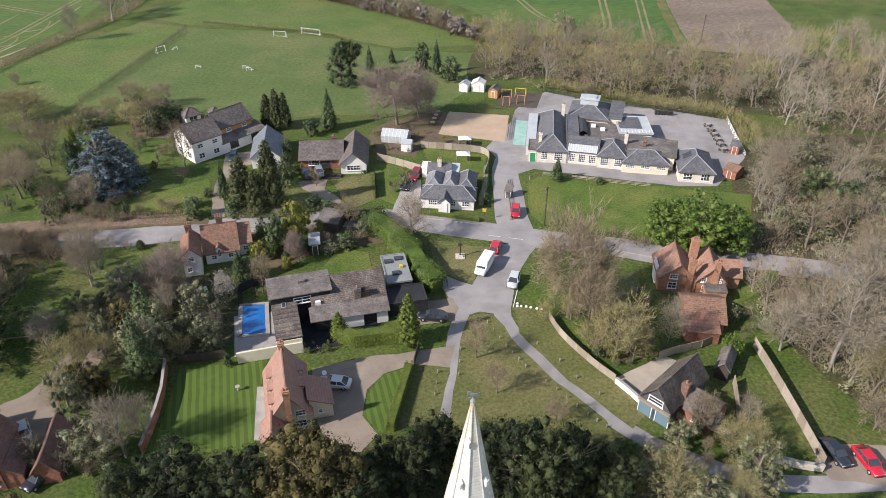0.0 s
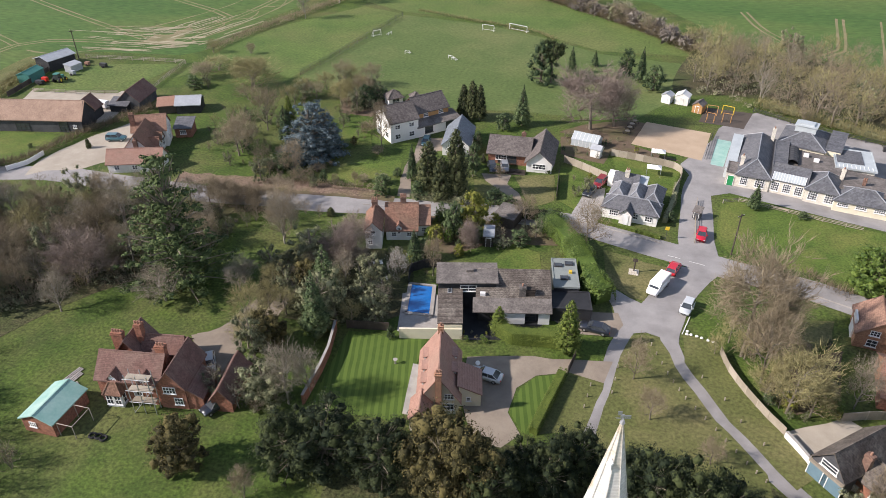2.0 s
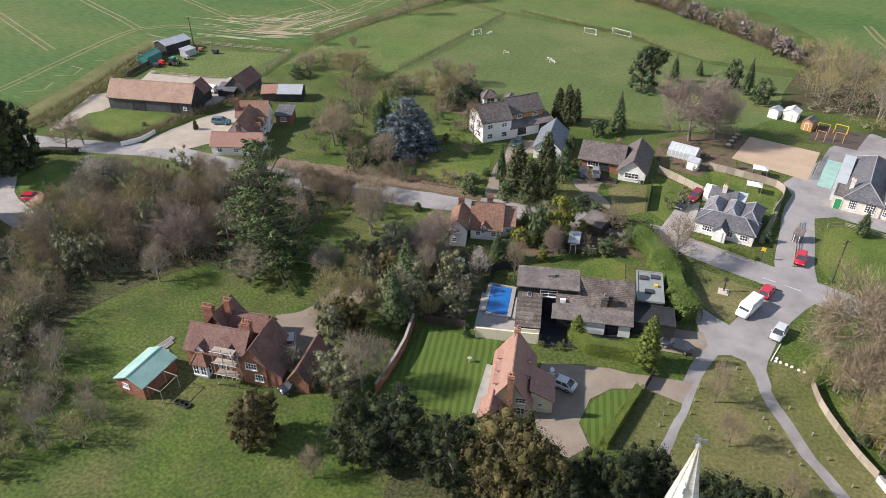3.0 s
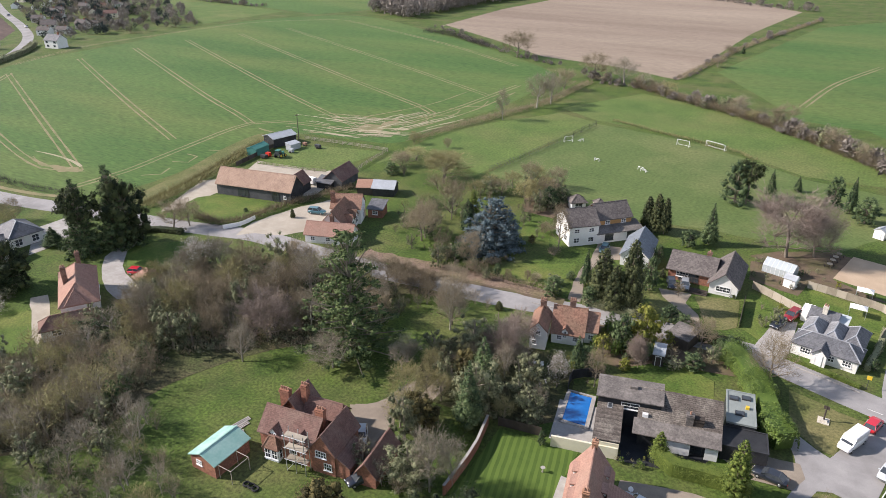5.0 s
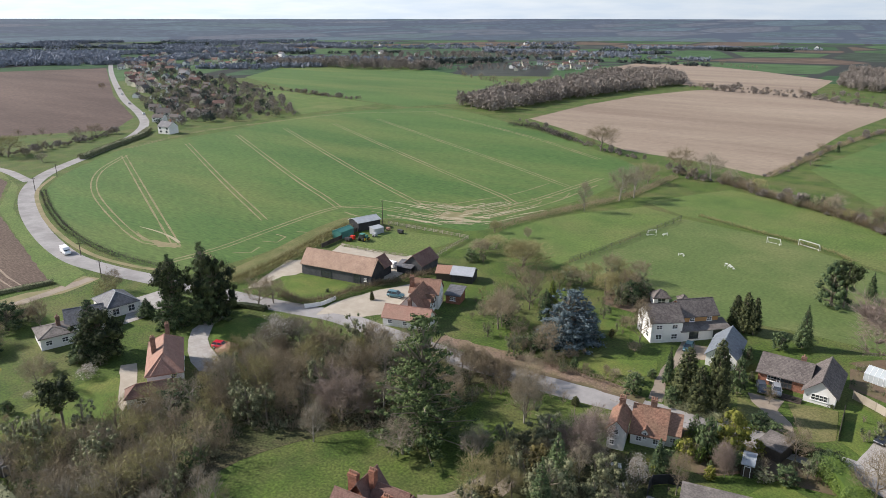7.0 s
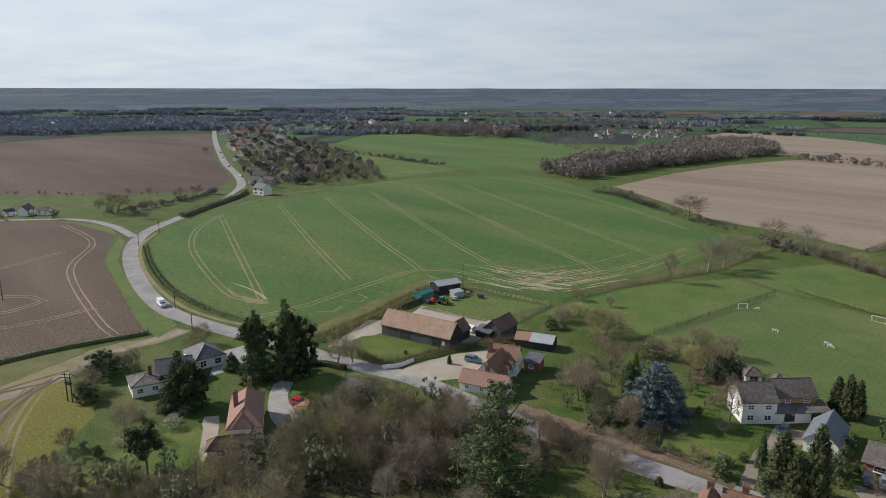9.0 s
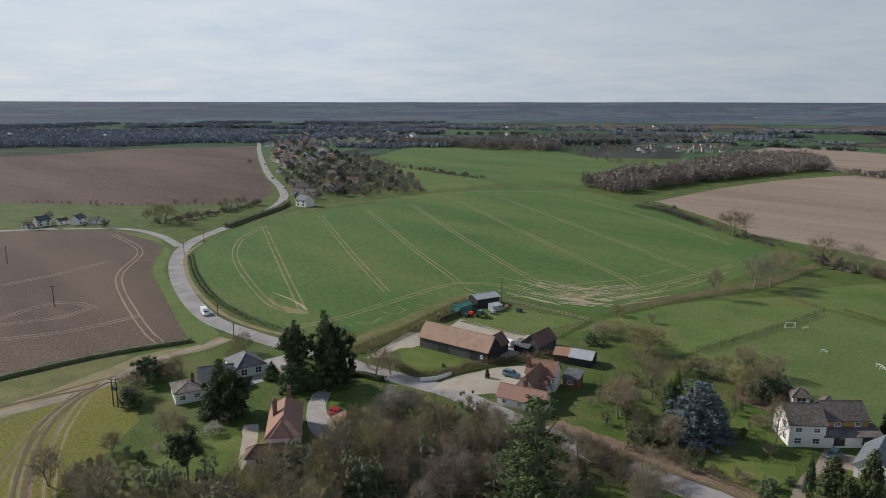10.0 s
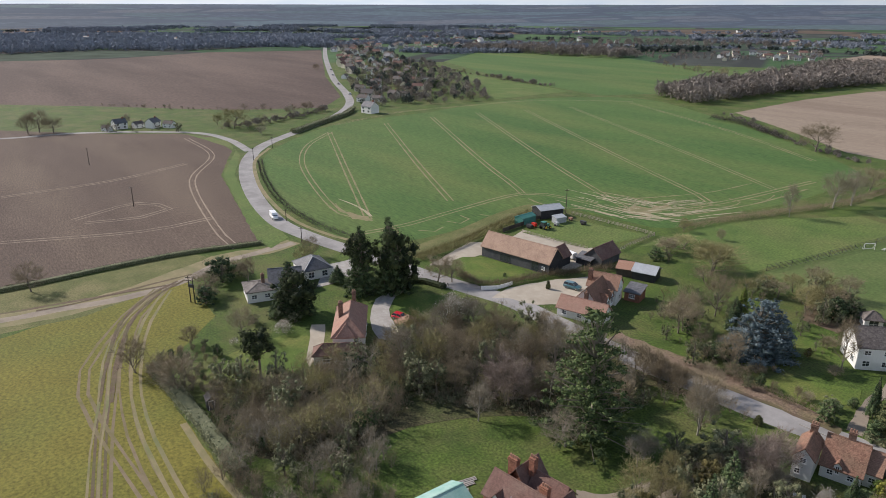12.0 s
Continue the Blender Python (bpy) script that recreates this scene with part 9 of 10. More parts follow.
garden_wall([(-38.2, 73.2), (-36.9, 67.7), (-36.5, 64.2), (-36.2, 57.7)], 1.7, BRICK, "red brick wall round the striped lawn")
fence([(-36.7, 73.8), (-33.5, 74.4), (-30.3, 75.0)], 1.6, DARKTIMBER, "dark brown panel fence")
fence([(-31.2, 86.7), (-32.0, 90.3), (-30.1, 92.2), (-27.7, 93.1)], 1.8, BLACKWOOD, "dark fence round the pool")
fence([(-13.3, 132.2), (-12.3, 121.4)], 1.5, DARKTIMBER, "dark wooden fence beside the lawn")
fence([(-13.1, 138.7), (-9.0, 136.4), (-3.5, 132.9)], 1.7, TIMBER, "weathered timber panel fence between gardens")
fence([(-3.7, 144.9), (3.4, 143.7), (11.1, 140.7), (9.8, 129.4)], 1.6, TIMBER, "weathered panel fence round the back lawn")
fence([(17.1, 83.4), (18.1, 79.8), (20.0, 76.0), (22.5, 72.0), (24.3, 69.7)], 1.3, TIMBER, "weathered timber fence beside the lane")
garden_wall([(24.3, 69.5), (25.5, 67.7), (26.7, 65.6)], 1.0, WHITEWALL, "low white garden wall")
fence([(46.0, 76.7), (46.2, 69.6), (46.2, 62.4), (46.1, 55.0)], 1.8, TIMBER, "long pale timber fence")
fence([(40.3, 69.1), (39.4, 65.4), (38.2, 61.4)], 1.6, TIMBER, "leaning grey timber fence")
fence([(31.5, 74.2), (34.6, 75.4), (38.3, 76.5), (41.1, 78.0)], 1.5, TIMBER, "grey weathered panel fence behind the cottage")
garden_wall([(40.6, 55.9), (43.0, 55.0), (45.8, 54.4)], 1.1, STONEWALL, "low stone wall beside the lane")
garden_wall([(30.7, 63.2), (33.6, 61.9), (36.5, 59.7)], 1.0, STONEWALL, "low mossy garden wall")
fence([(-161.6, 169.0), (-150.7, 170.7), (-139.9, 172.1), (-130.0, 173.1)], 1.2, TIMBER, "pale post and rail paddock fence", 3.0, True)
fence([(-130.0, 173.1), (-128.3, 162.4), (-126.4, 152.7)], 1.2, TIMBER, "post and rail paddock fence", 3.0, True)
fence([(-156.2, 141.8), (-144.0, 143.6), (-133.0, 146.7)], 1.0, TIMBER, "low post and rail fence beside the yard", 3.0, True)
fence([(-126.7, 101.9), (-124.7, 105.4), (-124.8, 110.6)], 1.1, WHITEPAINT, "white boarded entrance gate and fence", 2.2)
fence([(-159.8, 136.7), (-161.9, 148.2), (-164.0, 156.3)], 1.4, DARKTIMBER, "dark boarded yard fence", 2.4)
fence([(28.5, 179.7), (42.1, 171.5), (58.1, 165.6), (71.3, 160.4)], 1.2, DARKMETAL, "dark metal school fence", 3.0, True)
fence([(71.1, 159.7), (69.5, 149.4), (68.0, 139.0)], 1.2, WHITEPAINT, "white post fence by the car park", 2.4, True)
fence([(18.2, 161.7), (16.2, 148.4)], 1.2, DARKMETAL, "dark metal fence beside the sandy court", 2.4, True)
fence([(19.3, 129.3), (22.2, 130.8), (36.9, 127.1), (43.5, 125.6)], .9, TIMBER, "low rail fence along the school lawn", 3.0, True)
fence([(13.8, 112.9), (14.0, 121.6), (14.4, 128.9)], 1.0, TIMBER, "timber rail beside the school drive", 2.4, True)
fence([(-3.4, 73.1), (-2.8, 76.7)], 1.5, DARKTIMBER, "dark timber gate posts and fence")


def chain_fence():
    pl = spline([(-92.8, 173.3), (-90.1, 188.4), (-87.6, 211.0), (-84.6, 238.5)], 5.0)
    ob = thing("fence", pl[0], "dark wire mesh fence along the playing field", "fence")
    for p in pl:
        part("post", *tube_vf(p, p + Vector((0, 0, 1.9)), .05, .05, 5), DARKMETAL, ob)
    for z in (.1, .5, .9, 1.3, 1.7):
        part("wire", *band_vf([p for p in pl], .05, z, z + .06), DARKMETAL, ob)


chain_fence()


# ---- vehicles ----
def paint(name, c):
    m = mat(name, c, tuple(min(1, x * 1.08 + .004) for x in c), .28, .4, 6.0, 0, spec=.6)
    m.node_tree.nodes["Principled BSDF"].inputs["Coat Weight"].default_value = .6
    return m


PAINTS = {"silver": paint("silver car paint", (.50, .53, .55)), "grey": paint("grey car paint", (.24, .25, .26)), "red": paint("red car paint", (.50, .012, .03)), "dark": paint("dark blue car paint", (.018, .022, .032)), "white": paint("white car paint", (.78, .78, .78)), "teal": paint("blue green car paint", (.04, .12, .15)), "maroon": paint("maroon car paint", (.22, .012, .015))}


def loft(sections):
    """Closed skin through cross sections of equal point count."""
    v = [p for s in sections for p in s]
    n = len(sections[0])
    f = [(k * n + i, k * n + (i + 1) % n, (k + 1) * n + (i + 1) % n, (k + 1) * n + i) for k in range(len(sections) - 1) for i in range(n)]
    f += [tuple(range(n - 1, -1, -1)), tuple((len(sections) - 1) * n + i for i in range(n))]
    return v, f


def car(label, colour, style="saloon"):
    """A car, nose towards +x, standing on z 0."""
    P = PAINTS[colour]
    L, W, H, hood = {"saloon": (4.6, 1.8, 1.42, .92), "hatch": (4.1, 1.75, 1.5, .95), "suv": (4.5, 1.85, 1.68, 1.05), "van": (5.3, 1.95, 2.2, 1.25)}[style]
    ob = tagged(new("car" if style != "van" else "van"), label, "car" if style != "van" else "van")
    WHERE[ob] = Vector((0, 0, 0))
    w = W / 2

    def ring(x, hw, z0, z1):
        return [(x, -hw * .92, z0), (x, -hw, z0 + .18), (x, -hw, z1 - .16), (x, -hw * .88, z1), (x, hw * .88, z1), (x, hw, z1 - .16), (x, hw, z0 + .18), (x, hw * .92, z0)]

    body = [ring(-L / 2, w * .86, .42, hood * .80), ring(-L / 2 + .12, w * .96, .28, hood * .97), ring(-L * .25, w, .22, hood), ring(L * .18, w, .22, hood), ring(L / 2 - .5, w * .97, .24, hood * .90), ring(L / 2 - .12, w * .90, .30, hood * .78), ring(L / 2, w * .80, .40, hood * .64)]
    part("body", *loft(body), P, ob, "", True)
    x0, x1, x2, x3 = {"saloon": (-L * .40, -L * .24, L * .08, L * .24), "hatch": (-L * .47, -L * .38, L * .08, L * .25), "suv": (-L * .48, -L * .42, L * .08, L * .24), "van": (-L * .495, -L * .48, L * .22, L * .36)}[style]

    def cab(x, z, k):
        return [(x, -w * k, z), (x, w * k, z)]

    top = H - .06
    gv = cab(x0, hood - .03, .90) + cab(x3, hood - .03, .90) + cab(x1, top, .74 if style != "van" else .88) + cab(x2, top, .74 if style != "van" else .88)
    gf = [(0, 2, 6, 4), (1, 5, 7, 3), (0, 4, 5, 1), (2, 3, 7, 6), (4, 6, 7, 5), (0, 1, 3, 2)]
    part("window_band", gv, gf, GLASS if style != "van" else P, ob)
    if style == "van":
        part("windscreen", [(x3 + .03, -w * .8, hood + .05), (x3 + .03, w * .8, hood + .05), (x2 + .06, w * .8, top - .25), (x2 + .06, -w * .8, top - .25), (x3, -w * .8, hood + .05), (x3, w * .8, hood + .05), (x2, w * .8, top - .25), (x2, -w * .8, top - .25)], [(0, 1, 2, 3), (7, 6, 5, 4), (0, 4, 5, 1), (1, 5, 6, 2), (2, 6, 7, 3), (3, 7, 4, 0)], GLASS, ob)
    k = .76 if style != "van" else .90
    rv = [(x1 - .04, -w * k, top), (x2 + .04, -w * k, top), (x2 + .04, w * k, top), (x1 - .04, w * k, top), (x1 + .05, -w * k * .9, H), (x2 - .08, -w * k * .9, H), (x2 - .08, w * k * .9, H), (x1 + .05, w * k * .9, H)]
    part("roof", rv, [(3, 2, 1, 0), (4, 5, 6, 7), (0, 1, 5, 4), (1, 2, 6, 5), (2, 3, 7, 6), (3, 0, 4, 7)], P, ob)
    part("cabin_frame", *merge(*[tube_vf((a, s * w * .9, hood - .02), (b, s * w * k * .98, top), .05, .05, 4) for s in (-1, 1) for a, b in ((x0, x1), (x3, x2), ((x0 + x3) / 2 - .1, (x1 + x2) / 2 - .1))]), P, ob)
    for sx in (-.30, .31):
        for s in (-1, 1):
            t = part("tyre", *tube_vf((L * sx, s * (w - .2), .32), (L * sx, s * (w + .01), .32), .32, .32, 14), RUBBER, ob)
            part("rim", *tube_vf((L * sx, s * (w), .32), (L * sx, s * (w + .025), .32), .2, .17, 10), METAL, t)
    for s in (-1, 1):
        part("headlight", *box_vf((L / 2 - .1, s * w * .66, hood * .60), (1, 0), (0, 1), (.16, .34, .14)), CLEARSHEET, ob)
        part("tail_light", *box_vf((-L / 2 + .04, s * w * .70, hood * .66), (1, 0), (0, 1), (.1, .28, .16)), REDPAINT, ob)
        part("mirror", *box_vf((L * .17, s * (w + .08), hood + .02), (1, 0), (0, 1), (.12, .16, .14)), P, ob)
    return ob


CARS = {}


def park(label, colour, style, a, b, z=0.1):
    """Put a car at the middle of a and b, nose towards b."""
    d = math.degrees(math.atan2(b[1] - a[1], b[0] - a[0]))
    m = pose((a[0] + b[0]) / 2, (a[1] + b[1]) / 2, z, 0, 0, d)
    key = (colour, style)
    if key in CARS:
        ob = copy_thing(CARS[key], m)
    else:
        ob = CARS[key] = car(label, colour, style)
        ob.matrix_basis = m
    return tagged(ob, label)


park("silver saloon car on the gravel drive", "silver", "saloon", (-12.0, 69.0), (-16.2, 69.6), .12)
park("white panel van parked at the junction", "white", "van", (9.1, 99.7), (6.7, 94.0), .12)
park("red car parked behind the van", "red", "hatch", (9.7, 100.9), (10.8, 104.6), .12)
park("silver grey hatchback on the junction", "silver", "hatch", (13.0, 94.6), (11.9, 90.5), .12)
park("red car with a pale striped roof at the school gate", "red", "hatch", (15.2, 117.6), (14.7, 112.5), .12)
park("dark car parked beside the black house", "dark", "saloon", (1.1, 83.3), (-2.7, 83.7), .12)
park("dark car in front of the bungalow", "dark", "hatch", (-28.1, 132.9), (-26.5, 129.0), .12)
park("grey car in front of the bungalow", "grey", "hatch", (-25.4, 133.9), (-24.3, 129.8), .12)
park("blue green car outside the white house", "teal", "hatch", (-45.0, 141.3), (-44.5, 137.3), .12)
park("dark car beside the slate bungalow", "dark", "hatch", (-5.8, 127.6), (-6.8, 124.1), .12)
park("maroon car beside the slate bungalow", "maroon", "suv", (-4.1, 132.0), (-5.2, 128.4), .12)
park("dark saloon car beside the long fence", "dark", "saloon", (48.0, 58.2), (48.6, 55.4), .12)
park("bright red car parked on the dirt yard", "red", "saloon", (51.4, 57.3), (51.9, 53.5), .12)
park("silver car beside the brick house", "silver", "hatch", (-53.2, 62.4), (-50.8, 58.9), .12)
park("dark car beside the brick garage", "dark", "hatch", (-46.4, 54.8), (-47.3, 53.0), .12)
park("red car on the loop drive", "red", "hatch", (-125.8, 75.2), (-121.7, 76.9), .12)
park("blue green car outside the farmhouse", "teal", "suv", (-116.2, 120.8), (-112.2, 122.0), .12)
park("white van driving along the bend", "white", "van", (-220.1, 84.3), (-211.5, 83.0), .12)
for i, p in enumerate((((-503.3, 265.7)), ((-653.9, 326.9)), ((-706.6, 351.5)), ((-575.3, 292.7)))):
    park("small car on the village road", ("white", "silver", "dark", "grey")[i], "hatch", (p[0] + 2, p[1]), (p[0] - 2, p[1] + 1), .12)


# ---- poles, goals, school and garden things ----
def pole(x, y, h, label="tall dark wooden utility pole", arms=1, lean=0.0):
    ob = thing("utility_pole", (x, y), label, "pole", "utility poles")
    b = Vector((x, y, 0))
    part("shaft", *tube_vf(b, b + Vector((lean, 0, h)), .15, .10, 8), DARKTIMBER, ob)
    for k in range(arms):
        part("crossarm", *box_vf(b + Vector((lean, 0, h - .5 - .7 * k)), (.7, .7), (-.7, .7), (1.6, .12, .12)), DARKTIMBER, ob)
        for s in (-.65, .65):
            q = b + Vector((lean + s * .7, s * .7, h - .38 - .7 * k))
            part("insulator", *tube_vf(q, q + Vector((0, 0, .18)), .05, .03, 6), CLEARSHEET, ob)
    return ob


for x, y, hh, dd in ((-163.8, 168.3, 8.6, 0.8), (-258.2, 48.6, 7.3, 0.8), (-341.7, 48.5, 7.6, 1.0), (-188.0, 81.0, 4.7, 0.7), (-210.4, 85.7, 4.3, 0.7), (-331.9, 130.8, 5.7, 1.1), (-308.9, 112.2, 5.8, 1.0), (19.9, 110.8, 8.3, 0.4), (85.1, 223.4, 8.9, 0.7), (-31.7, 130.1, 3.8, 0.5)):
    pole(x, y, min(hh, 11.0))
x, y, hh, dd = (-161.3, 39.9, 6.8, 0.5)
ob = pole(x, y, hh, "twin wooden transformer pole", 2)
part("shaft", *tube_vf((x + 1.4, y + .6, 0), (x + 1.4, y + .6, hh), .15, .1, 8), DARKTIMBER, ob)
part("platform", *box_vf((x + .7, y + .3, hh * .6), (.92, .39), (-.39, .92), (1.6, .5, .7)), DARKMETAL, ob)


def goal(a, b, hgt, label):
    a, b = Vector((*a, 0)), Vector((*b, 0))
    u = (b - a).normalized()
    n = Vector((-u.y, u.x, 0)) * 1.2
    ob = thing("goal", a, label, "goal", "football goals")
    z = Vector((0, 0, hgt))
    for p in (a, b):
        part("goal_post", *tube_vf(p, p + z, .07, .07, 6), WHITEPAINT, ob)
        part("stay", *tube_vf(p + z, p + n, .04, .04, 6), WHITEPAINT, ob)
    part("crossbar", *tube_vf(a + z, b + z, .07, .07, 6), WHITEPAINT, ob)
    part("ground_bar", *tube_vf(a + n + Vector((0, 0, .05)), b + n + Vector((0, 0, .05)), .05, .05, 6), WHITEPAINT, ob)


goal((-53.5, 230.4), (-49.4, 229.7), 2.0, "white metal football goal")
goal((-45.0, 234.1), (-38.6, 231.5), 2.0, "white football goal beside the hedge")
goal((-86.0, 213.1), (-84.1, 215.3), 2.0, "white football goal beside the fence")
for a, b in (((-70.5, 199.9), (-69.0, 199.9)), ((-56.5, 199.3), (-54.8, 198.8)), ((-55.2, 197.8), (-53.6, 197.3)), ((-81.9, 216.4), (-81.2, 217.6))):
    goal(a, b, .9, "small white goal lying on the grass")


def hut(a, b, depth, eave, ridge, roof, wm, rm, label, name="shed"):
    h_ = thing(name, a, label, "shed")
    w_ = Wing(h_, a, b, depth, eave, ridge, roof, wm, rm, .15)
    w_.door("f", w_.L * .5, .8, min(1.8, eave - .1), wm)
    return w_


hut((6.0, 180.4), (8.2, 179.5), 2.4, 2.0, 2.6, "y", WHITEWALL, GREYSHEET, "pale grey garden shed by the playground")
hut((9.3, 180.3), (12.6, 179.5), 3.0, 2.1, 3.0, "y", WHITEWALL, WHITEWALL, "white summer shed by the playground")
hut((13.6, 175.8), (15.9, 174.9), 3.0, 2.0, 2.8, "y", ORANGEWOOD, FELT, "orange timber shed by the playground")
hut((-8.1, 143.2), (-5.9, 142.6), 2.0, 1.9, 2.5, "x", WHITEWALL, GREYSHEET, "small pale shed beside the greenhouse")
hut((13.4, 121.6), (14.7, 121.2), 1.6, 1.6, 2.0, "mono", GREYWOOD, FELT, "small hut at the school gate")
hut((-22.2, 101.4), (-20.5, 101.7), 3.0, 2.1, 2.5, "mono", DARKTIMBER, GREYSHEET, "garden shed with a pale sheet roof")
hut((60.0, 130.4), (61.9, 128.4), 3.5, 1.8, 2.4, "x", BRICK, REDTILE, "small brick store behind the school", "store")
hut((65.3, 141.3), (66.9, 140.4), 2.4, 2.0, 2.8, "x", BRICK, SLATE, "small brick shed by the car park")
hut((-111.2, 28.0), (-111.0, 29.5), 2.2, 1.9, 2.5, "y", GREYWOOD, FELT, "small grey shed in the bushes")
gh = thing("greenhouse", (-10.2, 147.1), "white framed garden greenhouse", "greenhouse")
gw = Wing(gh, (-12.9, 148.1), (-6.9, 146.8), 3.6, 1.6, 2.7, "x", CLEARSHEET, CLEARSHEET, .05, 0.0, .05)
for i in range(8):
    x = gw.L * i / 7
    part("glazing_bar", *merge(tube_vf(gw.p(x, -.03, 0), gw.p(x, -.03, 1.6), .04, .04, 4), tube_vf(gw.p(x, -.03, 1.65), gw.p(x, gw.D / 2, 2.78), .04, .04, 4)), WHITEPAINT, gh)
for k, (c_, lab) in enumerate((((6.3, 146.0), "white gazebo canopy on the lawn"), ((5.7, 137.9), "pale canopy over a garden table"))):
    gz = thing("gazebo", c_, lab, "gazebo")
    for sx in (-1, 1):
        for sy in (-1, 1):
            part("leg", *tube_vf((c_[0] + sx * 1.4, c_[1] + sy * 1.0, 0), (c_[0] + sx * 1.4, c_[1] + sy * 1.0, 1.9), .04, .04, 5), METAL, gz)
    q = Vector((*c_, 1.9))
    part("canopy", [q + Vector((-1.5, -1.1, 0)), q + Vector((1.5, -1.1, 0)), q + Vector((1.5, 1.1, 0)), q + Vector((-1.5, 1.1, 0)), q + Vector((-.5, 0, .5)), q + Vector((.5, 0, .5))], [(0, 1, 5, 4), (1, 2, 5), (2, 3, 4, 5), (3, 0, 4), (3, 2, 1, 0)], WHITEPAINT, gz)


def picnic(x, y, turn):
    ob = thing("picnic_table", (x, y), "dark round wooden picnic table", "table", "picnic tables")
    c = Vector((x, y, 0))
    part("tabletop", *tube_vf(c + Vector((0, 0, .72)), c + Vector((0, 0, .78)), .62, .62, 12), TIMBER, ob)
    part("pedestal", *tube_vf(c + Vector((0, 0, .1)), c + Vector((0, 0, .72)), .09, .09, 6), DARKTIMBER, ob)
    for i in range(4):
        a = turn + i * math.pi / 2
        u, n = Vector((-math.sin(a), math.cos(a), 0)), Vector((math.cos(a), math.sin(a), 0))
        part("bench", *merge(box_vf(c + n * .95 + Vector((0, 0, .42)), u, n, (.9, .26, .05)), box_vf(c + n * .95 + Vector((0, 0, .08)), u, n, (.1, .2, .34))), DARKTIMBER, ob)


for i, p in enumerate((((65.4, 156.3)), ((65.2, 153.3)), ((65.2, 150.7)), ((65.0, 147.9)), ((64.8, 145.4)), ((64.4, 142.5)), ((0.3, 164.7)), ((-0.2, 162.6)), ((-0.6, 160.5)), ((-1.0, 158.0)))):
    picnic(p[0], p[1], .3 + i * .2)


def swing_frame(a, b, hgt, material, label):
    a, b = Vector((*a, 0)), Vector((*b, 0))
    n = Vector((-(b - a).y, (b - a).x, 0)).normalized() * .8
    ob = thing("climbing_frame", a, label, "play equipment")
    z = Vector((0, 0, hgt))
    for p in (a, b):
        part("leg", *tube_vf(p - n, p + z, .07, .07, 6), material, ob)
        part("leg", *tube_vf(p + n, p + z, .07, .07, 6), material, ob)
    part("top_bar", *tube_vf(a + z, b + z, .08, .08, 6), material, ob)
    m = (a + b) / 2
    part("seat", *box_vf(m + Vector((0, 0, .5)), (1, 0), (0, 1), (.5, .2, .06)), DARKTIMBER, ob)
    part("rope", *merge(tube_vf(m + Vector((-.22, 0, .5)), m + Vector((-.22, 0, hgt)), .02, .02, 4), tube_vf(m + Vector((.22, 0, .5)), m + Vector((.22, 0, hgt)), .02, .02, 4)), DARKMETAL, ob)


for a, b, m in (((17.2, 176.1), (19.7, 175.7), ORANGEWOOD), ((20.9, 176.9), (23.5, 176.1), YELLOWPAINT), ((17.1, 171.0), (18.8, 170.6), ORANGEWOOD), ((20.8, 171.7), (22.7, 171.3), ORANGEWOOD)):
    swing_frame(a, b, 2.2, m, "orange timber climbing frame on dark matting")


def bins(x, y):
    ob = thing("wheelie_bin", (x, y), "black wheeled rubbish bin", "bin", "rubbish bins")
    c = Vector((x, y, 0))
    part("body", [c + Vector(p) for p in ((-.24, -.3, .05), (.24, -.3, .05), (.24, .3, .05), (-.24, .3, .05), (-.3, -.36, 1.0), (.3, -.36, 1.0), (.3, .36, 1.0), (-.3, .36, 1.0))], [(3, 2, 1, 0), (4, 5, 6, 7), (0, 1, 5, 4), (1, 2, 6, 5), (2, 3, 7, 6), (3, 0, 4, 7)], DARKMETAL, ob)
    part("lid", *box_vf(c + Vector((0, 0, 1.0)), (1, 0), (0, 1), (.64, .78, .07)), DARKMETAL, ob)


bx, by = ((54.8, 163.8))
for i in range(6):
    bins(bx + i * .75, by - i * .12)

# sign post, verge posts and small garden things
sg = thing("road_sign", (8.8, 112.9), "yellow diamond sign on a dark post", "sign")
sp = Vector((*((8.8, 112.9)), 0))
part("post", *tube_vf(sp, sp + Vector((0, 0, 2.6)), .05, .05, 6), DARKMETAL, sg)
part("plate", *box_vf(sp + Vector((0, -.05, 1.9)), (1, 0), (0, 1), (.7, .04, .7)), YELLOWPAINT, sg)
vs = thing("village_post", (3.9, 102.4), "carved wooden post on the green", "post")
sp = Vector((*((3.9, 100.6)), 0))
part("post", *tube_vf(sp, sp + Vector((0, 0, 2.8)), .12, .1, 8), DARKTIMBER, vs)
part("sign_board", *box_vf(sp + Vector((0, 0, 2.2)), (1, 0), (0, 1), (.8, .08, .6)), DARKTIMBER, vs)
part("plinth", *merge(box_vf(sp, (1, 0), (0, 1), (1.6, 1.6, .2)), box_vf(sp, (1, 0), (0, 1), (1.0, 1.0, .4))), STONEWALL, vs)
ln = [Vector((*p, 0)) for p in (((2.8, 71.1)), ((3.2, 76.4)), ((7.5, 82.5)), ((9.9, 76.9)), ((12.3, 72.7)), ((16.0, 68.1)), ((19.4, 63.6)), ((22.4, 60.3)))]
for p in [a + (b - a) * t for a, b in zip(ln[2:], ln[3:]) for t in (0, .33, .66)] + ln[:2] + [ln[0] + (ln[1] - ln[0]) * .5] + [Vector((*q, 0)) for q in (((-0.1, 71.7)), ((-0.3, 69.5)), ((-0.5, 67.4)), ((19.1, 70.4)), ((21.6, 67.2)), ((17.3, 73.9)), ((14.5, 77.5)))]:
    vp = thing("verge_post", p, "short wooden post in the verge", "post", "verge posts")
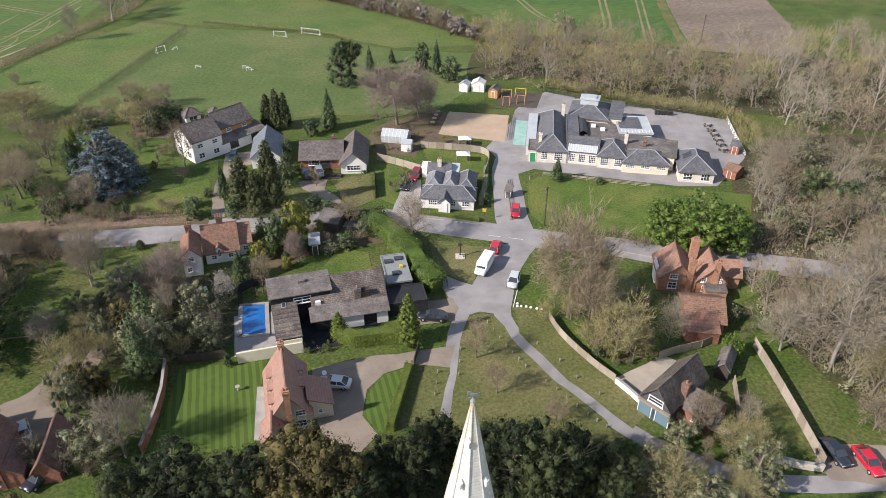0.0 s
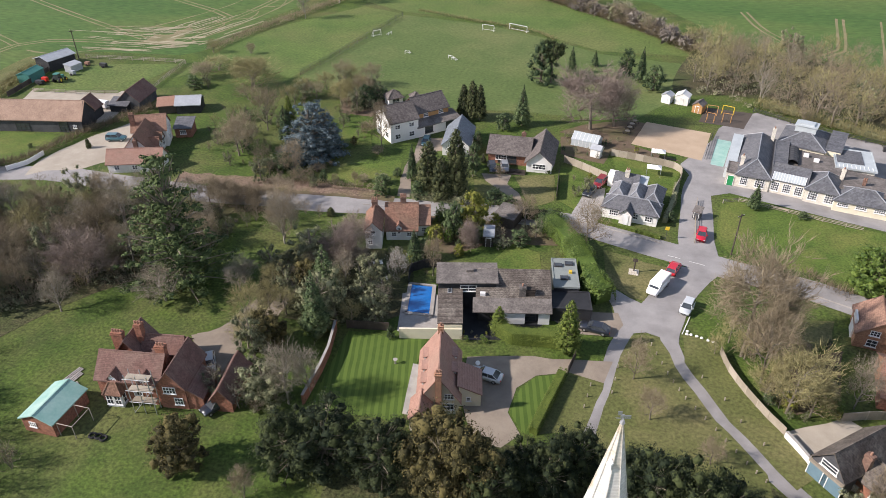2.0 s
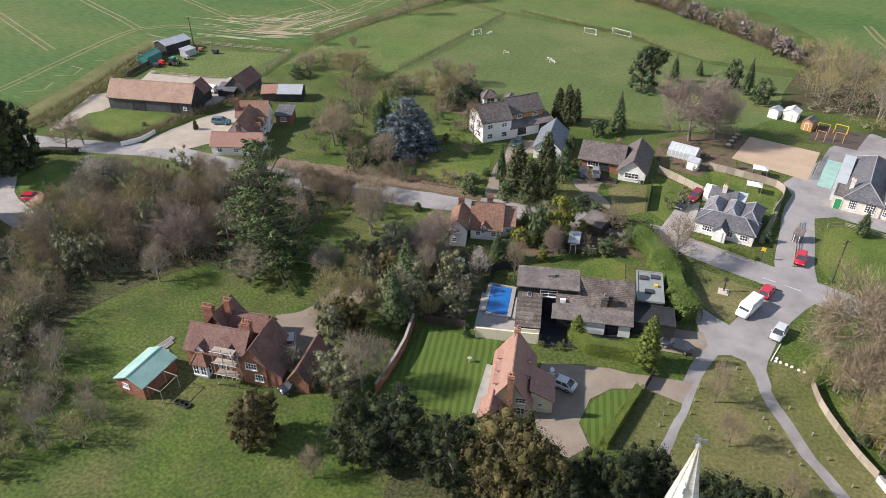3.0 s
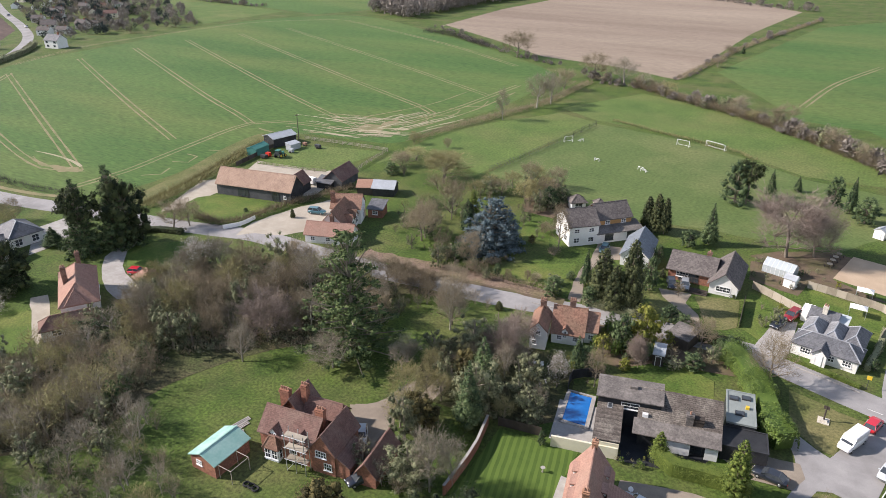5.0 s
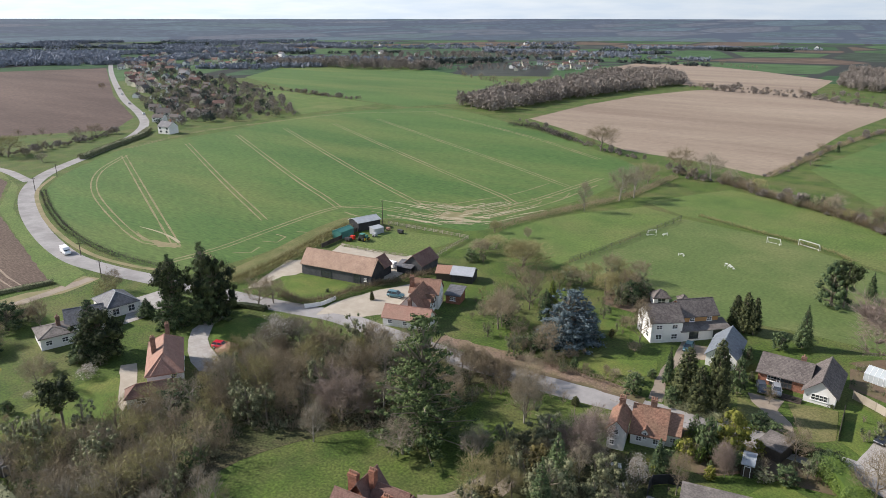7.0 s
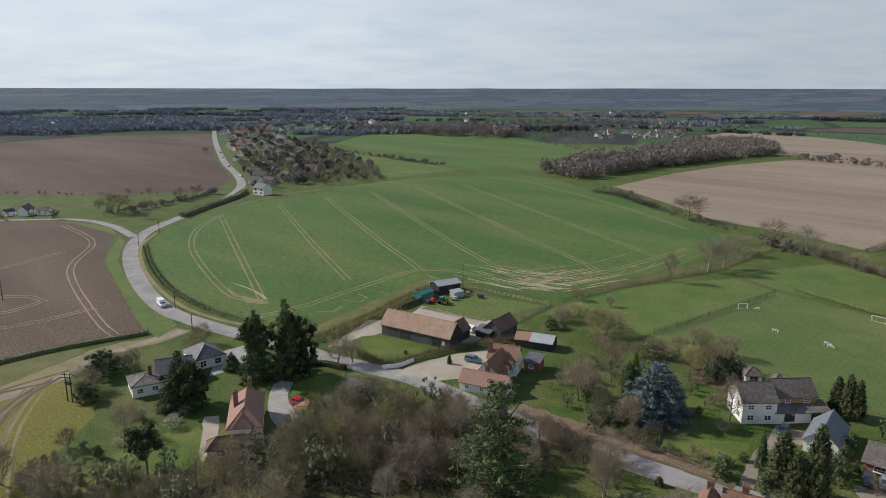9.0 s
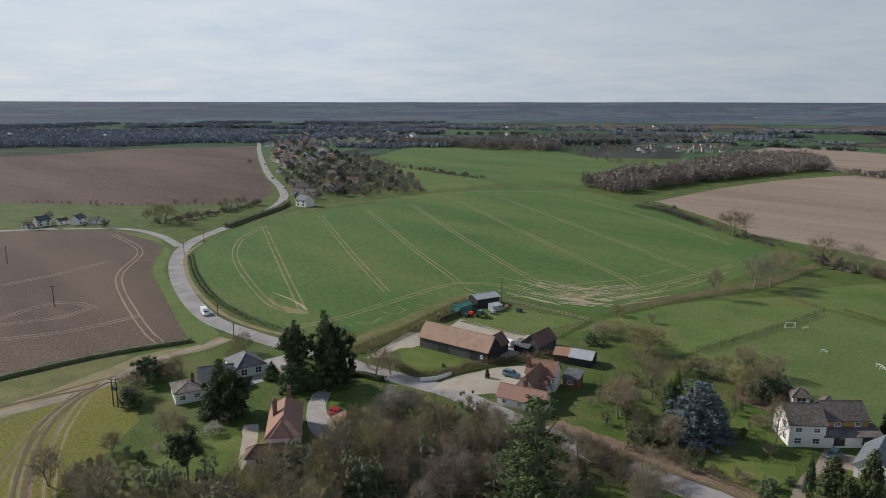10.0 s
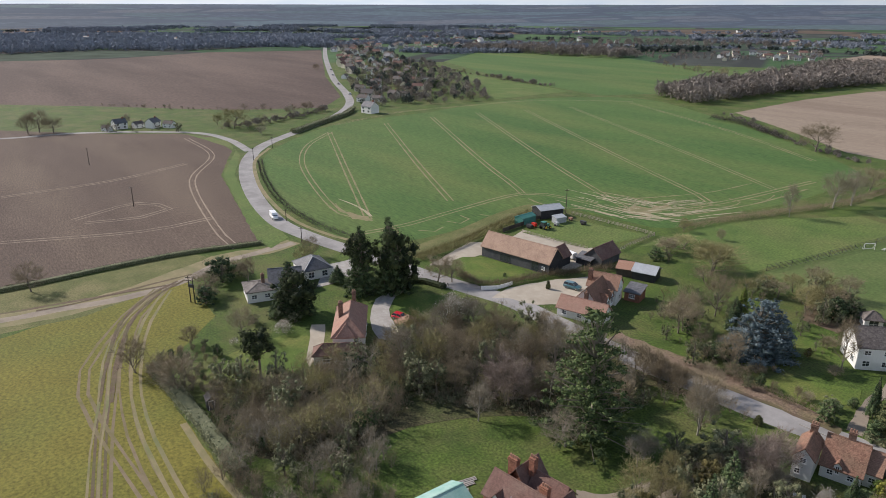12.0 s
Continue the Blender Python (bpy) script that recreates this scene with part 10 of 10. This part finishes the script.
    part("post", *box_vf(p, (1, 0), (0, 1), (.14, .14, .6)), TIMBER, vp)
for i, q in enumerate((((12.5, 86.5)), ((13.1, 86.5)), ((13.9, 86.4)), ((14.6, 86.2)), ((15.5, 85.9)), ((16.2, 85.8)), ((12.6, 87.2)))):
    st_ = thing("marker_stone", q, "small white painted stone on the verge", "stone", "white stones")
    c = Vector((*q, 0))
    part("stone", *loft([[c + Vector((math.cos(a) * r, math.sin(a) * r, z)) for a in (0, 1.05, 2.1, 3.14, 4.2, 5.2)] for r, z in ((.22, 0), (.26, .12), (.18, .25), (.08, .3))]), WHITEPAINT, st_)
x, y = ((-27.1, 68.5))
fb = thing("bird_bath", (x, y), "small pale stone ornament on the lawn", "ornament")
part("stem", *tube_vf((x, y, 0), (x, y, .7), .14, .08, 8), PAVE, fb)
part("bowl", *tube_vf((x, y, .68), (x, y, .84), .18, .34, 10), PAVE, fb)
for i, q in enumerate((((-38.6, 90.4)), ((-35.7, 85.7)), ((-35.1, 86.7)), ((-37.6, 91.0)))):
    c = Vector((*q, 0))
    ch = thing("garden_chair", c, "white plastic garden chair on grass", "chair", "garden chairs")
    part("seat", *box_vf(c + Vector((0, 0, .4)), (.8, .6), (-.6, .8), (.5, .5, .05)), WHITEPAINT, ch)
    part("backrest", *box_vf(c + Vector((-.15, .2, .42)), (.8, .6), (-.6, .8), (.5, .05, .45)), WHITEPAINT, ch)
    for sx, sy in ((-.2, -.2), (.2, -.2), (.2, .2), (-.2, .2)):
        part("leg", *tube_vf(c + Vector((sx, sy, 0)), c + Vector((sx, sy, .4)), .03, .03, 4), WHITEPAINT, ch)
for k, (a, b) in enumerate((((-69.6, 52.4), (-69.1, 55.3)), ((-68.8, 52.2), (-68.5, 54.5)), ((-68.2, 51.4), (-67.5, 52.7)))):
    a, b = Vector((*a, 0)), Vector((*b, 0))
    u = (b - a).normalized(); n = Vector((-u.y, u.x, 0))
    pk = thing("timber_stack", (a + b) / 2, "stack of pale planks on the grass", "timber", "plank stacks")
    for i in range(3):
        part("plank", *box_vf((a + b) / 2 + n * (i - 1) * .25 + Vector((0, 0, .02)), u, n, ((b - a).length, .2, .12 + .05 * i)), PAVE, pk)
for i, q in enumerate((((-59.3, 45.4)), ((-58.5, 45.5)), ((-57.7, 45.4)))):
    c = Vector((*q, .15))
    ty = thing("old_tyre", c, "old black tyre on the grass", "tyre", "old tyres")
    v, f = [], []
    for j in range(14):
        a = 2 * math.pi * j / 14
        for kk in range(6):
            bb = 2 * math.pi * kk / 6
            r = .42 + .14 * math.cos(bb)
            v.append(c + Vector((math.cos(a) * r, math.sin(a) * r, .14 * math.sin(bb))))
            f.append((j * 6 + kk, ((j + 1) % 14) * 6 + kk, ((j + 1) % 14) * 6 + (kk + 1) % 6, j * 6 + (kk + 1) % 6))
    part("tread", v, f, RUBBER, ty)


def tractor(a, b):
    a, b = Vector((*a, 0)), Vector((*b, 0))
    u = (b - a).normalized(); n = Vector((-u.y, u.x, 0)); m = (a + b) / 2
    ob = thing("tractor", m, "green farm tractor in the yard", "tractor")
    part("bonnet", *merge(box_vf(m + u * .9 + Vector((0, 0, .8)), u, n, (1.8, .8, .8)), box_vf(m + u * 1.7 + Vector((0, 0, .7)), u, n, (.3, .7, .7))), DARKGREEN, ob)
    cb = part("cab", *box_vf(m - u * .6 + Vector((0, 0, .9)), u, n, (1.4, 1.4, 1.5)), GLASS, ob)
    part("cab_roof", *box_vf(m - u * .6 + Vector((0, 0, 2.4)), u, n, (1.6, 1.5, .15)), DARKGREEN, cb)
    for k, r in ((-.8, .8), (1.4, .5)):
        for s in (-1, 1):
            q = m + u * k + n * s * .75 + Vector((0, 0, r))
            t = part("tyre", *tube_vf(q, q + n * s * .4, r, r, 14), RUBBER, ob)
            part("rim", *tube_vf(q + n * s * .39, q + n * s * .43, r * .55, r * .5, 10), YELLOWPAINT, t)


tractor((-154.7, 148.0), (-155.2, 152.4))
for i, (q, m, s) in enumerate((((-158.5, 148.8), REDPAINT, (1.6, 1.0, 1.0)), ((-155.2, 155.6), GREYSHEET, (1.4, 1.2, .9)), ((-158.5, 146.8), DARKMETAL, (2.2, 1.2, .8)), ((-151.1, 163.6), DARKMETAL, (2.0, 1.0, .9)), ((-156.6, 163.5), TERRACOTTA, (1.2, 1.0, .8)))):
    c = Vector((*q, 0))
    im = thing("farm_implement", c, "small farm implement standing in the yard", "farm machine", "farm implements")
    part("frame", *merge(box_vf(c + Vector((0, 0, .4)), (1, 0), (0, 1), s), box_vf(c + Vector((s[0] * .5, 0, .3)), (1, 0), (0, 1), (s[0] * .6, .15, .15))), m, im)
    for sx in (-1, 1):
        part("wheel", *tube_vf(c + Vector((0, sx * s[1] * .5, .35)), c + Vector((0, sx * (s[1] * .5 + .18), .35)), .35, .35, 10), RUBBER, im)
wt = thing("trailer", (-130.9, 137.1), "white covered trailer beside the barn", "trailer")
c = Vector((*((-130.3, 137.1)), 0))
part("body", *loft([[c + Vector((x, y, z)) for y, z in ((-.9, .5), (-.95, 1.6), (-.6, 2.1), (.6, 2.1), (.95, 1.6), (.9, .5))] for x in (-1.6, 1.5)]), WHITEPAINT, wt)
for s in (-1, 1):
    part("wheel", *tube_vf(c + Vector((0, s * .8, .35)), c + Vector((0, s * 1.0, .35)), .35, .35, 10), RUBBER, wt)


# ---- the far village, woods and farmland ----
def far_house(seed):
    """A small house seen from afar: walls, roof, chimney and windows."""
    r = random.Random(seed)
    ob = tagged(new("house"), ("distant white rendered village house with a grey roof", "distant brick village house with a brown tiled roof", "distant cream village house with a red brown roof", "distant white village house with a pale slate roof")[seed % 4], "house", "village houses")
    WHERE[ob] = Vector((0, 0, 0))
    L, D = r.uniform(9, 13), r.uniform(7, 8.5)
    wm = (WHITEWALL, STONEWALL, CREAMWALL, WHITEWALL)[seed % 4]
    rm = (GREYTILE, GREYTILE, MAROONTILE, SLATE)[seed % 4]
    w_ = Wing(ob, (-L / 2, -D / 2), (L / 2, -D / 2), D, 4.8, 7.8, "x", wm, rm)
    for x, z in ((.2, 3.1), (.8, 3.1), (.25, .9), (.75, .9)):
        part("window", *box_vf(w_.p(L * x, -.02, z), w_.u, w_.n, (1.6, .1, 1.2)), GLASS, ob)
    part("chimney", *box_vf(w_.p(L * .8, D / 2, 7.0), w_.u, w_.n, (1.0, .8, 2.2)), BRICK, ob)
    return ob


FAR = [far_house(s) for s in range(4)]
spots = scatter([(-420.7, 231.0), (-435.7, 248.5), (-455.3, 274.3), (-481.5, 317.1), (-525.9, 364.6), (-690.2, 439.4), (-857.7, 518.5), (-1097.9, 607.5), (-1183.2, 610.6), (-988.9, 498.2), (-671.9, 343.9), (-528.9, 283.1)], 90, 13, 31)
spots += scatter([(-1221.5, 608.0), (-1332.6, 844.0), (-1260.4, 928.8), (-980.0, 771.0), (-896.0, 627.4), (-917.9, 522.5), (-998.2, 510.0)], 80, 17, 32)
spots += scatter([(-778.6, 762.1), (-699.7, 772.4), (-758.9, 921.8), (-888.7, 876.7)], 16, 16, 33) + scatter([(-567.1, 817.0), (-625.5, 937.9), (-594.2, 1017.3), (-540.3, 1079.3), (-476.4, 920.5), (-511.4, 847.9)], 26, 14, 34)
spots += scatter([(-1144.6, 829.4), (-991.9, 874.5), (-780.5, 947.9), (-712.4, 838.2), (-883.2, 778.6), (-984.1, 712.8)], 40, 16, 35)
spots += [(-432.3, 73.4), (-436.4, 80.9), (-434.3, 90.6), (-429.3, 97.9), (-424.0, 105.5), (-408.3, 230.6), (-455.0, 263.4)]
rr = random.Random(9)
for i, (x, y) in enumerate(spots):
    k = rr.choice((0, 1, 2, 0, 3, 2, 0, 1))
    m = pose(x, y, 0, 0, 0, rr.choice((20, 35, 110, 125, 40)) + rr.uniform(-8, 8)) @ Matrix.Scale(rr.uniform(.62, .95) * (1.1 if math.hypot(x, y) > 850 else .75 if i >= len(spots) - 7 and y < 120 else 1), 4)
    if i >= len(spots) - 7:
        k = (0, 3)[i % 2]
    if i < 4:
        FAR[i].matrix_basis = m
    else:
        copy_thing(FAR[k], m)


def tree_mass(name, label, places, material, seed, tris=30, size=.30, core=.66):
    """Many distant trees in one mesh: each a loose mass of small sprays with a brush of twigs out of it. places: x, y, height, diameter."""
    rng = np.random.default_rng(seed)
    P = np.array(places)
    n = len(P)
    sprays, spray = (150, .066) if n < 900 else (40, .125)
    k = np.repeat(np.arange(n), sprays)
    d = rand_dirs(len(k), rng) * rng.uniform(.15, 1.0, (len(k), 1)) ** .5
    c = np.stack([P[k, 0], P[k, 1], P[k, 2] * .44], 1) + d * np.stack([P[k, 3] / 2, P[k, 3] / 2, P[k, 2] * .46], 1) * (.5 + .5 * core)
    c[:, 2] = np.maximum(c[:, 2], .06 * P[k, 2])
    V1 = c[:, None] + rng.normal(size=(len(k), 3, 3)) * (P[k, 3] * spray)[:, None, None]
    F1 = np.arange(len(k) * 3).reshape(-1, 3)
    k = np.repeat(np.arange(n), tris)
    d = rand_dirs(len(k), rng)
    d[:, 2] = np.abs(d[:, 2]) * 1.1 - .25
    rad = np.stack([P[k, 3] / 2, P[k, 3] / 2, P[k, 2] * .55], 1)
    mid = np.stack([P[k, 0], P[k, 1], P[k, 2] * .42], 1)
    V2, F2 = slivers(mid + d * rad * .5, mid + (d + rng.normal(size=d.shape) * .12) * rad * rng.uniform(.85, 1.08, (len(k), 1)), P[k, 3] * size * .22, rng)
    V = np.concatenate([V1.reshape(-1, 3), V2])
    F = np.concatenate([F1, F2 + len(F1) * 3])
    me = tri_mesh(name, V, F, material)
    return tagged(new(name, me), label, "woodland", "", "stuff")


def along(pts, gap, h0, h1, seed, jitter=2.5):
    """Uneven hedgerow: low bushes with taller trees here and there."""
    r = random.Random(seed)
    out = []
    for p in spline(pts, gap * .45):
        if r.random() < .12:
            continue
        hh = r.uniform(h0, h1) if r.random() < .25 else r.uniform(1.2, h0)
        out.append((p.x + r.uniform(-jitter, jitter), p.y + r.uniform(-jitter, jitter), hh, max(2.5, hh * r.uniform(.8, 1.3))))
    return out


def fill(poly, n, gap, h0, h1, seed):
    r = random.Random(seed)
    out = []
    for x, y in scatter(poly, n, gap, seed):
        hh = r.uniform(h0, h1)
        out.append((x, y, hh, hh * r.uniform(.7, 1.1)))
    return out


def far_trees(label, places, seed, mix):
    r = random.Random(seed)
    kinds = [k for k, c in mix for _ in range(c)]
    return joined("woodland", label, [(r.choice(kinds), x, y, hh, dd, r.uniform(0, 6.28)) for x, y, hh, dd in places], .13, 2.2)


# village gardens
far_trees("bare and evergreen trees between the village houses", fill([(-420.7, 231.0), (-409.4, 340.7), (-452.9, 358.7), (-542.8, 382.8), (-853.3, 525.0), (-1178.7, 617.4), (-807.3, 413.9), (-528.9, 283.1)], 150, 8, 4.5, 9, 41), 41, (("bare", 4), ("scrub", 2), ("ivy", 2), ("round", 1)))
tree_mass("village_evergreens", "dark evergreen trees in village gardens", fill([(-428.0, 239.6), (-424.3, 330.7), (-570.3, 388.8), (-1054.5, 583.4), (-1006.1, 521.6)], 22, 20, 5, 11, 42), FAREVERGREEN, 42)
far_trees("hedgerow trees between far fields",
          along([(-274.3, 757.0), (-238.9, 761.9), (-199.9, 742.3), (-102.3, 733.3)], 9, 4, 9, 1) + along([(-695.5, 470.3), (-536.9, 443.2), (-456.1, 439.6)], 7, 4, 7, 2) + along([(-571.8, 718.1), (-467.8, 669.5), (-438.2, 670.0)], 6, 6, 10, 3)
          + along([(-91.8, 308.5), (-62.6, 290.3), (-38.8, 277.6), (-19.3, 261.2), (6.4, 239.0)], 5, 4, 7, 4) + along([(-119.6, 315.9), (-102.5, 307.6), (-83.1, 306.3)], 6, 4, 7, 5) + along([(-544.9, 94.7), (-503.4, 125.5), (-471.1, 161.5), (-443.7, 199.7)], 9, 3, 7, 6)
          + along([(-425.6, 72.2), (-419.2, 86.7), (-404.4, 110.7)], 8, 4, 9, 7) + along([(-402.9, 131.0), (-403.4, 150.2), (-418.3, 184.3), (-431.4, 205.8)], 7, 4, 7, 8) + along([(-653.9, 1176.5), (-450.1, 1160.8), (-297.8, 1091.5)], 14, 5, 10, 9), 44, (("bare", 3), ("scrub", 5), ("ivy", 1)))


def inner(label, places, seed, core=.6, tris=40):
    return tree_mass("tree_belt", label, places, FARTWIG, seed, tris, .17, core)


VILLAGE = [(-420.7, 231.0), (-409.4, 340.7), (-452.9, 358.7), (-542.8, 382.8), (-853.3, 525.0), (-1178.7, 617.4), (-807.3, 413.9), (-528.9, 283.1)]
inner("bare garden trees round the village", fill(VILLAGE, 120, 8, 4, 8, 46), 46, .7, 60)
tree_mass("tree_belt", "dark evergreen garden trees in the village", fill(VILLAGE, 40, 12, 4, 9, 47), FAREVERGREEN, 47, 60, .25, .7)
EAST = [(-747.1, 436.9), (-754.4, 510.3), (-506.3, 397.7), (-425.9, 348.5), (-432.1, 271.7), (-459.5, 259.8)]
inner("bare garden trees behind the village", fill(EAST, 190, 6, 4, 8.5, 56), 56, .85, 50)
tree_mass("tree_belt", "dark garden evergreens behind the village", fill(EAST, 45, 9, 4, 9, 57), FAREVERGREEN, 57, 60, .25, .7)
inner("brown hedgerow along distant fields", along([(-269.6, 744.5), (-238.9, 761.9), (-203.1, 753.8), (-104.6, 748.5)], 7, 4, 8, 11) + along([(-266.2, 417.9), (-196.3, 363.3), (-143.7, 335.8)], 6, 3, 5, 12) + along([(-695.5, 470.3), (-536.9, 443.2), (-456.1, 439.6)], 5, 4, 7, 13) + along([(-402.9, 131.0), (-403.4, 150.2), (-418.3, 184.3), (-431.4, 205.8)], 6, 4, 6, 14) + along([(-119.6, 315.9), (-102.5, 307.6), (-83.1, 306.3)], 4, 3, 6, 15), 49, .6, 60)
LINES = along([(-91.8, 308.5), (-62.6, 290.3), (-38.8, 277.6), (-19.3, 261.2), (6.4, 239.0), (24.5, 222.9)], 5, 4.5, 9, 26, 2.0) + along([(-41.0, 279.0), (-28.0, 268.8), (-14.8, 258.3), (1.5, 241.6), (15.9, 224.1)], 5, 4.5, 8, 27, 2.0)
joined("woodland", "uneven trees and bushes along the field hedge", [(("bare", "grey", "scrub", "ivy", "bud")[i % 5], x, y, hh, dd, i * 1.3) for i, (x, y, hh, dd) in enumerate(LINES)], .4, 1.4)
inner("brown trees along the edge of bare fields", along([(-250.9, 725.5), (-201.1, 719.5), (-144.6, 698.0), (-97.7, 667.4), (-61.2, 656.1)], 6, 5, 9, 28), 59, .6, 70)
inner("thick brown hedgerow with small trees", along([(-91.8, 308.5), (-62.6, 290.3), (-38.8, 277.6), (-19.3, 261.2), (6.4, 239.0)], 3.4, 3.5, 7.5, 16) + along([(-41.0, 279.0), (-28.0, 268.8), (-14.8, 258.3), (1.5, 241.6), (15.9, 224.1)], 3.4, 3.5, 7, 17) + along([(-81.2, 333.6), (-71.6, 456.5), (-50.3, 594.3)], 5, 3, 5, 18), 58, .5, 110)
inner("garden trees among distant houses", fill([(-800, 745), (-690, 755), (-580, 800), (-470, 880), (-480, 960), (-540, 1079), (-625, 940), (-758, 925), (-890, 877)], 150, 9, 4, 8, 61), 61, .75, 30)
inner("dark trees behind distant houses", fill([(-908.3, 854.0), (-827.4, 1004.6), (-604.3, 1205.6), (-648.3, 1338.3), (-909.5, 1176.9), (-1027.4, 966.0)], 150, 12, 7, 12, 50), 50, .7, 30)


def belt(blocks, gap, seed):
    """Tree places inside long blocks. blocks: x, y, turn, length, width, height."""
    r = random.Random(seed)
    out = []
    for x, y, t, lx, ly, hh in blocks:
        for _ in range(max(4, int(lx * ly / (gap * gap)))):
            a, b = r.uniform(-.5, .5), r.uniform(-.5, .5)
            b *= 1 - 1.2 * a * a
            h_ = hh * r.uniform(.65, 1.12)
            out.append((x + a * lx * math.cos(t) - b * ly * math.sin(t), y + a * lx * math.sin(t) + b * ly * math.cos(t), h_, gap * r.uniform(1.0, 1.6)))
    return out


def close_wood(label, poly, n, h0, h1, seed):
    r = random.Random(seed)
    return tree_mass("bare_wood", label, [(x, y, hh, hh * r.uniform(.65, 1.0)) for x, y, hh in ((x, y, r.uniform(h0, h1)) for x, y in scatter(poly, n, 4.5, seed))], FARTWIG, seed, 110, .11, .72)


close_wood("close brown bare wood between fields", [(-358.1, 458.4), (-306.5, 440.6), (-307.4, 539.6), (-301.1, 651.3), (-283.0, 765.5), (-333.4, 856.6), (-399.0, 858.5), (-402.1, 778.8), (-369.4, 614.9), (-372.8, 526.1)], 560, 10, 16, 48)
close_wood("long bare wood beyond the pale field", [(-181.8, 1093.1), (-121.8, 1050.8), (-76.7, 1018.7), (-0.9, 900.9), (-61.1, 842.6), (-113.0, 790.7), (-150.3, 837.7)], 330, 10, 15, 60)
close_wood("big bare trees behind the village", [(-905, 640), (-860, 700), (-700, 720), (-640, 745), (-660, 800), (-800, 800), (-930, 720)], 130, 11, 17, 66)


def far_country():
    """Copses, hedges and woods that recede towards the horizon."""
    r = random.Random(77)
    green, blue = [], []
    for _ in range(190):
        a, d = radians(r.uniform(70, 184)), 1050 * (2.3 ** r.random())
        x, y = d * math.cos(a), d * math.sin(a)
        if d < 1250 and not -900 < x < -500:
            continue
        if math.degrees(a) < 138 and r.random() < .6:
            continue
        lst = green if r.random() < .15 else blue
        t = a + math.pi / 2 + r.uniform(-.5, .5)
        if r.random() < .6:
            lst.append((x, y, t, r.uniform(150, 420), 9, r.uniform(5, 8)))
        else:
            lst.append((x, y, t, r.uniform(120, 330), r.uniform(25, 60), r.uniform(8, 12)))
    # these woods carry the haze in their blue grey colour
    tree_mass("far_blue_woods", "distant woods toned blue for haze", belt(blue, 9.0, 53), HAZEWOOD, 53, 12, .2, .85)
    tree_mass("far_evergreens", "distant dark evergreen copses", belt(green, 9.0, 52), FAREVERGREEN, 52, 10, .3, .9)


far_country()
WEST = [(-1177.5, 28.7), (-1214.8, 221.0), (-1133.0, 314.7), (-1157.7, 414.6), (-1218.1, 612.0), (-1444.2, 713.1), (-1617.8, 509.3), (-1904.4, 52.4)]
rw = random.Random(45)
tree_mass("wood_west", "bare wood beyond the ploughed field, toned blue for haze", [(x, y, hh, hh * rw.uniform(.8, 1.2)) for x, y, hh in ((x, y, rw.uniform(9, 14)) for x, y in scatter(WEST, 2400, 8, 45))], HAZEWOOD, 45, 26, .13, .7)
patch("pond", [(-342, 690), (-336, 722), (-352, 748), (-362, 715)], .06, GLASS, "small pond among bare trees", "water", True)
for i in range(26):
    a, d = radians(rr.uniform(70, 175)), 1300 * (1.7 ** rr.random())
    copy_thing(FAR[rr.choice((0, 3, 0, 2))], pose(d * math.cos(a), d * math.sin(a), 0, 0, 0, rr.uniform(0, 360)) @ Matrix.Scale(rr.uniform(.9, 1.3), 4))


# ---- scrub that fills the woodland floor ----
def brambles(name, polys, n, seed, material, label, size=.5, h=1.6):
    rng = np.random.default_rng(seed)
    pts = []
    for k, poly in enumerate(polys):
        pts += scatter(poly, n, .8, seed + k)
    P = np.array(pts)
    m = 46
    k = np.repeat(np.arange(len(P)), m)
    d = rand_dirs(len(k), rng)
    d[:, 2] = np.abs(d[:, 2])
    rad = rng.uniform(.7, 1.5, len(P))
    c = np.column_stack([P[k], np.zeros(len(k))]) + d * rad[k][:, None] * np.array([1.1, 1.1, h / 1.6])
    V, F = slivers(c * np.array([1, 1, .5]), c + d * .5, .10, rng) if material is TWIG or material is GREYTWIG else leaves(c, d, size, rng)
    tagged(new(name, tri_mesh(name, V, F, material)), label, "undergrowth", "", "stuff")


THICK = [[(-115.2, 77.2), (-107.2, 88.2), (-79.8, 99.6), (-67.9, 91.1), (-68.5, 81.5), (-86.1, 66.1), (-95.6, 56.0), (-103.4, 59.4)], [(-107.6, 63.6), (-92.4, 58.1), (-86.7, 42.7), (-89.3, 33.9), (-101.4, 26.2), (-120.0, 31.4), (-112.8, 53.5)]]
RIGHTW = [[(67.4, 133.5), (84.6, 147.7), (115.6, 138.5), (98.2, 83.3), (79.8, 97.2), (56.0, 100.9)], [(50.4, 86.6), (61.9, 94.1), (89.5, 83.3), (66.4, 60.8), (55.5, 67.9)]]
BACKW = [[(12.4, 192.3), (37.1, 176.7), (76.4, 164.7), (98.3, 154.0), (125.4, 208.7), (57.7, 214.9), (19.8, 227.1)]]
brambles("undergrowth", THICK, 240, 61, IVY, "low bramble and ivy undergrowth in the thicket", .4)
brambles("twig_scrub", THICK, 330, 62, TWIG, "tangled brown twigs in the thicket")
brambles("undergrowth_right", RIGHTW + BACKW, 200, 63, IVY, "low bramble and ivy undergrowth below bare trees", .5)
brambles("twig_scrub_right", RIGHTW + BACKW, 260, 64, GREYTWIG, "tangled grey twigs below bare trees")
